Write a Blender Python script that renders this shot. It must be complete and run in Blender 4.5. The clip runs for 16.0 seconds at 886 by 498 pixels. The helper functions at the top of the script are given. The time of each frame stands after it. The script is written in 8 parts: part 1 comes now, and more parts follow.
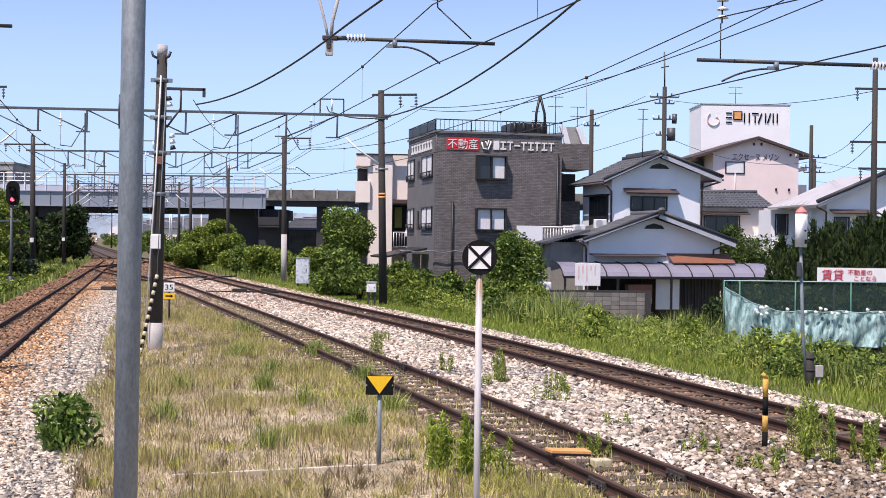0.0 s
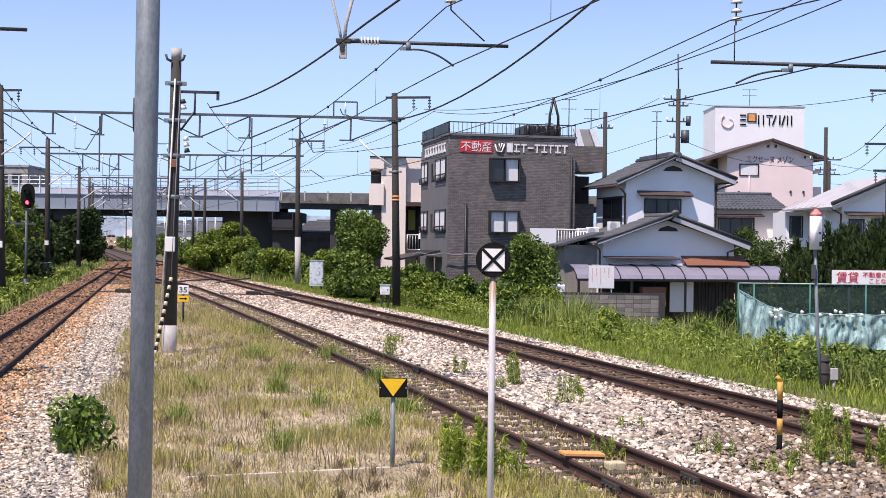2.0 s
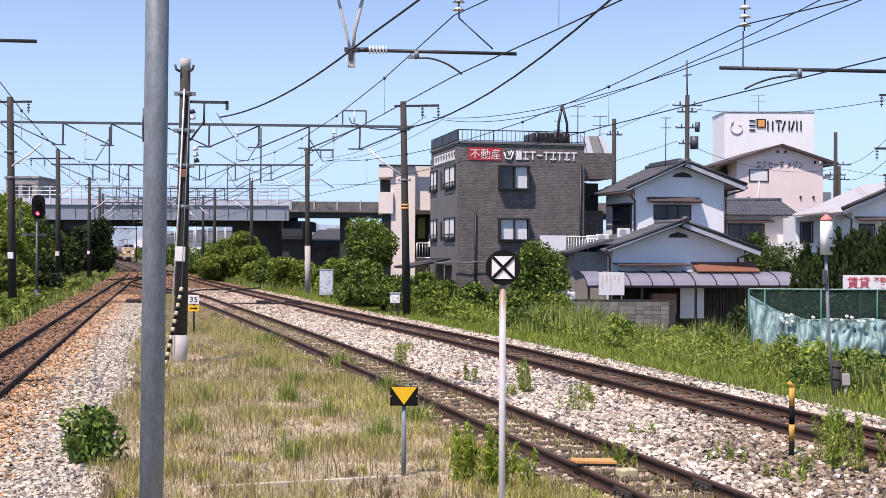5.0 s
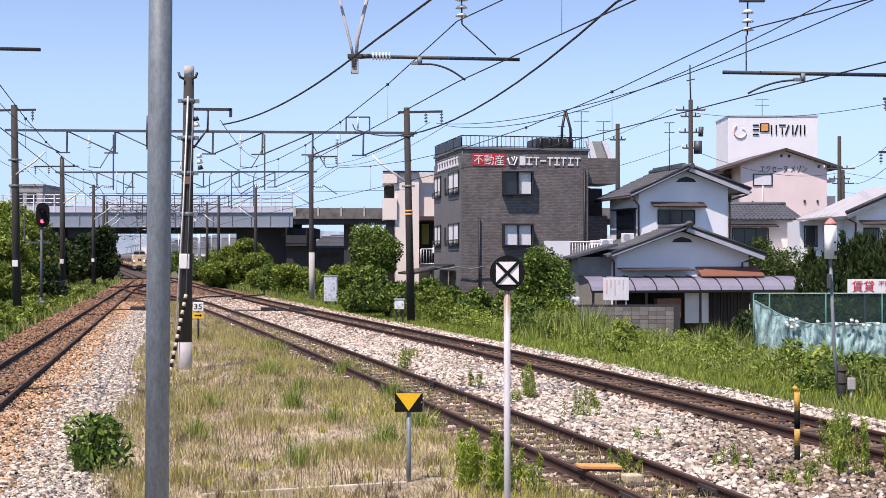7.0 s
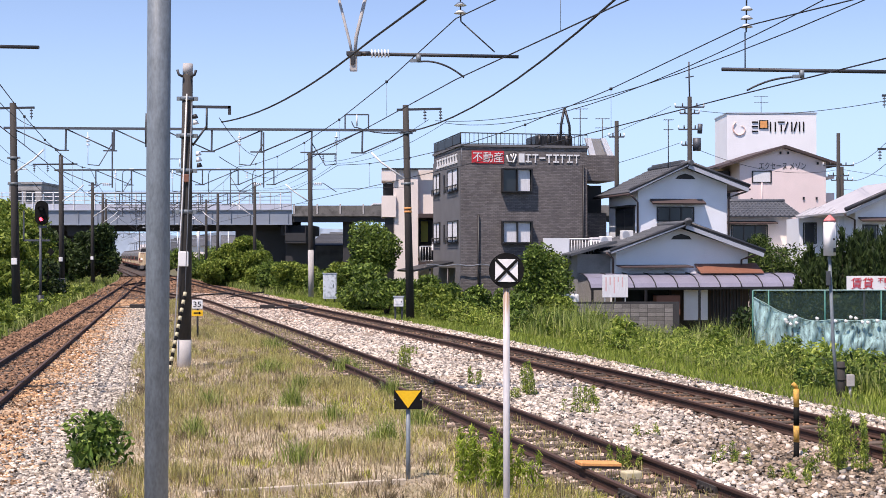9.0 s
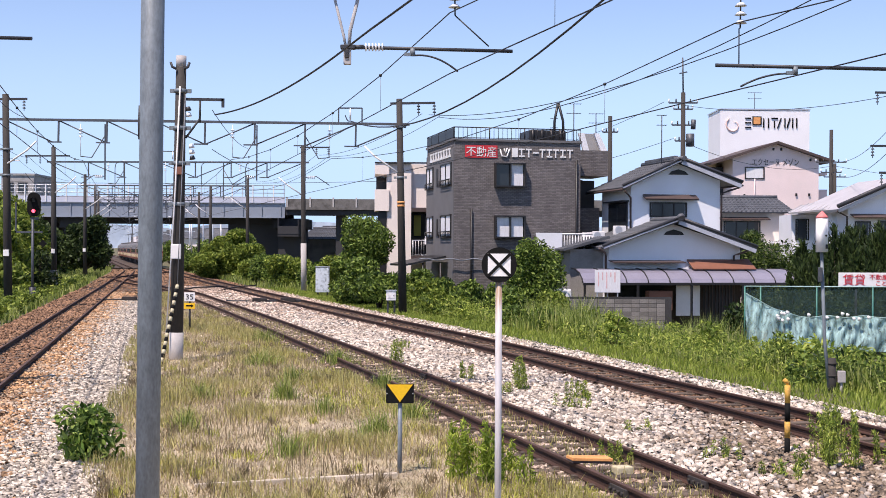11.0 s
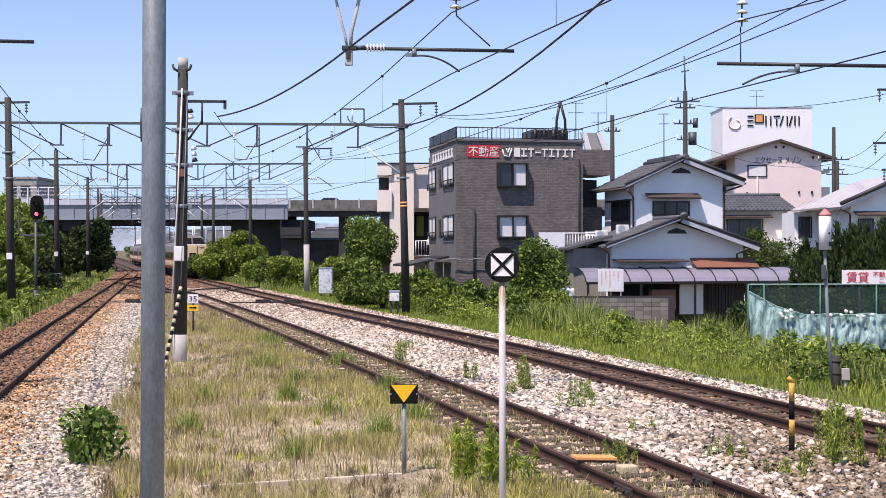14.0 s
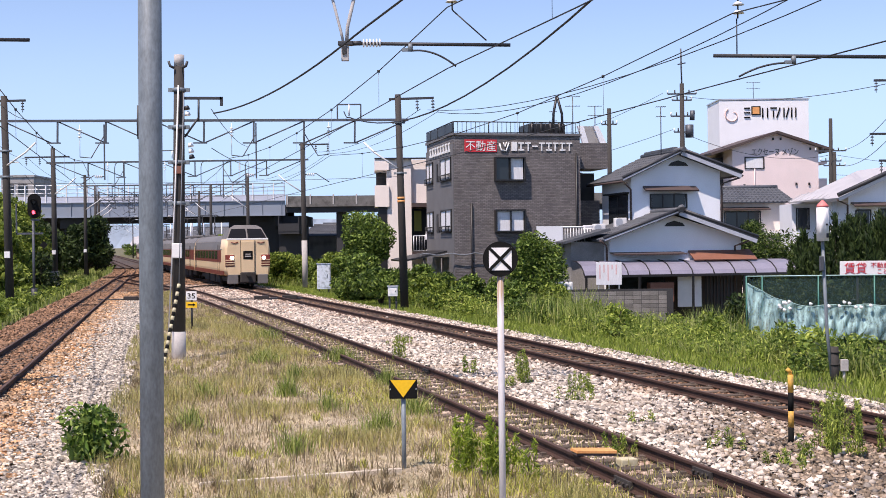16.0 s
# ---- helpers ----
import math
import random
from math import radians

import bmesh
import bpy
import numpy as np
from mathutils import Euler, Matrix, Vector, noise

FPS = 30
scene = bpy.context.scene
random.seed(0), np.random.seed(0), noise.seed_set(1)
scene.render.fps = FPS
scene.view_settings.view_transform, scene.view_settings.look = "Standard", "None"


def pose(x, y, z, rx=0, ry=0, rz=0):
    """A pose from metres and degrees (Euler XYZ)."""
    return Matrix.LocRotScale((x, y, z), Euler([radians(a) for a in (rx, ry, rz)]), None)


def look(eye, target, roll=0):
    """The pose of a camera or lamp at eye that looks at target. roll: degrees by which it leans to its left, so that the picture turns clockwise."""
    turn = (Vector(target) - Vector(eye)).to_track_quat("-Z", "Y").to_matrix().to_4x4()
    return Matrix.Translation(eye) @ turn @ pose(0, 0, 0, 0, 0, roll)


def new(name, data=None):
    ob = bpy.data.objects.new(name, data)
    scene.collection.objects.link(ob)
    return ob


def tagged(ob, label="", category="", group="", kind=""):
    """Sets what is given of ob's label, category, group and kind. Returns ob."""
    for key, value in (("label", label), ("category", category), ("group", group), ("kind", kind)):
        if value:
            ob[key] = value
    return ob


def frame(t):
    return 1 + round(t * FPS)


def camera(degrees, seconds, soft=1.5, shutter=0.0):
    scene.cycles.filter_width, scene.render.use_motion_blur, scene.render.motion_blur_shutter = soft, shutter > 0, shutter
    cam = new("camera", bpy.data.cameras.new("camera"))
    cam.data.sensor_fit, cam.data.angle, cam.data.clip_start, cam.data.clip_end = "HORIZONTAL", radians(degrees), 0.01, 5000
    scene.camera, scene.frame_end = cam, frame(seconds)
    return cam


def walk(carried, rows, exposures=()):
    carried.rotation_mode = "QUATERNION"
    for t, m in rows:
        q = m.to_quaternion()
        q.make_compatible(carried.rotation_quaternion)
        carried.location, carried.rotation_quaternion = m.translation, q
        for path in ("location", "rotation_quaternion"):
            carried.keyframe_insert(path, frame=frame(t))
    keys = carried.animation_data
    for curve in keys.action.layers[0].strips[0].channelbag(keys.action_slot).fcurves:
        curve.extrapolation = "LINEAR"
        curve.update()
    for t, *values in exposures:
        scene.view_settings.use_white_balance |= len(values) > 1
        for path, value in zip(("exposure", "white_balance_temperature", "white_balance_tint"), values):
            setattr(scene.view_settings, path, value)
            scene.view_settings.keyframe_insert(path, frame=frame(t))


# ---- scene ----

# ---- camera and its path: hand-held on a platform, turning only ----
EYE = (0.0, 0.0, 2.9)
PATH = [
    (0.0, 89.629, -0.721, -1.231),
    (0.5, 89.800, -0.804, -1.172),
    (1.0, 89.872, -0.844, -1.016),
    (1.5, 89.844, -0.795, -0.806),
    (2.0, 89.737, -0.692, -0.623),
    (2.5, 89.606, -0.584, -0.461),
    (3.0, 89.502, -0.509, -0.331),
    (3.5, 89.515, -0.427, -0.244),
    (4.0, 89.676, -0.375, -0.234),
    (6.5, 90.405, -0.086, -0.026),
    (7.0, 90.357, 0.000, 0.000),
    (7.5, 90.332, 0.055, -0.024),
    (8.0, 90.322, 0.086, -0.028),
    (8.5, 90.288, 0.112, -0.029),
    (9.0, 90.238, 0.072, -0.039),
    (11.5, 89.904, -0.304, -0.393),
    (12.0, 89.856, -0.248, -0.404),
    (12.5, 89.857, -0.113, -0.375),
    (13.0, 89.877, -0.009, -0.331),
    (13.5, 89.932, 0.058, -0.268),
    (14.0, 89.986, 0.126, -0.231),
    (14.5, 90.005, 0.231, -0.175),
    (15.0, 89.964, 0.306, -0.173),
    (15.5, 89.880, 0.487, -0.219),
    (16.0, 89.748, 0.641, -0.324),
]
cam = camera(38.43, 16.0, soft=0.5)
walk(cam, [(t, pose(*EYE, rx, ry, rz)) for t, rx, ry, rz in PATH], exposures=[(0.0, 0.25, 6900, 23), (16.0, 0.25, 6900, 23)])

# ---- daylight: clear summer noon, sun high behind the left shoulder ----
SUN = Vector((-0.88, -1.2, 2.75)).normalized()
world = bpy.data.worlds.new("sky")
scene.world = world
world.use_nodes = True
wt = world.node_tree
sky = wt.nodes.new("ShaderNodeTexSky")
sky.sky_type, sky.sun_disc = "NISHITA", False
sky.sun_elevation = math.asin(SUN.z)
sky.sun_rotation = math.atan2(SUN.x, SUN.y)
sky.air_density, sky.dust_density, sky.ozone_density, sky.altitude = 0.85, 0.0, 3.5, 0
wt.links.new(sky.outputs[0], wt.nodes["Background"].inputs[0])
# summer haze keeps the lowest sky one even pale blue instead of a white rim
sky_co, sky_parts, sky_join, sky_low = (wt.nodes.new("ShaderNode" + k) for k in ("TexCoord", "SeparateXYZ", "CombineXYZ", "Math"))
sky_low.operation = "SMOOTH_MAX"
sky_low.inputs[1].default_value, sky_low.inputs[2].default_value = 0.115, 0.08
wt.links.new(sky_co.outputs["Generated"], sky_parts.inputs[0])
wt.links.new(sky_parts.outputs[0], sky_join.inputs[0]), wt.links.new(sky_parts.outputs[1], sky_join.inputs[1])
wt.links.new(sky_parts.outputs[2], sky_low.inputs[0]), wt.links.new(sky_low.outputs[0], sky_join.inputs[2])
wt.links.new(sky_join.outputs[0], sky.inputs[0])
wt.nodes["Background"].inputs[1].default_value = 0.15
sun = new("sun", bpy.data.lights.new("sun", "SUN"))
sun.data.energy, sun.data.angle, sun.data.color = 5.0, radians(0.5), (1.0, 0.95, 0.86)
sun.matrix_world = look(SUN * 50, (0, 0, 0))

# ---- materials ----
def node_mat(name):
    m = bpy.data.materials.new(name)
    m.use_nodes = True
    return m, m.node_tree, m.node_tree.nodes["Principled BSDF"]


def mat(name, base, rough=0.7, metal=0.0, var=0.2, scale=2.0, fine=40.0, bump=0.2, rnd=0.0, island=0.0, spec=0.5,
        stain=None, stain_amount=0.0, squash=(1, 1, 1)):
    """Painted, worn or grainy surface: colour noise at two scales, bump, and a value that differs from piece to piece."""
    m, nt, b = node_mat(name)
    N, L = nt.nodes, nt.links
    co = N.new("ShaderNodeTexCoord")
    mp = N.new("ShaderNodeMapping")
    mp.inputs["Scale"].default_value = squash
    L.new(co.outputs["Object"], mp.inputs[0])
    n1, n2 = N.new("ShaderNodeTexNoise"), N.new("ShaderNodeTexNoise")
    for n, s in ((n1, scale), (n2, fine)):
        n.inputs["Scale"].default_value, n.inputs["Detail"].default_value = s, 4
        L.new(mp.outputs[0], n.inputs["Vector"])
    add = N.new("ShaderNodeMath")
    add.operation = "ADD"
    L.new(n1.outputs[0], add.inputs[0]), L.new(n2.outputs[0], add.inputs[1])
    val = N.new("ShaderNodeMapRange")
    val.inputs[1].default_value, val.inputs[2].default_value = 0.7, 1.3
    val.inputs[3].default_value, val.inputs[4].default_value = 1 - var, 1 + var
    L.new(add.outputs[0], val.inputs[0])
    last = val.outputs[0]
    for amount, kind, out in ((rnd, "ShaderNodeObjectInfo", "Random"), (island, "ShaderNodeNewGeometry", "Random Per Island")):
        if amount:
            src, r, mul = N.new(kind), N.new("ShaderNodeMapRange"), N.new("ShaderNodeMath")
            r.inputs[3].default_value, r.inputs[4].default_value = 1 - amount, 1 + amount
            mul.operation = "MULTIPLY"
            L.new(src.outputs[out], r.inputs[0]), L.new(last, mul.inputs[0]), L.new(r.outputs[0], mul.inputs[1])
            last = mul.outputs[0]
    col = N.new("ShaderNodeVectorMath")
    col.operation = "SCALE"
    col.inputs[0].default_value = base
    L.new(last, col.inputs["Scale"])
    out = col.outputs[0]
    if stain:
        n3, ramp, mix = N.new("ShaderNodeTexNoise"), N.new("ShaderNodeMapRange"), N.new("ShaderNodeMix")
        n3.inputs["Scale"].default_value, n3.inputs["Detail"].default_value = scale * 1.7, 6
        L.new(mp.outputs[0], n3.inputs["Vector"])
        ramp.inputs[1].default_value, ramp.inputs[2].default_value = 0.5, 0.68
        ramp.inputs[4].default_value = stain_amount
        L.new(n3.outputs[0], ramp.inputs[0])
        mix.data_type = "RGBA"
        L.new(ramp.outputs[0], mix.inputs[0]), L.new(out, mix.inputs[6])
        mix.inputs[7].default_value = (*stain, 1)
        out = mix.outputs[2]
    L.new(out, b.inputs["Base Color"])
    b.inputs["Roughness"].default_value, b.inputs["Metallic"].default_value = rough, metal
    b.inputs["Specular IOR Level"].default_value = spec
    if bump:
        bp = N.new("ShaderNodeBump")
        bp.inputs["Strength"].default_value, bp.inputs["Distance"].default_value = bump, 0.02
        L.new(n2.outputs[0], bp.inputs["Height"]), L.new(bp.outputs[0], b.inputs["Normal"])
    return m


def leaf_mat(name, colours, through_light=0.35, rough=0.6):
    """Leaves or blades: each one takes a colour of the ramp; thin, so light comes through."""
    m, nt, b = node_mat(name)
    N, L = nt.nodes, nt.links
    geo, ramp = N.new("ShaderNodeNewGeometry"), N.new("ShaderNodeValToRGB")
    el = ramp.color_ramp.elements
    while len(el) < len(colours):
        el.new(0.5)
    for i, c in enumerate(colours):
        el[i].position, el[i].color = i / (len(colours) - 1), (*c, 1)
    L.new(geo.outputs["Random Per Island"], ramp.inputs[0])
    tr, mix = N.new("ShaderNodeBsdfTranslucent"), N.new("ShaderNodeMixShader")
    mix.inputs[0].default_value = through_light
    L.new(ramp.outputs[0], b.inputs["Base Color"]), L.new(ramp.outputs[0], tr.inputs[0])
    b.inputs["Roughness"].default_value = rough
    b.inputs["Specular IOR Level"].default_value = 0.3
    L.new(b.outputs[0], mix.inputs[1]), L.new(tr.outputs[0], mix.inputs[2])
    L.new(mix.outputs[0], nt.nodes["Material Output"].inputs[0])
    return m


def plain(name, base, rough=0.5, metal=0.0, glow=0.0, alpha=1.0):
    m, nt, b = node_mat(name)
    b.inputs["Base Color"].default_value = (*base, 1)
    b.inputs["Roughness"].default_value, b.inputs["Metallic"].default_value = rough, metal
    b.inputs["Alpha"].default_value = alpha
    if glow:
        b.inputs["Emission Color"].default_value, b.inputs["Emission Strength"].default_value = (*base, 1), glow
    return m


def brick_mat(name, base, joint, w, h):
    """Far tile cladding in courses, with joints and tiles of differing tone."""
    m, nt, b = node_mat(name)
    N, L = nt.nodes, nt.links
    co, mp, br, no = N.new("ShaderNodeTexCoord"), N.new("ShaderNodeMapping"), N.new("ShaderNodeTexBrick"), N.new("ShaderNodeTexNoise")
    mp.inputs["Rotation"].default_value = (radians(90), 0, 0)
    L.new(co.outputs["Object"], mp.inputs[0]), L.new(mp.outputs[0], br.inputs[0])
    br.inputs["Color1"].default_value = (*[c * 0.75 for c in base], 1)
    br.inputs["Color2"].default_value = (*[c * 1.25 for c in base], 1)
    br.inputs["Mortar"].default_value = (*joint, 1)
    br.inputs["Scale"].default_value, br.inputs["Brick Width"].default_value, br.inputs["Row Height"].default_value = 1.0, w, h
    br.inputs["Mortar Size"].default_value = 0.012
    no.inputs["Scale"].default_value = 1.2
    L.new(co.outputs["Object"], no.inputs["Vector"])
    mix, r = N.new("ShaderNodeVectorMath"), N.new("ShaderNodeMapRange")
    mix.operation = "SCALE"
    r.inputs[1].default_value, r.inputs[2].default_value, r.inputs[3].default_value, r.inputs[4].default_value = 0.3, 0.7, 0.85, 1.15
    L.new(no.outputs[0], r.inputs[0]), L.new(br.outputs[0], mix.inputs[0]), L.new(r.outputs[0], mix.inputs["Scale"])
    L.new(mix.outputs[0], b.inputs["Base Color"])
    bp = N.new("ShaderNodeBump")
    bp.inputs["Strength"].default_value, bp.inputs["Distance"].default_value = 0.8, 0.03
    L.new(br.outputs["Fac"], bp.inputs["Height"]), L.new(bp.outputs[0], b.inputs["Normal"])
    bp.invert = True
    b.inputs["Roughness"].default_value = 0.75
    return m


def sheer(m, clear, uneven=0.0):
    """Make a fabric or fine net partly see-through, evenly or in streaks and holes."""
    nt = m.node_tree
    out = nt.nodes["Material Output"]
    src = out.inputs[0].links[0].from_socket
    tr, mix = nt.nodes.new("ShaderNodeBsdfTransparent"), nt.nodes.new("ShaderNodeMixShader")
    mix.inputs[0].default_value = clear
    if uneven:
        co, mp, no, r = (nt.nodes.new("ShaderNode" + k) for k in ("TexCoord", "Mapping", "TexNoise", "MapRange"))
        mp.inputs["Scale"].default_value = (5.0, 5.0, 0.9)
        no.inputs["Scale"].default_value, no.inputs["Detail"].default_value = 1.6, 5
        r.inputs[1].default_value, r.inputs[2].default_value = 0.38, 0.62
        r.inputs[3].default_value, r.inputs[4].default_value = clear - uneven, clear + uneven
        nt.links.new(co.outputs["Object"], mp.inputs[0]), nt.links.new(mp.outputs[0], no.inputs["Vector"])
        nt.links.new(no.outputs[0], r.inputs[0]), nt.links.new(r.outputs[0], mix.inputs[0])
    nt.links.new(src, mix.inputs[1]), nt.links.new(tr.outputs[0], mix.inputs[2]), nt.links.new(mix.outputs[0], out.inputs[0])
    return m


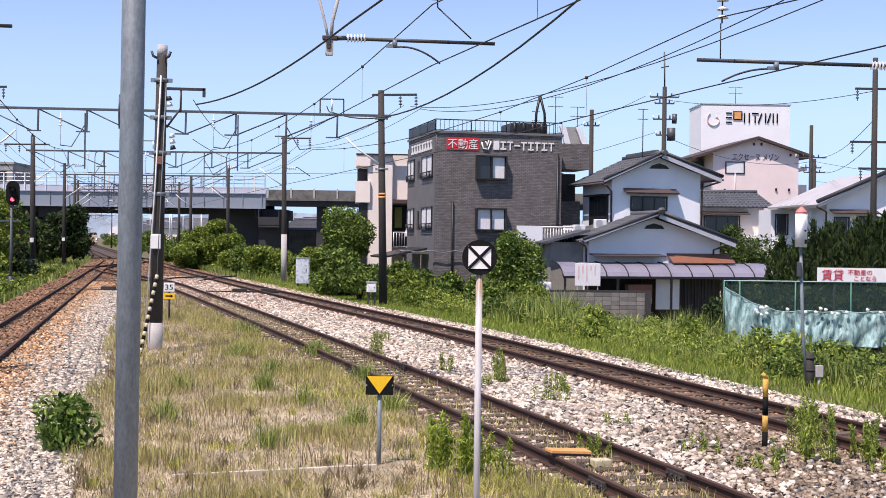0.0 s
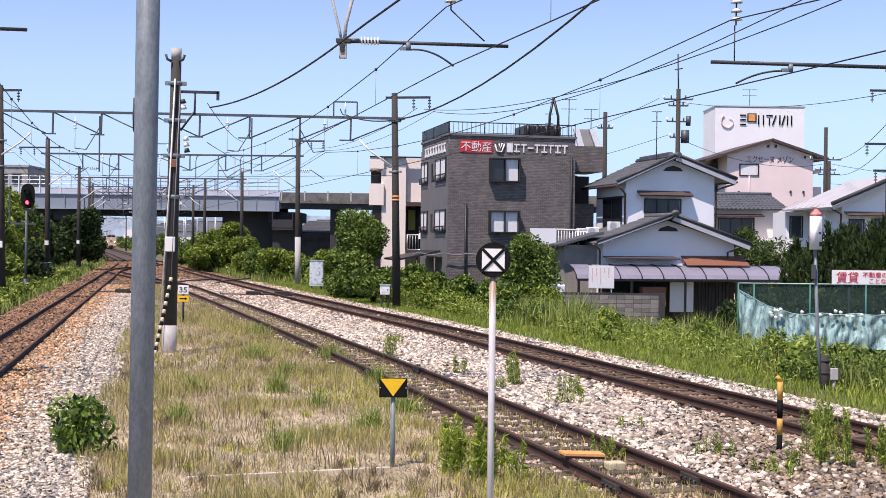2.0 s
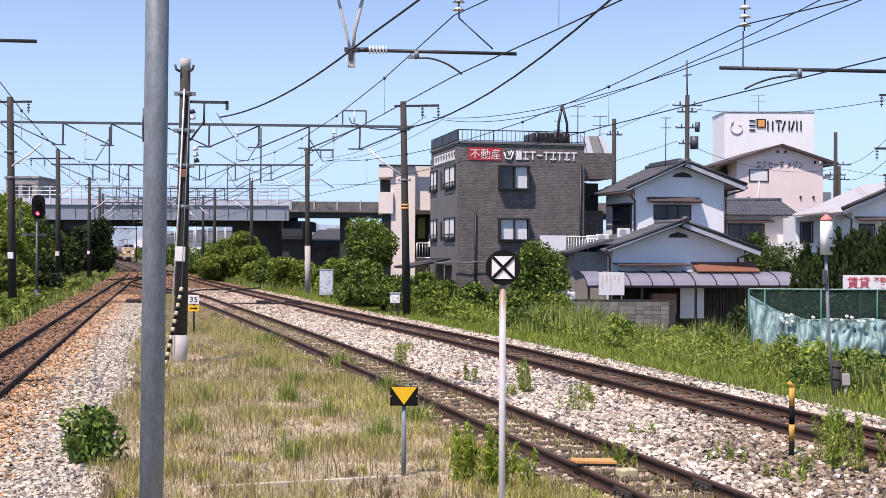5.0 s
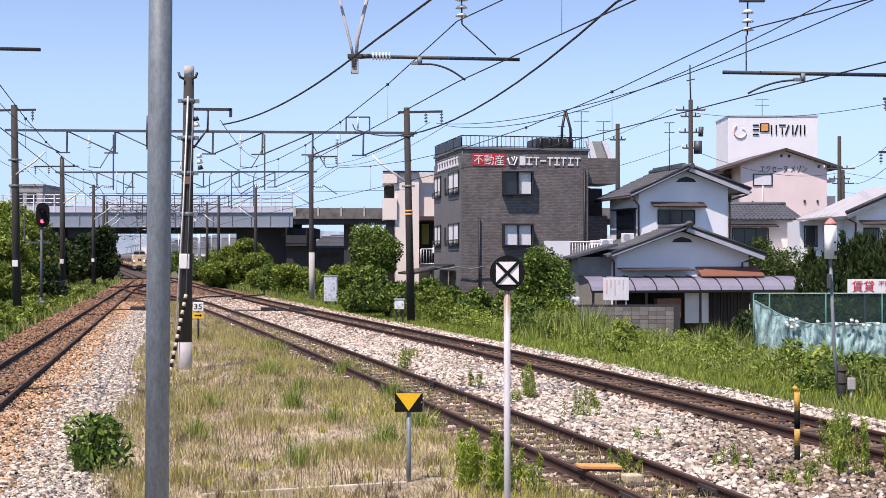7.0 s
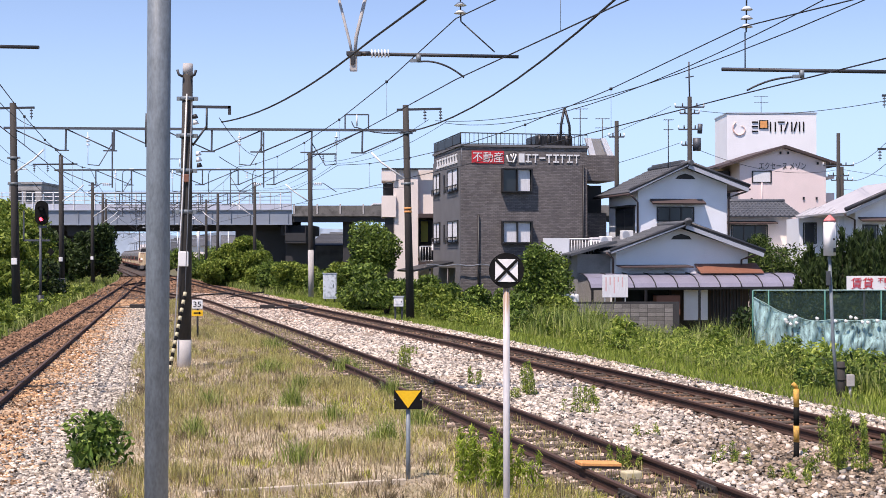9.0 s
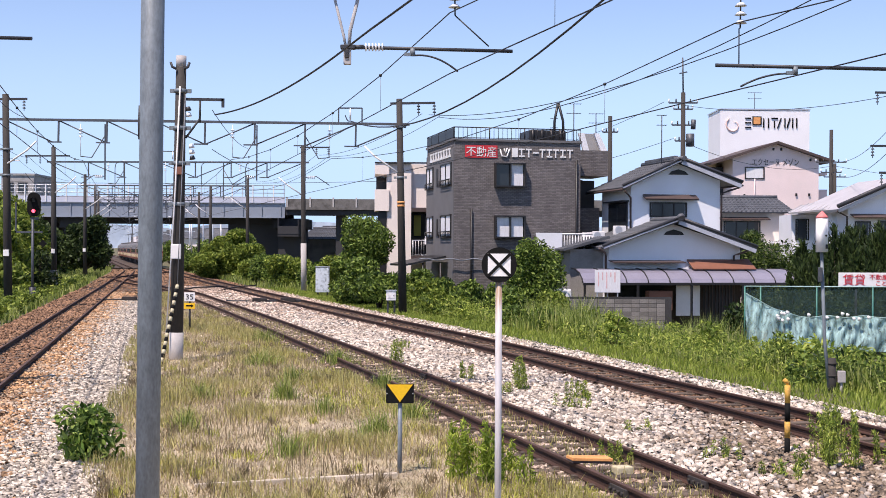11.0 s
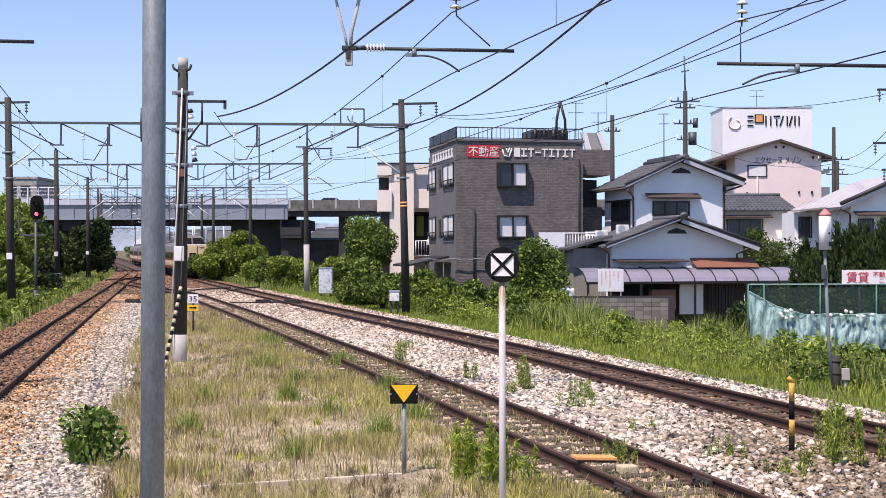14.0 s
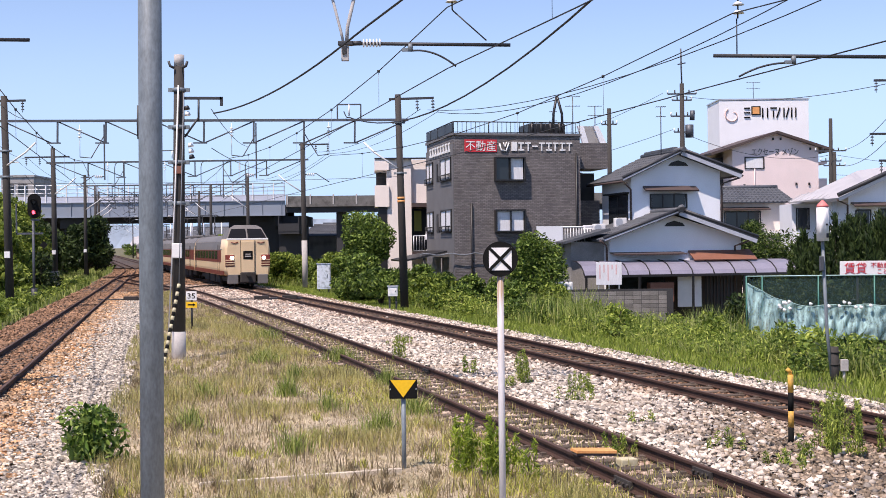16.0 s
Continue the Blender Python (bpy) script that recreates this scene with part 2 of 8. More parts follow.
M = dict(
    soil=mat("soil", (0.13, 0.115, 0.06), 0.95, var=0.4, scale=0.6, fine=14, bump=0.5, stain=(0.08, 0.1, 0.03), stain_amount=0.8),
    dry_soil=mat("dry_thatch_soil", (0.43, 0.355, 0.25), 0.95, var=0.5, scale=1.1, fine=22, bump=0.8, stain=(0.25, 0.22, 0.1), stain_amount=0.7),
    # bed far darker than its stones: shade of the gaps painted in, plus rust stain
    ballast=mat("gap_shade_ballast_bed", (0.06, 0.045, 0.036), 0.95, var=0.5, scale=0.5, fine=26, bump=1.0, stain=(0.2, 0.12, 0.075), stain_amount=0.6),
    mixed_stone=mat("mixed_ballast_stone", (0.47, 0.365, 0.295), 0.9, var=0.3, scale=0.5, fine=30, bump=0.2, island=0.7, stain=(0.3, 0.16, 0.08), stain_amount=0.6),
    stone=mat("ballast_stone", (0.52, 0.45, 0.38), 0.9, var=0.22, scale=0.35, fine=30, bump=0.2, island=0.65, stain=(0.44, 0.32, 0.22), stain_amount=0.5),
    grey_stone=mat("pale_grey_ballast_stone", (0.45, 0.395, 0.33), 0.9, var=0.2, scale=0.4, fine=30, bump=0.2, island=0.75, stain=(0.4, 0.33, 0.25), stain_amount=0.4),
    orange_stone=mat("orange_rust_ballast_stone", (0.43, 0.25, 0.13), 0.95, var=0.3, scale=0.6, fine=30, bump=0.2, island=0.65, stain=(0.5, 0.42, 0.32), stain_amount=0.7),
    rusty_stone=mat("rusty_ballast_stone", (0.255, 0.145, 0.085), 0.95, var=0.3, scale=0.5, fine=30, bump=0.2, island=0.45),
    soiled_stone=mat("soiled_ballast_stone", (0.26, 0.2, 0.145), 0.95, var=0.35, scale=0.8, fine=30, bump=0.2, island=0.6),
    rail=mat("rusty_rail", (0.05, 0.022, 0.014), 0.85, 0.0, var=0.35, scale=1.5, fine=60, bump=0.2),
    railhead=mat("worn_railhead", (0.085, 0.045, 0.03), 0.75, 0.0, var=0.25, scale=1.2, fine=60, bump=0.05),
    sleeper=mat("weathered_sleeper", (0.115, 0.085, 0.065), 0.95, var=0.35, scale=3, fine=40, bump=0.5, rnd=0.3, squash=(1, 6, 6)),
    pole_concrete=mat("dark_pole_concrete", (0.037, 0.033, 0.03), 0.85, var=0.25, scale=1.2, fine=30, bump=0.15, squash=(1, 1, 0.3)),
    pole_white=mat("pale_painted_pole_base", (0.42, 0.4, 0.39), 0.8, var=0.15, scale=3, fine=30),
    galvanised=mat("galvanised_steel", (0.17, 0.2, 0.222), 0.55, 0.1, var=0.25, scale=16, fine=70, bump=0.06, squash=(1, 1, 0.4)),
    steel=mat("grey_steel", (0.085, 0.092, 0.105), 0.55, 0.4, var=0.25, scale=2, fine=40, bump=0.05),
    dark_steel=mat("dark_steel", (0.045, 0.047, 0.052), 0.55, 0.3, var=0.25, scale=2, fine=30, bump=0.05),
    wire=plain("black_wire", (0.018, 0.018, 0.02), 0.6),
    pale_wire=plain("grey_wire", (0.2, 0.22, 0.25), 0.5),
    white=mat("white_paint", (0.78, 0.77, 0.76), 0.5, var=0.06, scale=3, fine=30, bump=0.05),
    black=mat("black_paint", (0.008, 0.008, 0.008), 0.8, var=0.3, scale=4, fine=30, bump=0.03, spec=0.15),
    yellow=mat("yellow_paint", (0.8, 0.47, 0.01), 0.45, var=0.08, scale=5, fine=40, bump=0.03),
    orange=mat("faded_orange_board", (0.74, 0.33, 0.11), 0.7, var=0.2, scale=5, fine=40, bump=0.15),
    red=mat("red_paint", (0.6, 0.03, 0.04), 0.5, var=0.1, scale=4, fine=30, bump=0.02),
    porcelain=plain("white_porcelain", (0.82, 0.83, 0.84), 0.2),
    grey_tile=brick_mat("dark_grey_tile", (0.165, 0.148, 0.144), (0.1, 0.09, 0.09), 0.23, 0.085),
    grey_wall=mat("dark_grey_render", (0.14, 0.136, 0.14), 0.8, var=0.12, scale=1.0, fine=20, bump=0.1),
    trim_grey=mat("pale_grey_bargeboard", (0.42, 0.44, 0.5), 0.7, var=0.12, scale=2, fine=20, bump=0.05),
    cream_wall=mat("cream_render", (0.84, 0.75, 0.69), 0.85, var=0.07, scale=0.7, fine=15, bump=0.08),
    blue_wall=mat("pale_blue_grey_plaster", (0.8, 0.82, 0.86), 0.9, var=0.06, scale=0.8, fine=20, bump=0.08),
    pink_wall=mat("pale_pink_render", (0.8, 0.66, 0.65), 0.85, var=0.06, scale=0.6, fine=15, bump=0.08, stain=(0.72, 0.62, 0.6), stain_amount=0.4),
    white_wall=mat("white_cladding", (0.8, 0.8, 0.82), 0.7, var=0.05, scale=0.5, fine=12, bump=0.03),
    tile_roof=mat("grey_roof_tile", (0.085, 0.09, 0.1), 0.55, var=0.25, scale=1.6, fine=12, bump=0.3, rnd=0.2),
    dark_tile=mat("dark_verge_tile", (0.035, 0.036, 0.042), 0.5, var=0.25, scale=3, fine=20, bump=0.2),
    sheet_roof=mat("pale_sheet_roof", (0.5, 0.48, 0.49), 0.5, 0.1, var=0.1, scale=1, fine=12, bump=0.08),
    brown_roof=mat("brown_sheet_roof", (0.22, 0.09, 0.055), 0.6, var=0.15, scale=2, fine=20, bump=0.1),
    brown_trim=mat("brown_trim", (0.075, 0.05, 0.045), 0.6, var=0.2, scale=2, fine=20, bump=0.1),
    old_block=mat("stained_block", (0.19, 0.18, 0.17), 0.95, var=0.3, scale=0.8, fine=18, bump=0.2, stain=(0.06, 0.055, 0.05), stain_amount=0.7, rnd=0.25),
    dark_wood=mat("dark_wood_cladding", (0.05, 0.034, 0.026), 0.8, var=0.3, scale=2, fine=20, bump=0.2, squash=(5, 1, 0.4)),
    concrete=mat("weathered_concrete", (0.33, 0.32, 0.31), 0.9, var=0.2, scale=0.5, fine=18, bump=0.2, stain=(0.12, 0.115, 0.11), stain_amount=0.6, rnd=0.12),
    # near-black: shade under the bridge is put into this colour; also mortar joints
    dark_concrete=mat("shade_and_joint_concrete", (0.035, 0.035, 0.038), 0.9, var=0.25, scale=0.4, fine=12, bump=0.2),
    girder=mat("blue_grey_girder_paint", (0.24, 0.275, 0.33), 0.5, var=0.1, scale=0.4, fine=10, bump=0.03, stain=(0.26, 0.27, 0.29), stain_amount=0.4),
    glass=plain("window_glass", (0.02, 0.024, 0.028), 0.12),
    curtain=mat("white_curtain", (0.72, 0.72, 0.74), 0.9, var=0.15, scale=6, fine=20, squash=(6, 6, 0.3)),
    frame=mat("dark_bronze_frame", (0.022, 0.021, 0.022), 0.45, 0.2, var=0.2, scale=3, fine=30, bump=0.02),
    alu=mat("silver_aluminium", (0.6, 0.61, 0.63), 0.4, 0.6, var=0.1, scale=3, fine=30, bump=0.02),
    polycarb=mat("smoky_polycarbonate", (0.24, 0.23, 0.29), 0.3, var=0.12, scale=1.5, fine=15, bump=0.03),
    net=mat("aqua_net", (0.44, 0.68, 0.68), 0.8, var=0.5, scale=1.2, fine=12, bump=0.5, squash=(7, 7, 0.35)),
    green_steel=mat("green_fence_steel", (0.04, 0.17, 0.14), 0.5, 0.1, var=0.15, scale=3, fine=30, bump=0.03),
    bark=mat("bark", (0.075, 0.055, 0.04), 0.95, var=0.4, scale=4, fine=30, bump=0.6, squash=(1, 1, 0.2)),
    leaf=leaf_mat("shrub_leaves", [(0.02, 0.04, 0.008), (0.09, 0.155, 0.022), (0.27, 0.36, 0.07)], 0.22),
    dark_leaf=leaf_mat("dark_leaves", [(0.012, 0.024, 0.008), (0.03, 0.055, 0.014), (0.075, 0.115, 0.03)], 0.2),
    bright_leaf=leaf_mat("bright_weed_leaves", [(0.04, 0.075, 0.01), (0.15, 0.215, 0.026), (0.36, 0.42, 0.08)], 0.25),
    spear=leaf_mat("narrow_weed_leaves", [(0.05, 0.1, 0.012), (0.17, 0.25, 0.03), (0.34, 0.42, 0.07), (0.5, 0.54, 0.13)], 0.3),
    grass=leaf_mat("tall_green_grass", [(0.045, 0.085, 0.015), (0.16, 0.23, 0.04), (0.36, 0.43, 0.1), (0.55, 0.55, 0.23)], 0.35),
    lush=leaf_mat("short_lush_grass", [(0.09, 0.15, 0.02), (0.25, 0.33, 0.045), (0.42, 0.48, 0.11)], 0.3),
    straw=leaf_mat("dry_straw", [(0.21, 0.16, 0.095), (0.52, 0.42, 0.27), (0.82, 0.71, 0.49)], 0.3),
    olive=leaf_mat("half_dry_grass", [(0.19, 0.175, 0.06), (0.45, 0.405, 0.145), (0.7, 0.62, 0.28)], 0.35),
    cream_train=mat("cream_train_paint", (0.74, 0.55, 0.34), 0.4, var=0.06, scale=2, fine=20, bump=0.02),
    maroon_train=mat("maroon_train_paint", (0.19, 0.035, 0.022), 0.4, var=0.12, scale=2, fine=20, bump=0.02),
    train_roof=mat("grimy_train_roof", (0.15, 0.14, 0.135), 0.6, var=0.12, scale=1, fine=12, bump=0.03),
    underframe=mat("dusty_underframe", (0.035, 0.03, 0.028), 0.85, var=0.3, scale=2, fine=20, bump=0.1),
    haze_hill=mat("hazy_hill", (0.42, 0.5, 0.6), 1.0, var=0.15, scale=0.01, fine=0.05, bump=0),
    lamp=plain("headlamp", (1.0, 0.97, 0.9), 0.3, glow=6.0),
    red_lamp=plain("red_signal_lamp", (1.0, 0.06, 0.1), 0.3, glow=5.0),
)

sheer(M["net"], 0.5, 0.22)
M["fine_mesh"] = sheer(mat("fine_green_mesh", (0.025, 0.06, 0.055), 0.8, var=0.2), 0.68)

# ---- mesh helpers ----
def box(bm, x0, x1, y0, y1, z0, z1, bevel=0.0):
    vs = [bm.verts.new((x, y, z)) for z in (z0, z1) for x, y in ((x0, y0), (x1, y0), (x1, y1), (x0, y1))]
    fs = [bm.faces.new([vs[i] for i in f]) for f in ((3, 2, 1, 0), (4, 5, 6, 7), (0, 1, 5, 4), (1, 2, 6, 5), (2, 3, 7, 6), (3, 0, 4, 7))]
    if bevel:
        bmesh.ops.bevel(bm, geom=list({e for f in fs for e in f.edges}), offset=bevel, segments=2, affect="EDGES", profile=0.5)
    return bm


def ring(c, d, r, n):
    d = Vector(d).normalized()
    a = d.orthogonal().normalized()
    b = d.cross(a)
    return [Vector(c) + r * (a * math.cos(2 * math.pi * i / n) + b * math.sin(2 * math.pi * i / n)) for i in range(n)]


def tube(bm, pts, radii, n=8, smooth=True):
    """A closed tube along points; one radius, or one for each point."""
    pts = [Vector(p) for p in pts]
    radii = [radii] * len(pts) if isinstance(radii, (int, float)) else radii
    a = None
    last = None
    for i, p in enumerate(pts):
        d = (pts[min(i + 1, len(pts) - 1)] - pts[max(i - 1, 0)]).normalized()
        a = d.orthogonal().normalized() if a is None else (a - d * a.dot(d)).normalized()
        b = d.cross(a)
        rg = [bm.verts.new(p + radii[i] * (a * math.cos(2 * math.pi * k / n) + b * math.sin(2 * math.pi * k / n))) for k in range(n)]
        if last:
            for k in range(n):
                bm.faces.new((last[k], last[(k + 1) % n], rg[(k + 1) % n], rg[k])).smooth = smooth
        else:
            bm.faces.new(rg[::-1])
        last = rg
    bm.faces.new(last)
    return bm


def prism(bm, poly, y0, y1):
    """A polygon of (x, z), counter-clockwise from the front, drawn out from y0 to y1."""
    f = [bm.verts.new((x, y0, z)) for x, z in poly]
    k = [bm.verts.new((x, y1, z)) for x, z in poly]
    bm.faces.new(f), bm.faces.new(k[::-1])
    for i in range(len(poly)):
        j = (i + 1) % len(poly)
        bm.faces.new((f[j], f[i], k[i], k[j]))
    return bm


def slab(bm, a, b, c, d, t):
    """A plate with the corners a b c d, counter-clockwise from above, and thickness t below."""
    up = [Vector(p) for p in (a, b, c, d)]
    n = (up[1] - up[0]).cross(up[3] - up[0]).normalized() * t
    v = [bm.verts.new(p) for p in up] + [bm.verts.new(p - n) for p in up]
    for f in ((0, 1, 2, 3), (7, 6, 5, 4), (0, 4, 5, 1), (1, 5, 6, 2), (2, 6, 7, 3), (3, 7, 4, 0)):
        bm.faces.new([v[i] for i in f])
    return bm


def thing(name, m, label, category, group="", kind=""):
    ob = new(name)
    ob.matrix_world = m
    ob.empty_display_size = 0.2
    return tagged(ob, label, category, group, kind)


def mesh_of(bm, name, material):
    bmesh.ops.recalc_face_normals(bm, faces=bm.faces)
    me = bpy.data.meshes.new(name)
    bm.to_mesh(me)
    bm.free()
    me.materials.append(material)
    return me


def part(name, bm, material, parent, label="", at=None):
    ob = new(name, mesh_of(bm, name, material))
    ob.parent = parent
    if at is not None:
        ob.matrix_local = at
    return tagged(ob, label) if label else ob


def solid(name, bm, material, label, category="", group="", kind="", m=None):
    """A thing that is one mesh."""
    ob = new(name, mesh_of(bm, name, material))
    if m is not None:
        ob.matrix_world = m
    return tagged(ob, label, category, group, kind)


def repeat(ob, name, parent, m):
    """Another piece on the same mesh."""
    o = new(name, ob.data)
    o.parent = parent
    o.matrix_local = m
    return o


def raw(name, verts, tris, material, smooth=False):
    """One mesh out of arrays."""
    verts, tris = np.asarray(verts, "f").reshape(-1, 3), np.asarray(tris, "i").reshape(-1, 3)
    me = bpy.data.meshes.new(name)
    me.vertices.add(len(verts)), me.loops.add(tris.size), me.polygons.add(len(tris))
    me.vertices.foreach_set("co", verts.ravel())
    me.loops.foreach_set("vertex_index", tris.ravel())
    me.polygons.foreach_set("loop_start", np.arange(len(tris), dtype="i") * 3)
    me.update(calc_edges=True)
    me.validate()
    me.materials.append(material)
    return me


def words(text, size, depth=0.01):
    """Lettering as a bmesh, standing in the x-z plane, starting at the origin, facing -y."""
    cu = bpy.data.curves.new("lettering", "FONT")
    cu.body, cu.size, cu.extrude = text, size, depth / 2
    cu.resolution_u = 3
    ob = bpy.data.objects.new("lettering", cu)
    me = bpy.data.meshes.new_from_object(ob)
    bm = bmesh.new()
    bm.from_mesh(me)
    bmesh.ops.transform(bm, matrix=Matrix.Rotation(radians(90), 4, "X"), verts=bm.verts)
    bpy.data.objects.remove(ob), bpy.data.meshes.remove(me)
    return bm


def fitted(bm, x0, x1, z0, z1, y):
    """Stretch lettering to a field of a sign."""
    lo = [min(v.co[i] for v in bm.verts) for i in range(3)]
    hi = [max(v.co[i] for v in bm.verts) for i in range(3)]
    for v in bm.verts:
        v.co.x = x0 + (v.co.x - lo[0]) / (hi[0] - lo[0]) * (x1 - x0)
        v.co.z = z0 + (v.co.z - lo[2]) / (hi[2] - lo[2]) * (z1 - z0)
        v.co.y = y + (v.co.y - hi[1])
    return bm


def spline(knots):
    """A smooth x for each y through the knots (y, x)."""
    ys, xs = np.array([k[0] for k in knots], float), np.array([k[1] for k in knots], float)
    g = np.gradient(xs, ys)

    def at(y):
        y = np.asarray(y, float)
        i = np.clip(np.searchsorted(ys, y) - 1, 0, len(ys) - 2)
        h = ys[i + 1] - ys[i]
        s = (y - ys[i]) / h
        v = ((2 * s ** 3 - 3 * s ** 2 + 1) * xs[i] + (s ** 3 - 2 * s ** 2 + s) * h * g[i]
             + (-2 * s ** 3 + 3 * s ** 2) * xs[i + 1] + (s ** 3 - s ** 2) * h * g[i + 1])
        v = np.where(y < ys[0], xs[0] + (y - ys[0]) * g[0], v)
        return np.where(y > ys[-1], xs[-1] + (y - ys[-1]) * g[-1], v)
    return at


# centre lines of the three tracks: x at the distance y; rail tops at RAIL
RAIL = 0.2
line_a = spline([(-20, 0.47), (33.5, -10.9), (60, -16.54), (87, -22.28), (115, -28.3), (150, -36.0), (200, -49.5), (259, -66.0), (330, -85.7), (700, -188)])
line_b = spline([(-20, 11.67), (10, 3.99), (17.5, 1.99), (24, 0.23), (38, -3.63), (50, -7.03), (66, -11.7), (78, -15.3), (90, -20.0), (104, -25.3), (112, -27.65)])
line_c = spline([(-20, 16.65), (19, 6.35), (30, 3.35), (37.5, 1.3), (49.4, -2.35), (65, -7.1), (81.3, -11.94), (95, -15.9), (121, -23.3), (140, -28.7), (200, -45.4), (259, -61.8), (330, -81.5), (700, -184)])


def ground_z(x, y):
    """Level along the tracks; falls towards the houses on the far side."""
    off = np.asarray(x) - line_c(np.clip(y, -20, 700))
    s = np.clip((off - 3.2) / 9.0, 0, 1)
    return -1.2 * s * s * (3 - 2 * s)


# ---- ground, beds and tracks ----
def build_ground():
    xs = np.concatenate([[-2500, -900, -350], np.arange(-160, 161, 4.0), [350, 900, 2500]])
    ys = np.concatenate([[-900, -200], np.arange(-40, 261, 3.0), [320, 450, 700, 1200, 2500, 4500]])
    gx, gy = np.meshgrid(xs, ys)
    z = ground_z(gx, gy)
    n = len(xs)
    i = np.arange((len(ys) - 1) * n).reshape(-1, n)[:, :-1].ravel()
    tris = np.concatenate([np.stack([i, i + 1, i + n + 1], 1), np.stack([i, i + n + 1, i + n], 1)])
    ob = new("ground", raw("ground", np.stack([gx, gy, z], -1), tris, M["soil"]))
    tagged(ob, "dry brown soil beside the tracks, partly overgrown", "ground", kind="structure")


def build_bed(name, left, right, y0, y1, label):
    """A low bank of ballast between two edge lines."""
    bm = bmesh.new()
    last = None
    for y in np.arange(y0, y1, 1.5):
        l, r = float(left(y)), float(right(y))
        row = [bm.verts.new((l + (r - l) * s, y, z)) for s, z in ((0, -0.05), (0.12, 0.015), (0.5, 0.02), (0.88, 0.015), (1, -0.08))]
        if last:
            for k in range(4):
                bm.faces.new((last[k], last[k + 1], row[k + 1], row[k]))
        last = row
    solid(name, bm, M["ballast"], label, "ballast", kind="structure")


PROFILE = [(-0.064, -0.153), (0.064, -0.153), (0.064, -0.14), (0.01, -0.122), (0.009, -0.045), (0.032, -0.036), (0.033, -0.006), (0.026, 0.0),
           (-0.026, 0.0), (-0.033, -0.006), (-0.032, -0.036), (-0.009, -0.045), (-0.01, -0.122), (-0.064, -0.14)]


def rail_mesh(line, offset, y0, y1, step=1.5):
    bm = bmesh.new()
    last = None
    for y in np.arange(y0, y1 + step / 2, step):
        x = float(line(y))
        d = Vector((float(line(y + 0.1)) - x, 0.1, 0)).normalized()
        side = Vector((d.y, -d.x, 0))
        c = Vector((x, y, RAIL)) + side * offset
        row = [bm.verts.new(c + side * u + Vector((0, 0, w))) for u, w in PROFILE]
        if last:
            for k in range(len(PROFILE)):
                j = (k + 1) % len(PROFILE)
                bm.faces.new((last[k], last[j], row[j], row[k])).material_index = 1 if k == 7 else 0
        last = row
    return bm


def sleeper_mesh():
    bm = bmesh.new()
    box(bm, -1.02, 1.02, -0.1, 0.1, -0.12, 0.0, 0.012)
    for s in (-0.566, 0.566):
        for e in (-0.12, 0.12):
            box(bm, s + e - 0.035, s + e + 0.035, -0.05, 0.05, 0, 0.035)
    return mesh_of(bm, "sleeper", M["sleeper"])


def build_track(line, y0, y1, s0, s1, label):
    tr = thing("railway_track", Matrix(), label, "railway track", "parallel tracks", "structure")
    for off in (-0.566, 0.566):
        bm = rail_mesh(line, off, y0, y1)
        r = part("rail", bm, M["rail"], tr)
        r.data.materials.append(M["railhead"])
    me, y = build_track.sleeper, s0
    while y < s1:
        x = float(line(y))
        a = math.atan2(float(line(y + 0.1)) - x, 0.1)
        o = new("sleeper", me)
        o.parent = tr
        o.matrix_local = pose(x + random.uniform(-0.03, 0.03), y, 0.05, 0, 0, -math.degrees(a) + random.uniform(-1, 1))
        y += 0.62 * math.cos(a)
    return tr


build_track.sleeper = sleeper_mesh()
build_ground()
build_bed("ballast_left", lambda y: line_a(y) - 2.3, lambda y: line_a(y) + 3.1, -6, 112, "rust-stained ballast bed under a rusty track, dark for shaded gaps between stones")
build_bed("ballast_right", lambda y: line_b(y) - 1.25, lambda y: line_c(y) + 2.0, -6, 88, "ballast bed under the main track and siding, dark for shaded gaps between pale stones")
bm = bmesh.new()
last = None
for yy in np.arange(-6, 100, 2.0):
    l, r = float(line_a(yy)) + 2.4, float(line_b(yy)) - 0.9
    if r - l < 0.2:
        break
    row = [bm.verts.new((l + (r - l) * k / 4, yy, z)) for k, z in enumerate((0.0, 0.02, 0.025, 0.02, 0.0))]
    if last:
        for k in range(4):
            bm.faces.new((last[k], last[k + 1], row[k + 1], row[k]))
    last = row
solid("dry_verge", bm, M["dry_soil"], "pale dry thatch and soil between the tracks", "ground", kind="structure")
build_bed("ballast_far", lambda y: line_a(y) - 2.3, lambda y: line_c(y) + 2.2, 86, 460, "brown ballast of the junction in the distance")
build_track(line_a, -6, 460, 17, 70, "rusty narrow-gauge track on brown ballast")
build_track(line_b, 6, 112, 10, 90, "rusty siding track on weathered sleepers, weeds between")
build_track(line_c, 6, 460, 12, 100, "main track with dark rails on pale ballast")
line_x = spline([(104, -25.95), (118, -28.5), (135, -29.6), (150, -31.5)])
build_track(line_x, 104, 150, 150, 150, "rusty crossover rails between two tracks")


# ---- overpass across the tracks ----
M["lilac_panel"] = mat("pale_lilac_panel", (0.5, 0.52, 0.6), 0.5, var=0.1, scale=0.3, fine=10, bump=0.03)


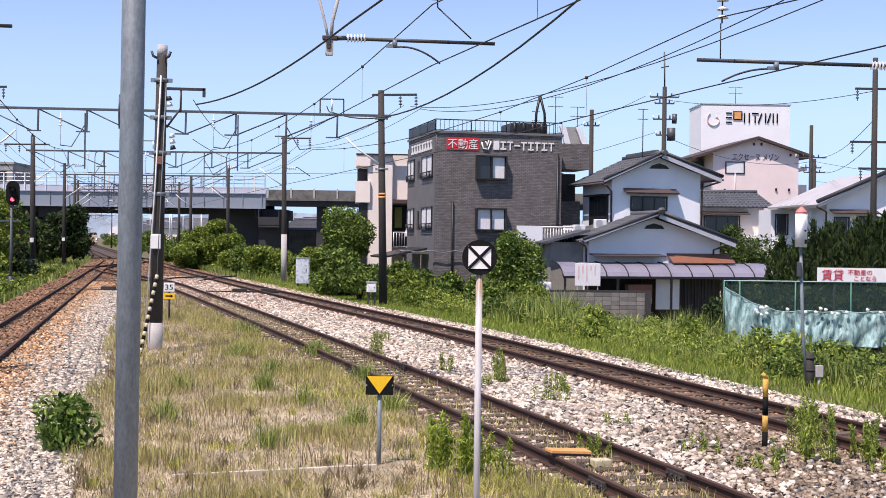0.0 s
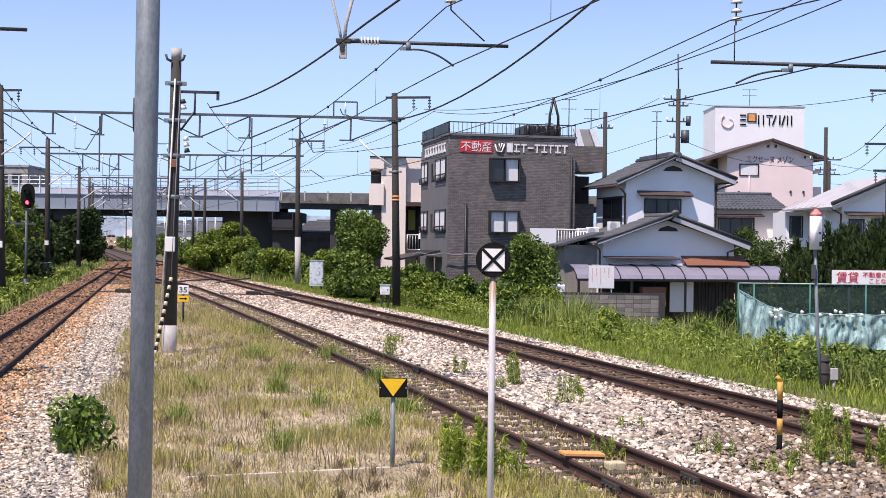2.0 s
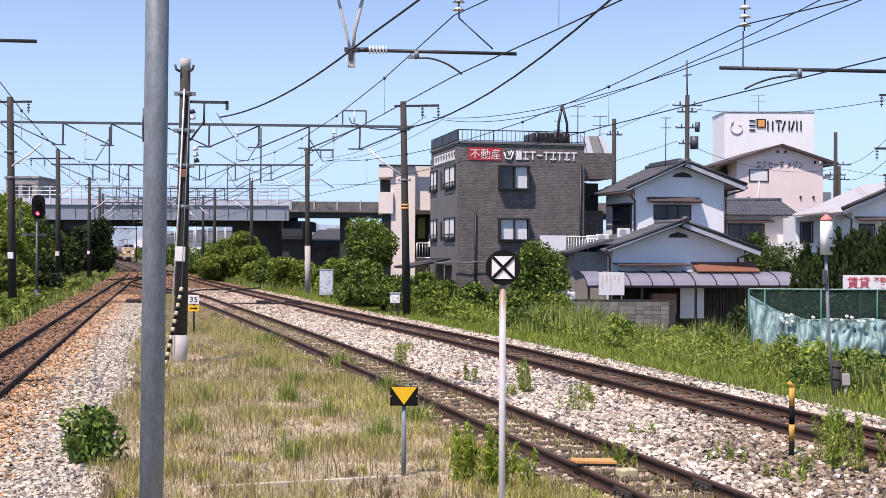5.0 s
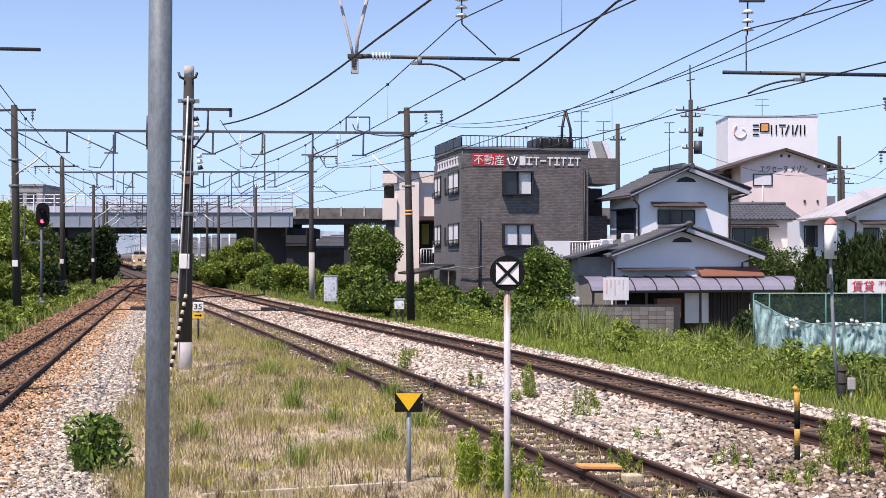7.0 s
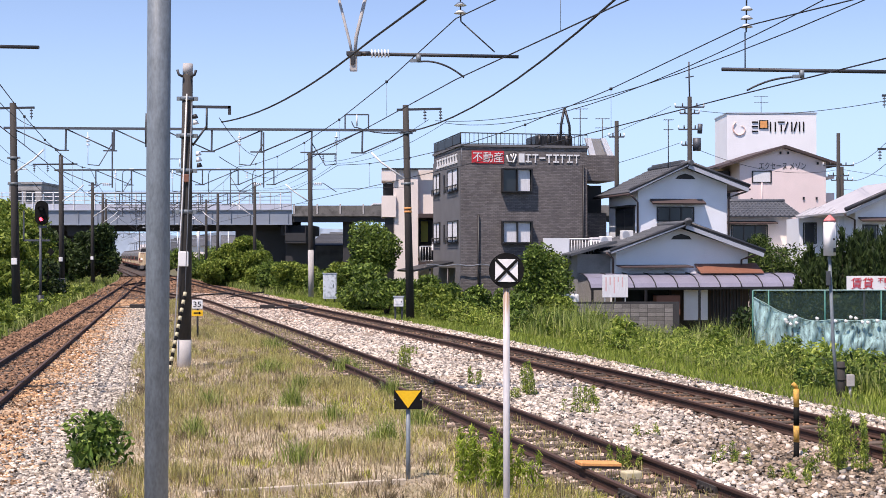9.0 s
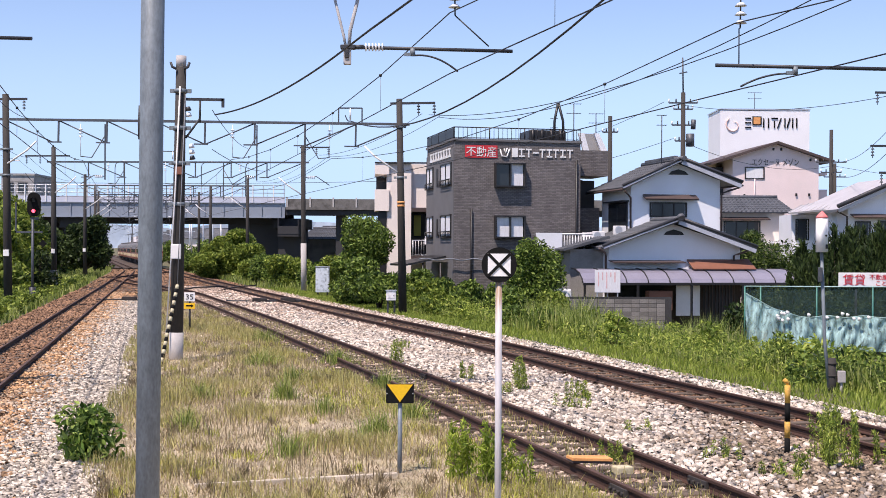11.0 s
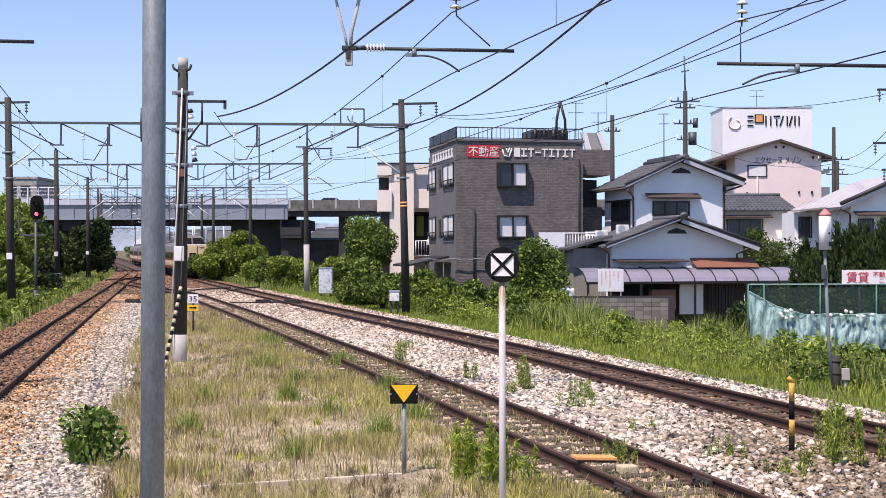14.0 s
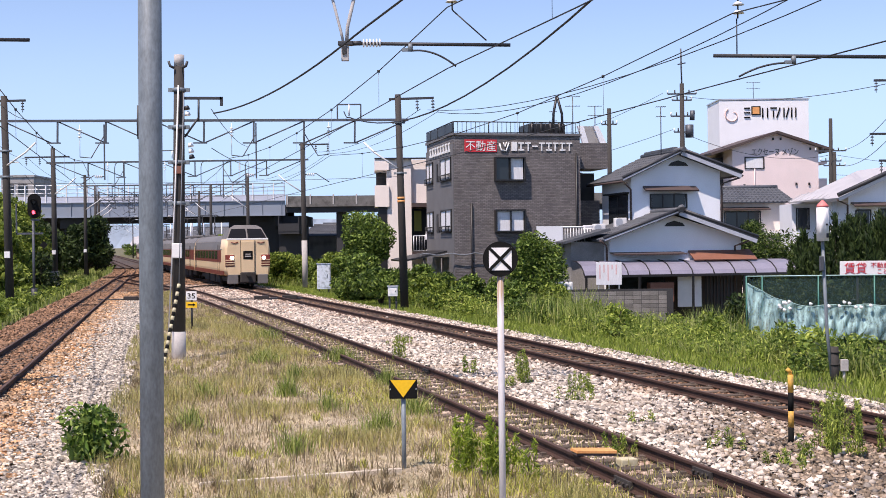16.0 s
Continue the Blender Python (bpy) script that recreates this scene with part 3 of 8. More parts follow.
def build_overpass():
    th = thing("road_overpass", pose(0, 160, 0), "pale blue-grey steel girder road bridge with fence, underside coloured dark for its shade", "bridge")
    bm = bmesh.new()
    box(bm, -78, -18.9, 0, 0.35, 6.7, 8.5)
    for x in np.arange(-77, -19, 2.4):
        box(bm, x, x + 0.06, -0.12, 0.0, 6.75, 8.45)
    box(bm, -78, -18.9, -0.2, 0.4, 6.62, 6.72), box(bm, -78, -18.9, -0.2, 0.4, 8.45, 8.55)
    part("girder", bm, M["girder"], th)
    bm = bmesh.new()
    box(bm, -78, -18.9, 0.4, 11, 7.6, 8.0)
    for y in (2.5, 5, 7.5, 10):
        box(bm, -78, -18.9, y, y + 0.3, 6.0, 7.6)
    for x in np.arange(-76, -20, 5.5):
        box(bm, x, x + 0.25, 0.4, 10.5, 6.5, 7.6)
    part("deck", bm, M["dark_concrete"], th, "bridge deck and cross beams, shade painted into their dark colour")
    bm = bmesh.new()
    box(bm, -78, -18.9, -0.1, 0.1, 8.55, 9.3)
    part("parapet", bm, M["lilac_panel"], th, "pale lilac metal fence panels")
    for x in np.arange(-77.5, -18.9, 2.6):
        bm = bmesh.new()
        box(bm, x - 0.06, x + 0.06, -0.2, -0.1, 8.55, 10.75, 0.01)
        part("fence_post", bm, M["white"], th)
    bm = bmesh.new()
    for z in (9.75, 10.25, 10.7):
        tube(bm, [(-78, 0, z), (-18.9, 0, z)], 0.045, 6)
    for x in np.arange(-77.5, -18.9, 1.3):
        box(bm, x - 0.05, x + 0.05, -0.05, 0.05, 9.3, 10.75)
    part("railing", bm, M["alu"], th, "thin silver railing on the parapet")
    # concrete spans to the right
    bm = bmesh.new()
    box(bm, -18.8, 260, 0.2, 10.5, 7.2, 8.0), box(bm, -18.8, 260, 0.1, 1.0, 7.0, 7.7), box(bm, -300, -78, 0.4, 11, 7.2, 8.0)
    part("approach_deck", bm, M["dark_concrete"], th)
    bm = bmesh.new()
    box(bm, -18.8, 260, -0.1, 0.2, 8.0, 9.05)
    box(bm, -18.8, 260, -0.22, 0.3, 7.7, 8.0)
    part("approach_parapet", bm, M["old_block"], th, "stained concrete parapet")
    for x in np.arange(-18.7, 6, 2.9):
        bm = bmesh.new()
        box(bm, x, x + 0.2, -0.2, -0.1, 8.0, 9.25, 0.02)
        part("parapet_post", bm, M["pole_white"], th)
    # piers and abutments take the colour that has the underbridge shade in it
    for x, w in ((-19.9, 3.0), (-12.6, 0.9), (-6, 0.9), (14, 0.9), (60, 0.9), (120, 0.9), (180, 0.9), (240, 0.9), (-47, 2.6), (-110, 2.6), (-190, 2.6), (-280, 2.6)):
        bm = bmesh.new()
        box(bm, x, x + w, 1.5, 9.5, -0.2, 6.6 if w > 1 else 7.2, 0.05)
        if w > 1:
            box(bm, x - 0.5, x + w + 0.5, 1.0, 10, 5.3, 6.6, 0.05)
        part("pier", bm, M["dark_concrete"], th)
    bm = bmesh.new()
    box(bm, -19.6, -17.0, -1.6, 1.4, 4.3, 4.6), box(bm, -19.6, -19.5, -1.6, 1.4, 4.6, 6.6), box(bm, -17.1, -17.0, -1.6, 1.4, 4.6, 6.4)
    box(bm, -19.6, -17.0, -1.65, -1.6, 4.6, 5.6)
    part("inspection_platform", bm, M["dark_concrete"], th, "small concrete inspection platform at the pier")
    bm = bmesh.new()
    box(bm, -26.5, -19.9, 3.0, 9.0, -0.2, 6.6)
    part("abutment", bm, M["dark_concrete"], th, "abutment wall with shade painted into its dark colour")
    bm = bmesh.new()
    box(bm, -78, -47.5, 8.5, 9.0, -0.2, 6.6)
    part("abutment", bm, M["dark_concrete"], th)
    for x in (-54, -40.5, -29.6, -24):
        lamp = thing("bridge_lamp", pose(x, 161, 9.3), "slim grey street lamp on the road bridge", "street lamp", "lamps on the bridge")
        bm = bmesh.new()
        tube(bm, [(0, 0, -0.95), (0, 0, 3.6), (0.1, 0, 4.1), (0.5, 0, 4.4), (1.0, 0, 4.45)], 0.055, 6)
        part("pole", bm, M["steel"], lamp)
        bm = bmesh.new()
        box(bm, 0.9, 1.5, -0.1, 0.1, 4.38, 4.5, 0.03)
        part("lamp_head", bm, M["white"], lamp)


build_overpass()


# ---- overhead line: poles, portal beams ----
def pole(x, y, h, r, base=0.0, lean=0.0, z=0.0, name="line_pole", label="dark concrete railway pole", bands=(), plate=False):
    th = thing(name, pose(x, y, z, 0, lean), label, "pole", "overhead line poles")
    bm = bmesh.new()
    tube(bm, [(0, 0, -0.3), (0, 0, h * 0.5), (0, 0, h)], [r, r * 0.86, r * 0.72], 12)
    part("shaft", bm, M["pole_concrete"], th)
    if plate:
        bm = bmesh.new()
        box(bm, -0.13, 0.13, -r - 0.03, -r * 0.8, 2.45, 2.75, 0.01)
        part("plate", bm, M["white"], th, "small white plate")
    if base:
        bm = bmesh.new()
        tube(bm, [(0, 0, -0.2), (0, 0, base)], [r * 1.03, r * 1.02], 14)
        part("painted_base", bm, M["pole_white"], th, "pale painted pole base")
    for zz in bands:
        bm = bmesh.new()
        tube(bm, [(0, 0, zz - 0.05), (0, 0, zz + 0.05)], r * 0.95, 12)
        for s in (-1, 1):
            box(bm, s * r * 1.25 - 0.05, s * r * 1.25 + 0.05, -0.03, 0.03, zz - 0.05, zz + 0.05)
        part("clamp_band", bm, M["galvanised"], th)
    return th


def crossarm(th, z, x0, x1, drops, y=0.0, wire_z=0.35):
    """A short steel arm on a pole with hanging insulators."""
    bm = bmesh.new()
    box(bm, x0, x1, y - 0.04, y + 0.04, z - 0.05, z + 0.05)
    arm = part("crossarm", bm, M["dark_steel"], th)
    for x in drops:
        bm = bmesh.new()
        for k in range(3):
            tube(bm, [(x, y, z - 0.1 - k * 0.14), (x, y, z - 0.16 - k * 0.14)], [0.05, 0.085], 8)
        tube(bm, [(x, y, z), (x, y, z - 0.55)], 0.018, 5)
        part("insulator", bm, M["porcelain"] if wire_z > 0.5 else M["steel"], arm)


def portal(p0, p1, zb, group_label, n, knee=1.6, rise=0.0, shift=0.0):
    """A beam of one chord with hanging posts and slanting ties between two poles."""
    a, b = Vector((*p0, zb + rise)), Vector((*p1, zb + rise))
    d = (b - a)
    length = d.length
    th = thing("portal_beam", Matrix.Translation(a) @ Matrix.Rotation(math.atan2(d.y, d.x), 4, "Z") @ Matrix.Rotation(rise / length, 4, "Y"), group_label, "beam", "portal beams over the tracks")
    bm = bmesh.new()
    box(bm, -0.4, length + 0.4, -0.06, 0.06, -0.055, 0.055)
    part("top_chord", bm, M["steel"], th)
    step = length / n
    for i in range(n + 1):
        x = i * step + (shift if 0 < i < n else 0.0)
        if 0 < i < n:
            bm = bmesh.new()
            box(bm, x - 0.035, x + 0.035, -0.035, 0.035, -1.02, 0)
            box(bm, x - 0.5, x + 0.15, -0.03, 0.03, -1.05, -0.99)
            part("hanger", bm, M["steel"], th)
        if i < n:
            bm = bmesh.new()
            right = i >= n / 2
            u0, u1 = (x, x + step) if not right else (x + step, x)
            tube(bm, [(u0, 0.05, -0.03), (u1, 0.05, -1.02)], 0.032, 5)
            part("diagonal", bm, M["steel"], th)
    for x, s in ((0, 1), (length, -1)):
        bm = bmesh.new()
        tube(bm, [(x, -0.08, -2.2), (x + s * knee * 0.7, -0.08, -1.45), (x + s * knee, -0.08, -1.0)], 0.042, 8)
        part("knee_brace", bm, M["white"], th, "white-painted steel brace")
    return th


# first portal, about 57 m off
pr = pole(-1.42, 56.6, 9.55, 0.19, lean=-1.2, bands=(6.05, 8.3))
crossarm(pr, 9.35, -0.4, 1.6, (0.85, 1.55))
for zz in (4.75, 4.9):
    bm = bmesh.new()
    tube(bm, [(0, 0, zz), (0, 0, zz + 0.09)], 0.178, 12)
    part("marker_band", bm, M["orange"], pr, "faded orange band")
pl = pole(-19.75, 59.0, 9.95, 0.2, lean=-1.0, bands=(6.2, 7.4), plate=True)
crossarm(pl, 9.72, -0.9, 1.0, (0.85,))
portal((-19.95, 59.0), (-1.55, 56.6), 8.42, "grey steel portal beam on two poles, nearest of the row", 8, rise=0.37, shift=0.3)
# second portal, about 85 m
pm = pole(-8.75, 85.0, 9.7, 0.19, base=3.2, lean=-0.6)
crossarm(pm, 9.6, -0.2, 1.8, (0.9, 1.7))
pm2 = pole(-25.6, 85.6, 9.6, 0.2, lean=-0.4, plate=True)
crossarm(pm2, 9.0, -1.9, 1.1, (-1.8, -0.9))
portal((-25.7, 85.6), (-8.85, 85.0), 8.6, "grey steel portal beam behind the first", 7)
# third to fifth
for y, xl, xr in ((116, -31.9, -17.1), (136, -36.3, -24.0), (152, -40.2, -28.2)):
    pole(xl, y, 9.5, 0.18, plate=True), pole(xr, y, 9.5, 0.18)
    portal((xl, y), (xr, y), 8.5, "grey steel portal beam far down the line", 6)
for y in (185, 215, 250, 290, 340):
    xl, xr = float(line_a(y)) - 3.2, float(line_c(y)) + 3.4
    pole(xl, y, 9.5, 0.17), pole(xr, y, 9.5, 0.17)
    portal((xl, y), (xr, y), 8.5, "grey steel portal beam beyond the bridge", 5)

def pull_off(x, y, z, side):
    """Drop post under a beam with a slanting pull-off arm and insulators for one track's wires."""
    th = thing("pull_off_arm", pose(x, y, z), "steel pull-off arm with white insulators under a portal beam", "overhead line arm", "pull-off arms")
    bm = bmesh.new()
    box(bm, side * 1.1 - 0.028, side * 1.1 + 0.028, -0.03, 0.03, -2.5, 0)
    tube(bm, [(side * 1.1, 0, -0.5), (side * 0.5, 0, -1.5), (0, 0, -1.45)], 0.025, 5)
    part("drop_post", bm, M["steel"], th)
    bm = bmesh.new()
    tube(bm, [(side * 1.1, 0, -2.35), (side * 0.6, 0, -2.3), (0, 0, -2.7)], 0.02, 5)
    part("steady_arm", bm, M["steel"], th)
    bm = bmesh.new()
    for k in range(4):
        tube(bm, [(side * (0.98 - k * 0.09), 0, -2.35), (side * (0.94 - k * 0.09), 0, -2.35)], [0.08, 0.055], 8)
    part("insulator", bm, M["porcelain"], th)
    bm = bmesh.new()
    for k in range(3):
        tube(bm, [(0, 0, -0.2 - k * 0.16), (0, 0, -0.26 - k * 0.16)], [0.05, 0.1], 8)
    tube(bm, [(0, 0, 0), (0, 0, -1.45)], 0.015, 5)
    part("suspension_insulator", bm, M["porcelain"] if int(y) % 2 else M["dark_steel"], th)


for y, z in ((57.3, 8.42), (85.2, 8.6), (116, 8.5), (136, 8.5), (152, 8.5)):
    pull_off(float(line_a(y)), y, z, 1), pull_off(float(line_c(y)), y, z, -1)
    if y < 110:
        pull_off(float(line_b(y)), y, z, 1)

# small frames standing on the portal beams
for x, y, z, w in ((-3.82, 57.0, 8.45, 1.05), (-20.8, 85.5, 8.6, 0.0), (-17.6, 85.3, 8.6, 1.5)):
    if w:
        th = thing("wire_frame_bracket", pose(x, y, z), "small steel frame bracket on a portal beam", "bracket", "brackets on the beams")
        bm = bmesh.new()
        for s in (-w / 2, w / 2):
            box(bm, s - 0.03, s + 0.03, -0.03, 0.03, 0, 0.72)
        box(bm, -w / 2, w / 2, -0.03, 0.03, 0.69, 0.75)
        part("frame", bm, M["steel"], th)
        bm = bmesh.new()
        tube(bm, [(0, 0, 0.72), (0, 0, 0.2)], 0.04, 6)
        part("insulator", bm, M["porcelain"], th)

# near pole with strain fittings and its guyed stay
pn = pole(-6.62, 32.6, 7.75, 0.178, base=0.72, lean=0.75, name="strain_pole", label="dark concrete railway pole with pale painted base", bands=(4.0, 5.05, 5.95, 6.9))
bm = bmesh.new()
tube(bm, [(0, 0, 7.5), (0, 0, 7.8)], [0.13, 0.13], 12)
part("pole_cap", bm, M["pole_white"], pn, "white pole cap")
bm = bmesh.new()
bm.free()
for s in (-1, 1):
    bm = bmesh.new()
    tube(bm, [(s * 0.1, -0.14, 7.45), (s * 0.2, -0.14, 7.5), (s * 0.24, -0.14, 7.62)], 0.035, 6)
    part("pole_hook", bm, M["dark_steel"], pn)
bm = bmesh.new()
box(bm, 0.1, 1.1, -0.03, 0.03, 6.66, 6.73), box(bm, 1.05, 1.12, -0.03, 0.03, 6.5, 6.73)
tube(bm, [(0.5, 0, 6.66), (0.5, 0, 6.1)], 0.03, 6)
tube(bm, [(0.5, 0, 6.2), (0.15, 0, 5.7)], 0.03, 6)
part("crossarm", bm, M["dark_steel"], pn)
for z in (6.5, 6.35, 5.55, 5.4, 5.25):
    bm = bmesh.new()
    tube(bm, [(0.18 + (6.6 - z) * 0.1, 0, z), (0.2 + (6.6 - z) * 0.1, 0, z - 0.1)], [0.05, 0.08], 8)
    part("insulator", bm, M["dark_steel"] if z > 6.4 or z < 5.3 else M["porcelain"], pn)
bm = bmesh.new()
tube(bm, [(0.02, -0.19, 7.0), (-0.06, -0.2, 4.2), (-0.22, -0.25, 0.5)], 0.02, 6)
part("white_conduit", bm, M["white"], pn, "white conduit down the pole")
bm = bmesh.new()
box(bm, -0.14, 0.12, -0.24, -0.17, 2.6, 2.98, 0.02)
part("number_plate", bm, M["white"], pn, "white plate on the pole")
bm = bmesh.new()
box(bm, -0.08, 0.1, -0.2, -0.15, 4.75, 4.95, 0.01)
part("small_plate", bm, M["brown_roof"], pn)
M["cream_stripe"] = mat("cream_stripe", (0.5, 0.45, 0.3), 0.7, var=0.15)
stay = thing("guy_wire_guard", pose(-6.65, 30.9, 0), "black and cream striped guard tube on a guy wire", "guy wire")
a0, a1 = Vector((-0.02, 0, -0.1)), Vector((0.2, 1.0, 1.95))
for i in range(21):
    bm = bmesh.new()
    p, q = a0.lerp(a1, i / 21), a0.lerp(a1, (i + 1) / 21)
    tube(bm, [p, q], 0.045, 8)
    part("stripe", bm, M["black"] if i % 2 else M["cream_stripe"], stay)
bm = bmesh.new()
tube(bm, [a1, (0.28, 1.5, 6.8)], 0.012, 5)
part("stay_wire", bm, M["pale_wire"], stay)

# plain galvanised pole beside the platform
th = thing("galvanised_pole", pose(-1.875, 8.3, 0, 0, 0.36), "tall galvanised steel pole, grey with mottled zinc", "pole")
bm = bmesh.new()
tube(bm, [(0, 0, -0.3), (0, 0, 3.35), (0, 0, 6.2)], [0.077, 0.077, 0.074], 28)
part("shaft", bm, M["galvanised"], th)
bm = bmesh.new()
tube(bm, [(-0.074, -0.02, 3.6), (-0.078, -0.02, 3.7), (-0.074, -0.02, 3.82)], 0.008, 6)
part("strap", bm, M["dark_steel"], th)

# pole at the edge of the view, by the fence
pq = pole(20.65, 57.0, 12.6, 0.16, z=-1.2, name="utility_pole", label="tall concrete utility pole with brackets beside the houses")
for z, l in ((11.2, 0.9), (8.8, 1.1), (7.6, 0.7)):
    crossarm(pq, z, -l, 0.9, (-l + 0.1,))


# ---- houses and blocks ----
def window(parent, x0, x1, z0, z1, y=0.0, panes=2, curtain=True, proud=0.06, name="window", out=0.0):
    """A framed sliding window in a wall that faces -y; out: depth of a box frame in front of the wall."""
    w = thing(name, Matrix(), "", "")
    w.parent = parent
    bm = bmesh.new()
    t = 0.08
    yo = y - proud - out
    box(bm, x0 - t, x1 + t, yo, y, z1, z1 + t), box(bm, x0 - t, x1 + t, yo, y, z0 - t, z0)
    box(bm, x0 - t, x0, yo, y, z0, z1), box(bm, x1, x1 + t, yo, y, z0, z1)
    for i in range(1, panes):
        xm = x0 + (x1 - x0) * i / panes
        box(bm, xm - 0.035, xm + 0.035, yo + 0.02, y, z0, z1)
    part("frame", bm, M["frame"], w)
    for i in range(panes):
        u, v = x0 + (x1 - x0) * i / panes, x0 + (x1 - x0) * (i + 1) / panes
        bm = bmesh.new()
        box(bm, u + 0.04, v - 0.04, y - 0.03 - out * 0.6, y - 0.012 - out * 0.6, z0, z1)
        part("pane", bm, M["curtain"] if curtain and (i == panes - 1 or curtain == "both") else M["glass"], w)
    return w


def railing(bm, p, q, h, step, r=0.02):
    p, q = Vector(p), Vector(q)
    n = max(1, round((q - p).length / step))
    up = Vector((0, 0, h))
    tube(bm, [p + up, q + up], r * 1.6, 5), tube(bm, [p + up * 0.08, q + up * 0.08], r, 5)
    for i in range(n + 1):
        c = p.lerp(q, i / n)
        tube(bm, [c, c + up], r * (1.8 if i % 8 == 0 else 0.8), 5)


def build_tile_block():
    th = thing("apartment_block", pose(1.03, 70.0, 0, 0, 0, 12), "three-storey apartment block clad in dark grey tiles", "building")
    bm = bmesh.new()
    box(bm, 0, 7.3, 0, 7.3, -1.6, 8.85)
    front = part("wall", bm, M["grey_tile"], th, "dark grey tiled wall")
    bm = bmesh.new()
    box(bm, -0.05, 0.0, 0.02, 7.3, -1.6, 8.4), box(bm, -0.08, 7.38, -0.08, 7.38, 8.85, 8.98)
    part("side_wall", bm, M["grey_wall"], th)
    for z0, z1 in ((6.4, 7.58), (3.57, 4.66)):
        window(th, 2.36, 3.94, z0, z1, 0, 2, True if z0 > 5 else "both", 0.1, "window", 0.28)
    # balconies and wide windows of the narrow side
    for z0, z1 in ((6.4, 7.7), (3.5, 4.8)):
        for u0, u1 in ((0.35, 3.1), (5.2, 7.1)):
            w = thing("window", Matrix(), "", "")
            w.parent = th
            w.matrix_local = pose(-0.05, u1, 0, 0, 0, -90)
            L = u1 - u0
            bm = bmesh.new()
            for b in ((0, L, 0.0, 0.1), (0, L, z1 - z0 - 0.08, z1 - z0), (0, 0.1, 0, z1 - z0), (L - 0.1, L, 0, z1 - z0), (L / 2 - 0.05, L / 2 + 0.05, 0, z1 - z0)):
                box(bm, b[0], b[1], -0.07, 0, z0 + b[2], z0 + b[3])
            part("frame", bm, M["frame"], w)
            bm = bmesh.new()
            box(bm, 0.1, L - 0.1, -0.03, 0.02, z0 + 0.1, z1 - 0.08)
            part("pane", bm, M["curtain"], w)
            bm = bmesh.new()
            railing(bm, (0, -0.12, z0), (L, -0.12, z0), 0.35, 0.3, 0.02)
            part("window_rail", bm, M["frame"], w)
        bm = bmesh.new()
        box(bm, -0.09, -0.05, 3.9, 4.3, z0 + 0.1, z1 - 0.2)
        part("vent_slot", bm, M["frame"], th)
    # roof railing
    bm = bmesh.new()
    railing(bm, (0, 0, 8.98), (7.3, 0, 8.98), 0.62, 0.25)
    part("roof_railing", bm, M["frame"], th, "thin black roof railing")
    bm = bmesh.new()
    railing(bm, (0, 0, 8.98), (0, 7.3, 8.98), 0.62, 0.25)
    box(bm, -0.02, 0.02, 0.1, 7.2, 9.05, 9.55)
    part("roof_railing", bm, M["frame"], th)
    bm = bmesh.new()
    box(bm, 4.9, 7.1, 2.0, 4.2, 8.9, 9.75, 0.08)
    for k in range(4):
        tube(bm, [(5.1 + k * 0.55, 2.0, 9.0), (5.1 + k * 0.55, 2.0, 9.75)], 0.1, 6)
    part("roof_tank", bm, M["frame"], th, "dark roof tank")
    bm = bmesh.new()
    tube(bm, [(6.05, 1.0, 8.9), (6.08, 1.0, 10.2), (6.28, 1.0, 11.2)], 0.075, 6), tube(bm, [(6.62, 1.0, 8.9), (6.58, 1.0, 10.2), (6.3, 1.0, 11.2)], 0.075, 6)
    part("roof_mast", bm, M["frame"], th)
    # stair wing
    bm = bmesh.new()
    box(bm, 7.45, 9.5, 1.6, 4.5, 7.12, 8.6)
    box(bm, 7.3, 9.2, 2.2, 4.5, 3.9, 5.3), box(bm, 7.3, 8.6, 3.5, 7.0, -1.6, 7.0)
    part("stair_wing", bm, M["grey_tile"], th)
    # dark sheet that paints the shade within the stair landing
    bm = bmesh.new()
    box(bm, 7.32, 9.3, 3.4, 3.5, 5.3, 6.95)
    part("stair_recess", bm, M["frame"], th, "dark panel standing for shade in the open stair landing")
    bm = bmesh.new()
    prism(bm, [(8.05, 8.6), (8.4, 8.6), (8.1, 9.6), (7.75, 9.6)], 1.7, 1.9)
    prism(bm, [(9.1, 8.6), (9.5, 8.6), (9.0, 9.6), (8.7, 9.6)], 1.7, 1.9)
    part("stair_parapet", bm, M["white_wall"], th)
    bm = bmesh.new()
    prism(bm, [(8.35, 8.6), (9.15, 8.6), (8.72, 9.6), (8.08, 9.6)], 1.95, 2.1)
    part("stair_slope", bm, M["concrete"], th)
    bm = bmesh.new()
    tube(bm, [(7.05, -0.08, 7.9), (7.05, -0.08, -1.0)], 0.05, 6)
    part("drain_pipe", bm, M["frame"], th)
    bm = bmesh.new()
    tube(bm, [(0.98, -0.08, 5.1), (0.98, -0.08, -1.0)], 0.055, 6)
    part("drain_pipe", bm, M["frame"], th)
    bm = bmesh.new()
    pts = [(-2 + k * 0.22, -0.25, 2.3 + 0.05 * math.sin(k)) for k in range(24)]
    tube(bm, pts, 0.03, 5)
    part("cable", bm, M["pale_wire"], th)
    # sign band: common word lettered on red, the firm's mark and name as plain shapes
    bm = bmesh.new()
    box(bm, 0.62, 2.46, -0.03, -0.004, 7.93, 8.62)
    part("sign_panel", bm, M["red"], th, "red sign field")
    part("sign_lettering", fitted(words("不動産", 0.6), 0.68, 2.4, 7.99, 8.56, -0.035), M["white"], th, "white characters")
    bm = bmesh.new()
    tube(bm, [(2.6, -0.05, 8.45), (2.7, -0.05, 8.05), (3.0, -0.05, 8.0), (3.15, -0.05, 8.45)], 0.045, 6)
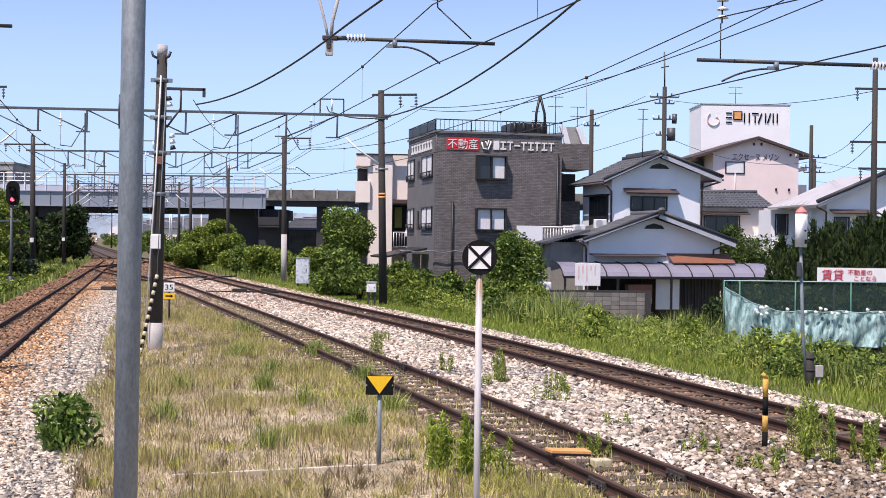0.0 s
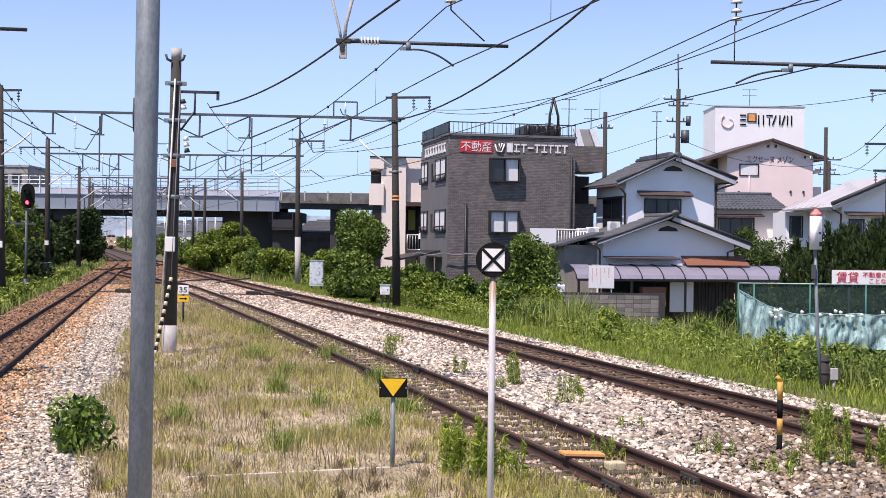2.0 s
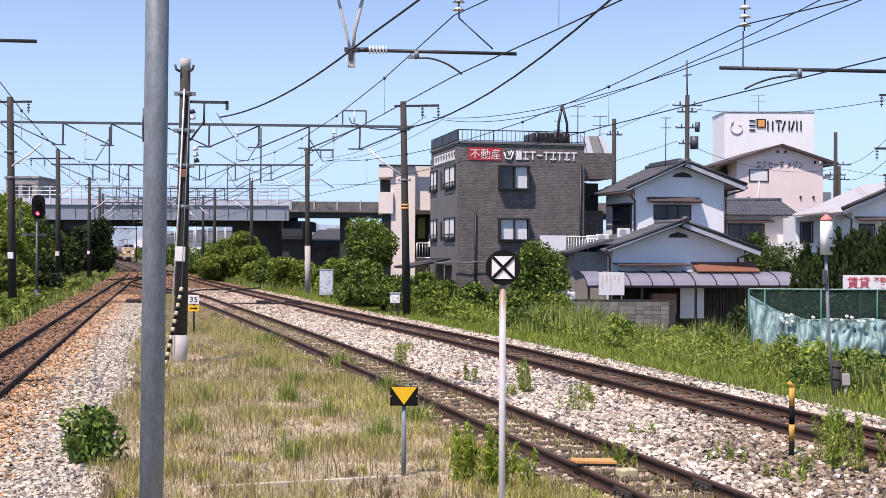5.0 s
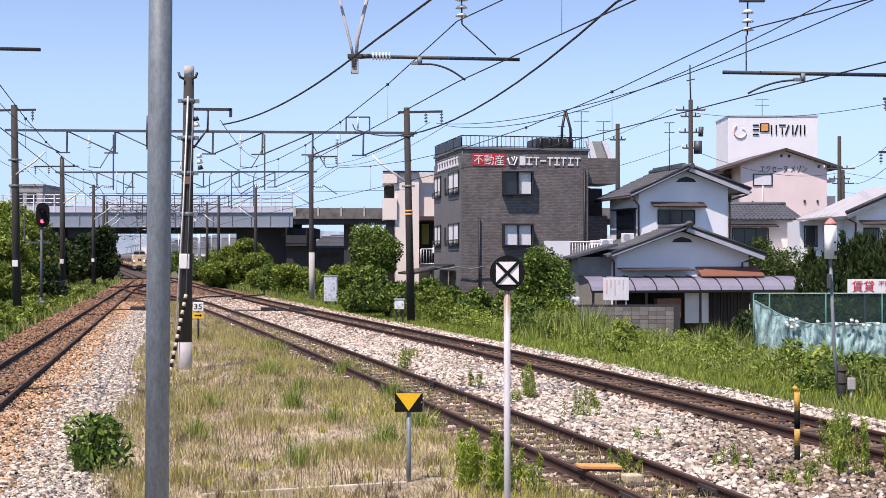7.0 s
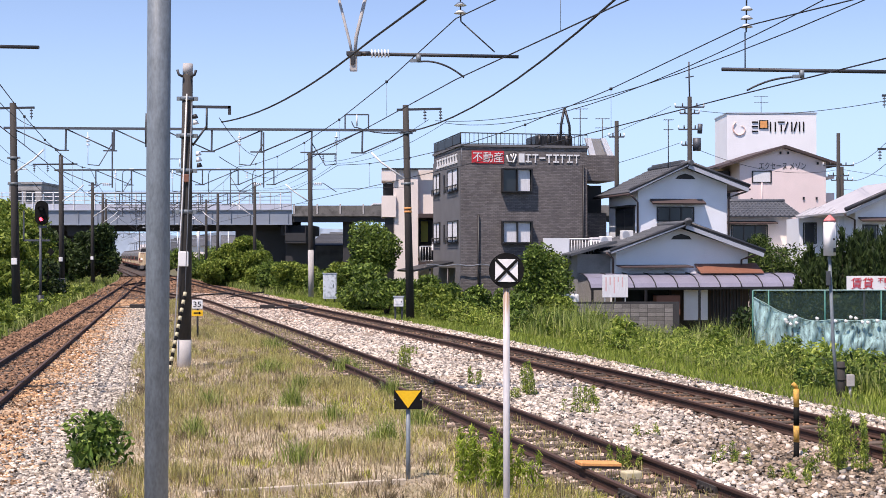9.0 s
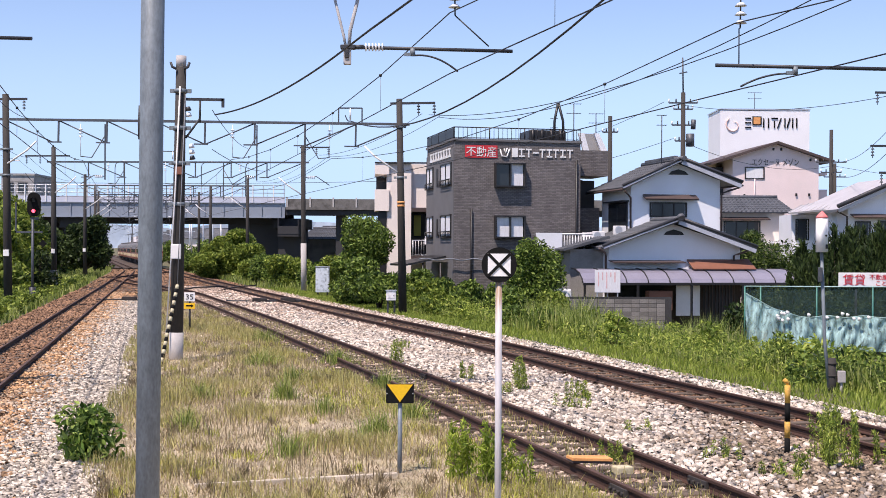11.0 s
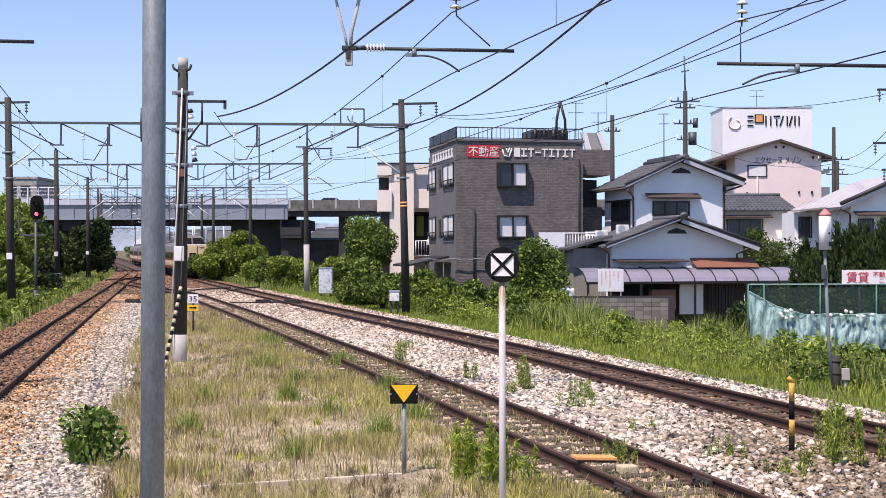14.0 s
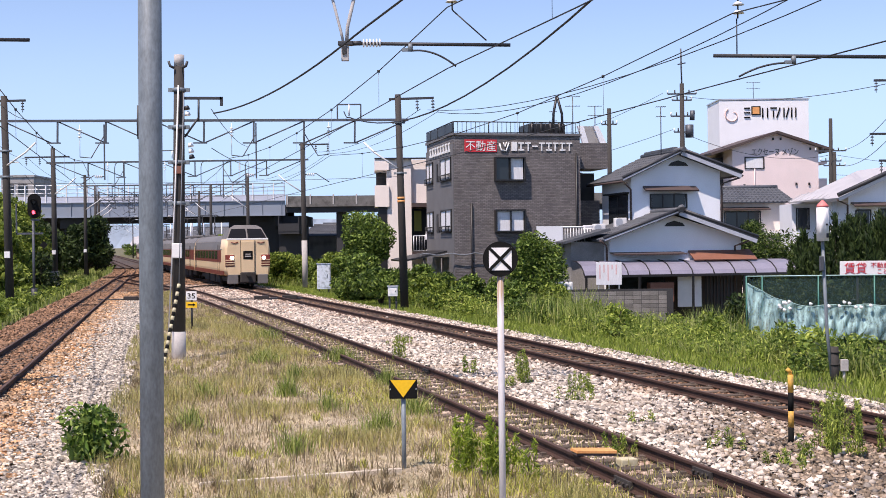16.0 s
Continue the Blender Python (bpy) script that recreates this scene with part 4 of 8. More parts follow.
    tube(bm, [(2.82, -0.05, 8.5), (2.92, -0.05, 8.2), (3.02, -0.05, 8.5)], 0.04, 6)
    part("sign_mark", bm, M["white"], th)
    x = 3.3
    for k in range(9):
        bm = bmesh.new()
        w = 0.33
        if k == 0:
            box(bm, x, x + w, -0.05, -0.004, 8.0, 8.5)
        elif k in (3,):
            box(bm, x, x + w, -0.05, -0.004, 8.22, 8.3)
        else:
            box(bm, x, x + w, -0.05, -0.004, 8.4, 8.48)
            box(bm, x + w * (0.3 + 0.05 * (k % 3)), x + w * (0.5 + 0.05 * (k % 3)), -0.05, -0.004, 8.0, 8.4)
            if k % 2:
                box(bm, x, x + w, -0.05, -0.004, 8.02, 8.1)
        part("sign_bar", bm, M["white"], th)
        x += 0.4
    for k in range(8):
        bm = bmesh.new()
        y = 0.6 + k * 0.72
        box(bm, -0.1, -0.05, y, y + 0.45, 7.98, 8.12), box(bm, -0.1, -0.05, y + 0.15, y + 0.3, 8.12, 8.4)
        box(bm, -0.1, -0.05, y + 0.02, y + 0.42, 8.4, 8.5)
        part("sign_bar", bm, M["white"], th)
    # ground-floor lean-to
    bm = bmesh.new()
    slab(bm, (-2.6, 1.0, 2.0), (-0.2, 1.0, 2.5), (-0.2, 5.5, 2.5), (-2.6, 5.5, 2.0), 0.1)
    for x in (-2.5, -1.5, -0.5):
        tube(bm, [(x, 1.1, -1.2), (x, 1.1, 2.1)], 0.06, 6)
    part("porch_roof", bm, M["frame"], th, "dark porch roof")


build_tile_block()


def build_white_block():
    th = thing("white_apartment_house", pose(-3.8, 80, 0, 0, 0, 3), "cream-white rendered apartment house with balconies", "building")
    bm = bmesh.new()
    box(bm, 0.75, 2.3, 0.2, 7, -1.6, 8.25), box(bm, 0.75, 5.2, 0.6, 7, 5.3, 8.25), box(bm, 2.3, 5.2, 1.6, 7, -1.6, 5.3)
    part("wall", bm, M["cream_wall"], th)
    bm = bmesh.new()
    box(bm, 0, 0.9, 0, 3.0, 7.55, 8.25), box(bm, 0, 0.9, 0, 3.0, 5.25, 6.6)
    part("balcony", bm, M["cream_wall"], th)
    # dark blocks stand for shaded balcony openings; the top strip is the roof edge
    bm = bmesh.new()
    box(bm, 0.1, 0.85, 2.2, 2.6, 6.6, 7.5), box(bm, 0.0, 5.3, -0.05, 0.3, 8.25, 8.33)
    box(bm, 0.2, 0.8, 0.2, 2.6, -1, 5.2)
    part("balcony_shade", bm, M["frame"], th, "dark blocks standing for shade in the balcony openings, with dark roof edge")
    bm = bmesh.new()
    box(bm, 2.3, 4.4, -0.5, 1.6, 5.2, 5.45), box(bm, 2.3, 4.4, -0.5, 1.6, 2.2, 2.4)
    box(bm, 4.3, 4.4, -0.5, 1.6, 2.4, 5.2)
    part("balcony_slab", bm, M["brown_trim"], th)
    bm = bmesh.new()
    railing(bm, (2.4, -0.45, 2.4), (4.3, -0.45, 2.4), 1.0, 0.18, 0.02)
    part("balcony_railing", bm, M["alu"], th)
    bm = bmesh.new()
    box(bm, 2.5, 2.95, 0.9, 1.0, 3.7, 5.0)
    part("awning", bm, M["olive_cloth"], th, "olive-yellow cloth blind")
    # dark panel added for the shade at the back of the balcony recess
    bm = bmesh.new()
    box(bm, 2.35, 4.25, 1.5, 1.58, 2.45, 5.15)
    part("balcony_door", bm, M["frame"], th, "dark panel standing for the shaded balcony recess")
    la = thing("laundry", pose(-0.55, 79.6, 3.9), "white laundry drying on a balcony railing", "laundry")
    bm = bmesh.new()
    vs = []
    for i in range(7):
        for j in range(9):
            vs.append(bm.verts.new((i * 0.1 - 0.1 * (j > 5), 0.12 * math.sin(i * 1.4 + j * 0.5), 0.85 - j * 0.2)))
    for i in range(6):
        for j in range(8):
            bm.faces.new((vs[i * 9 + j], vs[(i + 1) * 9 + j], vs[(i + 1) * 9 + j + 1], vs[i * 9 + j + 1]))
    part("cloth", bm, M["curtain"], la)


M["olive_cloth"] = mat("olive_cloth", (0.36, 0.34, 0.08), 0.9, var=0.1, scale=2, fine=20)
build_white_block()


def tiled_slope(parent, a, b, c, d, courses, material, name="roof", roll=0.05):
    """A roof plane a b (eave) c d (ridge): rolls running down the slope and stepped courses, one sheet with a flat underside."""
    a, b, c, d = (Vector(p) for p in (a, b, c, d))
    n = (b - a).cross(d - a).normalized()
    if n.z < 0:
        n = -n
    bm = bmesh.new()
    cols = max(2, round((b - a).length / 0.3)) * 3
    grid = []
    for j in range(courses):
        for s, lift in ((j / courses, 0.035), ((j + 0.98) / courses, 0.0)):
            p, q = a.lerp(d, s), b.lerp(c, s)
            grid.append([bm.verts.new(p.lerp(q, i / cols) + n * (lift + (roll if i % 3 == 0 else 0.0))) for i in range(cols + 1)])
    for r, t in zip(grid, grid[1:]):
        for i in range(cols):
            bm.faces.new((r[i], r[i + 1], t[i + 1], t[i]))
    low = [bm.verts.new(v.co - n * 0.14) for v in (grid[0][0], grid[0][-1], grid[-1][-1], grid[-1][0])]
    bm.faces.new(low[::-1])
    bm.faces.new([low[0], low[1]] + grid[0][::-1])
    bm.faces.new([low[2], low[3]] + grid[-1])
    bm.faces.new([low[3], low[0]] + [g[0] for g in grid])
    bm.faces.new([low[1], low[2]] + [g[-1] for g in grid][::-1])
    return part(name, bm, material, parent)


def gable_house():
    th = thing("gabled_house", pose(8.97, 65.5, 0, 0, 0, 12), "two-storey Japanese house with pale blue-grey plaster and tiled gable roofs", "house")
    # lower wing: wall 0..7.3, ridge over 3.5
    bm = bmesh.new()
    prism(bm, [(0, -1.4), (7.3, -1.4), (7.3, 3.05), (3.55, 4.22), (0, 3.05)], 0, 4.5)
    part("lower_wall", bm, M["blue_wall"], th)
    e = 0.55
    for s, x0 in ((1, -e), (-1, 7.3 + e)):
        z0 = 3.05 - e * 0.35 + 0.1
        a, b, c, d = (x0, -0.8, z0), (x0, 5.0, z0), (3.55, 5.0, 4.43), (3.55, -0.8, 4.43)
        tiled_slope(th, *((b, a, d, c) if s > 0 else (a, b, c, d)), 8, M["tile_roof"], "lower_roof")
        bm = bmesh.new()
        slab(bm, (x0, -0.84, z0 - 0.03), (x0, -0.78, z0 - 0.03), (3.55, -0.78, 4.4), (3.55, -0.84, 4.4), 0.2)
        part("bargeboard", bm, M["trim_grey"], th)
        bm = bmesh.new()
        tube(bm, [(x0 - s * 0.06, -0.8, z0 + 0.12), (3.55, -0.8, 4.54)], 0.085, 6)
        part("verge_tile", bm, M["dark_tile"], th, "dark tiles along the gable edge")
    bm = bmesh.new()
    tube(bm, [(3.55, -1.0, 4.5), (3.55, 5.0, 4.5)], 0.13, 8), tube(bm, [(3.55, -1.05, 4.5), (3.55, -0.92, 4.63)], 0.2, 8)
    part("ridge_tile", bm, M["tile_roof"], th)
    bm = bmesh.new()
    prism(bm, [(3.0, 3.66), (4.15, 3.66), (4.0, 3.83), (3.55, 3.95), (3.15, 3.83)], -0.02, 0.02)
    part("gable_vent", bm, M["frame"], th)
    for x, dx in ((-0.2, -0.3), (6.9, 0.35)):
        bm = bmesh.new()
        tube(bm, [(x + dx * 2, -0.8, 2.95), (x + dx * 0.5, -0.4, 2.7), (x, -0.1, 2.6), (x, -0.1, -1.0)], 0.055, 6)
        part("drain_pipe", bm, M["brown_trim"], th)
    # upper storey, set back
    up, apex, zr, over, deep = 3.05, 5.08, 7.77, 0.6, 4.7
    bm = bmesh.new()
    prism(bm, [(2.36, 2.5), (7.54, 2.5), (7.54, 6.72), (apex, 7.6), (2.36, 6.36)], up, up + deep)
    part("upper_wall", bm, M["blue_wall"], th)
    for s, x0, z0 in ((1, 1.68, 6.2), (-1, 8.56, 6.52)):
        a, b, c, d = (x0, up - over, z0), (x0, up + deep + 0.6, z0), (apex, up + deep + 0.6, zr), (apex, up - over, zr)
        tiled_slope(th, *((b, a, d, c) if s > 0 else (a, b, c, d)), 8, M["tile_roof"], "upper_roof")
        bm = bmesh.new()
        slab(bm, (x0, up - over - 0.04, z0 - 0.03), (x0, up - over + 0.02, z0 - 0.03), (apex, up - over + 0.02, zr - 0.03), (apex, up - over - 0.04, zr - 0.03), 0.2)
        part("bargeboard", bm, M["trim_grey"], th)
        bm = bmesh.new()
        tube(bm, [(x0 - s * 0.06, up - over, z0 + 0.12), (apex, up - over, zr + 0.11)], 0.085, 6)
        part("verge_tile", bm, M["dark_tile"], th, "dark tiles along the gable edge")
        bm = bmesh.new()
        tube(bm, [(x0 - s * 0.05, up - over, z0 - 0.08), (x0 - s * 0.05, up + deep + 0.6, z0 - 0.08)], 0.06, 6)
        part("gutter", bm, M["brown_trim"], th)
    bm = bmesh.new()
    tube(bm, [(apex, up - over - 0.3, zr + 0.08), (apex, up + deep + 0.6, zr + 0.08)], 0.14, 8)
    box(bm, apex - 0.13, apex + 0.13, up + 0.3, up + deep, zr + 0.1, zr + 0.3, 0.04)
    part("ridge_tile", bm, M["tile_roof"], th)
    bm = bmesh.new()
    prism(bm, [(4.5, 7.0), (5.68, 7.0), (5.5, 7.18), (5.08, 7.3), (4.68, 7.18)], up - 0.03, up + 0.02)
    part("gable_vent", bm, M["frame"], th)
    for xs, x, z in ((1.75, 2.3, 6.05), (8.5, 7.6, 6.35)):
        bm = bmesh.new()
        tube(bm, [(xs, up - 0.6, z), (x + (xs - x) * 0.4, up - 0.3, z - 0.2), (x, up - 0.08, z - 0.35), (x, up - 0.08, 3.2)], 0.055, 6)
        part("drain_pipe", bm, M["brown_trim"], th)
    window(th, 3.5, 5.5, 4.75, 5.4, up, 3, False, 0.08)
    bm = bmesh.new()
    slab(bm, (3.02, up - 0.5, 5.66), (6.1, up - 0.5, 5.66), (6.1, up + 0.02, 5.92), (3.02, up + 0.02, 5.92), 0.08)
    part("window_hood", bm, M["brown_trim"], th, "brown sheet-metal hood")
    w = thing("window", Matrix(), "", "")
    w.parent = th
    bm = bmesh.new()
    box(bm, 2.28, 2.36, up + 0.5, up + 3.4, 3.7, 5.5), box(bm, 2.0, 2.36, up + 0.3, up + 3.6, 5.5, 5.58)
    part("frame", bm, M["frame"], w)
    for y0 in (0.6, 2.0):
        bm = bmesh.new()
        box(bm, 2.26, 2.29, up + y0, up + y0 + 1.3, 3.78, 5.4)
        part("pane", bm, M["glass"], w)
    # lower left side roof with cooling units on it
    tiled_slope(th, (-2.3, 5.2, 2.85), (-2.3, 0.4, 2.85), (0.2, 0.4, 3.55), (0.2, 5.2, 3.55), 5, M["tile_roof"], "side_roof")
    bm = bmesh.new()
    box(bm, -1.8, 0.0, 0.9, 5.0, -1.4, 2.9)
    part("side_wall", bm, M["concrete"], th)
    tiled_slope(th, (7.2, 3.2, 3.5), (9.1, 3.2, 2.75), (9.1, 6.5, 2.75), (7.2, 6.5, 3.5), 4, M["tile_roof"], "side_roof")
    bm = bmesh.new()
    box(bm, 7.3, 8.6, 3.6, 6.4, -1.4, 2.8)
    part("side_wall", bm, M["blue_wall"], th)
    # brown sheet awnings on the lower front
    for x0, x1, z in ((0.0, 3.9, 2.35), (4.3, 7.8, 2.42)):
        bm = bmesh.new()
        slab(bm, (x0, -0.9, z - (0.5 if x0 else 0.1)), (x1, -0.9, z - (0.5 if x0 else 0.1)), (x1, 0.05, z), (x0, 0.05, z), 0.06)
        part("awning", bm, M["brown_roof"] if x0 else M["brown_trim"], th, "brown sheet-metal awning")
    # veranda under a bowed polycarbonate roof
    bm = bmesh.new()
    prof = [(0.0, 1.9), (-0.6, 1.86), (-1.2, 1.7), (-1.65, 1.42), (-1.8, 1.2)]
    rows = [[bm.verts.new((x, y, z + dz)) for y, z in prof] for dz in (0, -0.03) for x in (-2.0, 9.6)]
    for k in range(4):
        bm.faces.new((rows[0][k], rows[0][k + 1], rows[1][k + 1], rows[1][k]))
        bm.faces.new((rows[2][k], rows[3][k], rows[3][k + 1], rows[2][k + 1]))
    part("veranda_roof", bm, M["polycarb"], th, "bowed smoky polycarbonate roof sheets")
    for i in range(11):
        bm = bmesh.new()
        x = -2.0 + i * 1.16
        tube(bm, [(x, y, z + 0.02) for y, z in prof], 0.035, 5)
        part("veranda_rib", bm, M["frame"], th)
    bm = bmesh.new()
    box(bm, -2.0, 9.6, -1.86, -1.78, 1.1, 1.22)
    part("veranda_beam", bm, M["frame"], th)
    for x in (-1.9, 0.9, 3.8, 6.6, 9.5):
        bm = bmesh.new()
        box(bm, x - 0.05, x + 0.05, -1.85, -1.75, -1.5, 1.15)
        part("veranda_post", bm, M["frame"], th)
    # what stands in its shade
    bm = bmesh.new()
    box(bm, 5.2, 7.0, -0.08, -0.02, -1.2, 1.7)
    part("door", bm, M["frame"], th, "dark lattice entrance door")
    for k in range(9):
        bm = bmesh.new()
        box(bm, 5.3 + k * 0.19, 5.34 + k * 0.19, -0.12, -0.08, -1.0, 1.4)
        part("door_bar", bm, M["brown_trim"], th)
    bm = bmesh.new()
    box(bm, -0.02, 7.32, -0.05, 0.0, -1.4, 1.85)
    part("cladding", bm, M["dark_wood"], th, "dark wooden cladding under the veranda")
    window(th, 0.4, 2.9, -0.1, 1.5, -0.05, 2, False, 0.06)
    bm = bmesh.new()
    box(bm, 3.3, 4.6, -1.0, -0.95, -0.5, 1.05)
    part("white_panel", bm, M["white"], th, "white board leaning in the veranda")
    bm = bmesh.new()
    box(bm, 1.6, 2.9, -1.5, -1.0, -0.2, 0.8, 0.03)
    part("wooden_shelf", bm, M["brown_roof"], th)
    # small balcony with white rails at the corner
    bm = bmesh.new()
    box(bm, -3.3, -1.9, 2.0, 2.1, 2.6, 3.75)
    part("balcony_panel", bm, M["white_wall"], th, "pale balcony panel")
    bm = bmesh.new()
    railing(bm, (-1.9, 2.05, 2.75), (-0.2, 2.05, 2.75), 0.95, 0.16, 0.025)
    part("balcony_railing", bm, M["white"], th, "white balcony railing")
    bm = bmesh.new()
    box(bm, -3.3, -0.2, 2.0, 4.5, 2.5, 2.65), box(bm, -3.2, -3.05, 2.2, 2.35, -1.4, 2.5), box(bm, -3.3, -0.3, 4.0, 4.4, -1.4, 2.5)
    part("balcony_floor", bm, M["concrete"], th)
    for x, y in ((-0.25, 1.9), (0.95, 2.3)):
        ac = thing("air_conditioner", pose(9.0 + x, 66.2 + y, 3.3 if x < 0 else 3.62, 0, 0, 12), "white outdoor air-conditioning unit on the lower roof", "air conditioner", "cooling units")
        bm = bmesh.new()
        box(bm, -0.33, 0.33, -0.15, 0.15, 0.05, 0.55, 0.03)
        part("casing", bm, M["white"], ac)
        bm = bmesh.new()
        tube(bm, [(-0.1, -0.17, 0.33), (-0.1, -0.15, 0.33)], 0.2, 14)
        part("fan_grille", bm, M["alu"], ac)
        bm = bmesh.new()
        box(bm, -0.3, -0.25, -0.15, 0.15, -0.2, 0.05), box(bm, 0.25, 0.3, -0.15, 0.15, -0.2, 0.05)
        part("foot", bm, M["alu"], ac)


gable_house()


def block_wall(x0, x1, y, top, z0, label):
    th = thing("block_wall", pose(x0, y, z0), label, "wall")
    bm = bmesh.new()
    box(bm, 0, 0.385, 0, 0.12, 0.0, 0.185, 0.006)
    n = int((x1 - x0) / 0.4)
    rows = int((top - z0) / 0.2)
    me = mesh_of(bm, "block", M["old_block"])
    for j in range(rows):
        for i in range(n):
            o = new("block", me)
            o.parent = th
            o.matrix_local = pose(i * 0.4, random.uniform(-0.004, 0.004), j * 0.2)
    bm = bmesh.new()
    box(bm, 0, x1 - x0, 0.02, 0.1, 0, top - z0)
    part("mortar", bm, M["dark_concrete"], th)


block_wall(5.3, 11.2, 60, 0.65, -1.25, "grey concrete block garden wall with dark stains")


def far_gable(name, label, x0, x1, y, depth, z_eave, z_ridge, wall, roof, over=1.0, yaw=0.0, z0=-1.6, over_right=None):
    th = thing(name, pose(x0, y, 0, 0, 0, yaw), label, "building")
    w = x1 - x0
    bm = bmesh.new()
    prism(bm, [(0, z0), (w, z0), (w, z_eave), (w / 2, z_ridge), (0, z_eave)], 0, depth)
    part("wall", bm, wall, th)
    k = (z_ridge - z_eave) / (w / 2)
    over_right = over if over_right is None else over_right
    for s, xe, out in ((1, -over, over), (-1, w + over_right, over_right)):
        z = z_eave - out * k + 0.12
        a, b, c, d = (xe, -0.6, z), (xe, depth + 0.6, z), (w / 2, depth + 0.6, z_ridge + 0.14), (w / 2, -0.6, z_ridge + 0.14)
        bm = bmesh.new()
        slab(bm, *((b, a, d, c) if s > 0 else (a, b, c, d)), 0.2)
        part("roof", bm, roof, th)
    return th


pk = far_gable("pink_apartment_house", "pale pink rendered apartment house with brown eaves", 24.6, 31.9, 105, 9, 10.6, 11.75, M["pink_wall"], M["brown_trim"], 2.0, 4, over_right=1.15)
part("sign_lettering", fitted(words("エクセーヌ メゾン", 0.7), 1.63, 5.6, 9.92, 10.5, -0.03), M["frame"], pk, "dark lettering")
window(pk, 1.1, 2.6, 8.85, 9.7, 0, 1, True, 0.06)
for x, z in ((3.35, 11.15), (4.0, 11.15), (6.5, 10.3), (5.3, 7.4), (6.4, 7.4), (0.9, 7.3)):
    bm = bmesh.new()
    box(bm, x, x + 0.16, -0.12, 0, z, z + 0.22, 0.03)
    part("vent_cap", bm, M["frame"], pk)
bm = bmesh.new()
tube(bm, [(1.85, -0.08, 8.8), (1.85, -0.08, 6.0)], 0.05, 6)
part("drain_pipe", bm, M["pink_wall"], pk)
for z0, z1 in ((7.2, 8.0), (9.2, 9.4)):
    bm = bmesh.new()
    box(bm, 7.3, 8.4, 1.0, 4.0, z0, z1)
    part("balcony", bm, M["pink_wall"], pk)
# dark slab standing for the shade inside this balcony
bm = bmesh.new()
box(bm, 7.3, 7.5, 1.0, 4.0, 8.0, 9.2)
part("balcony_shade", bm, M["frame"], pk)
# dark block standing for the shade of the recessed balcony
bm = bmesh.new()
box(bm, -1.5, -0.05, 2.5, 5, 7.2, 9.9)
part("balcony_shade", bm, M["frame"], pk)

M["faded_swirl"] = mat("faded_pink_swirl", (0.8, 0.56, 0.5), 0.7, var=0.1, scale=2, fine=20)
tw = thing("white_office_block", pose(25.8, 115, 0, 0, 0, 0), "white-clad block with a firm's mark high on its wall", "building")
bm = bmesh.new()
box(bm, 0, 8.1, 0, 5, -1.6, 15.6)
part("wall", bm, M["white_wall"], tw)
bm = bmesh.new()
box(bm, -0.08, 8.18, -0.06, 5.08, 15.6, 15.7)
part("roof_edge", bm, M["alu"], tw)
bm = bmesh.new()
tube(bm, [(1.2 + (0.75 - 0.035 * k) * math.cos(k * 0.42 + 2.2), -0.06, 14.2 + (0.75 - 0.035 * k) * math.sin(k * 0.42 + 2.2)) for k in range(14)], [0.07 - 0.003 * k for k in range(14)], 5)
part("sign_mark", bm, M["faded_swirl"], tw, "faded pink swirl")
bm = bmesh.new()
box(bm, 3.0, 3.62, -0.08, -0.01, 14.3, 14.92)
part("sign_mark", bm, M["orange"], tw, "orange square in a black frame")
bm = bmesh.new()
for b in ((2.9, 3.72, 14.92, 15.0), (2.9, 3.72, 14.22, 14.3), (2.9, 3.0, 14.3, 14.92), (3.62, 3.72, 14.3, 14.92)):
    box(bm, b[0], b[1], -0.08, -0.01, b[2], b[3])
part("sign_bar", bm, M["black"], tw)
for stroke in ([(2.25, 14.83), (2.78, 14.83)], [(2.25, 14.42), (2.78, 14.42)], [(2.25, 14.0), (2.78, 14.0)], [(3.92, 14.85), (3.92, 13.97)], [(4.36, 14.85), (4.36, 13.97)],
               [(4.62, 14.83), (5.2, 14.83)], [(4.9, 14.6), (4.9, 13.97)], [(5.2, 13.97), (5.5, 14.85)], [(5.85, 14.85), (5.85, 13.97)],
               [(6.05, 13.97), (6.3, 14.85)], [(6.55, 14.85), (6.55, 13.97)], [(6.92, 14.85), (6.92, 13.97)]):
    bm = bmesh.new()
    tube(bm, [(x, -0.05, z) for x, z in stroke], 0.06, 6)
    part("sign_bar", bm, M["black"], tw)


def hip_house(name, label, x0, x1, y, depth, z_eave, z_ridge, wall, roof, yaw=0.0, over=0.7, inset=0.8):
    """A house whose ridge runs across the view; the front slope faces the tracks."""
    th = thing(name, pose(x0, y, 0, 0, 0, yaw), label, "house")
    w = x1 - x0
    bm = bmesh.new()
    box(bm, 0, w, 0, depth, -1.6, z_eave)
    part("wall", bm, wall, th)
    tiled_slope(th, (-over, -over, z_eave - 0.1), (w + over, -over, z_eave - 0.1), (w - inset, depth / 2, z_ridge), (inset, depth / 2, z_ridge), 8, roof)
    bm = bmesh.new()
    slab(bm, (w + over, depth + over, z_eave - 0.1), (-over, depth + over, z_eave - 0.1), (inset, depth / 2, z_ridge), (w - inset, depth / 2, z_ridge), 0.12)
    for s in (0, 1):
        xe, xr = (-over, inset) if not s else (w + over, w - inset)
        vs = [bm.verts.new(p) for p in ((xe, -over, z_eave - 0.1), (xe, depth + over, z_eave - 0.1), (xr, depth / 2, z_ridge))]
        bm.faces.new(vs)
    tube(bm, [(inset - 0.1, depth / 2, z_ridge + 0.05), (w - inset + 0.1, depth / 2, z_ridge + 0.05)], 0.14, 8)
    part("roof_back", bm, roof, th)
    return th


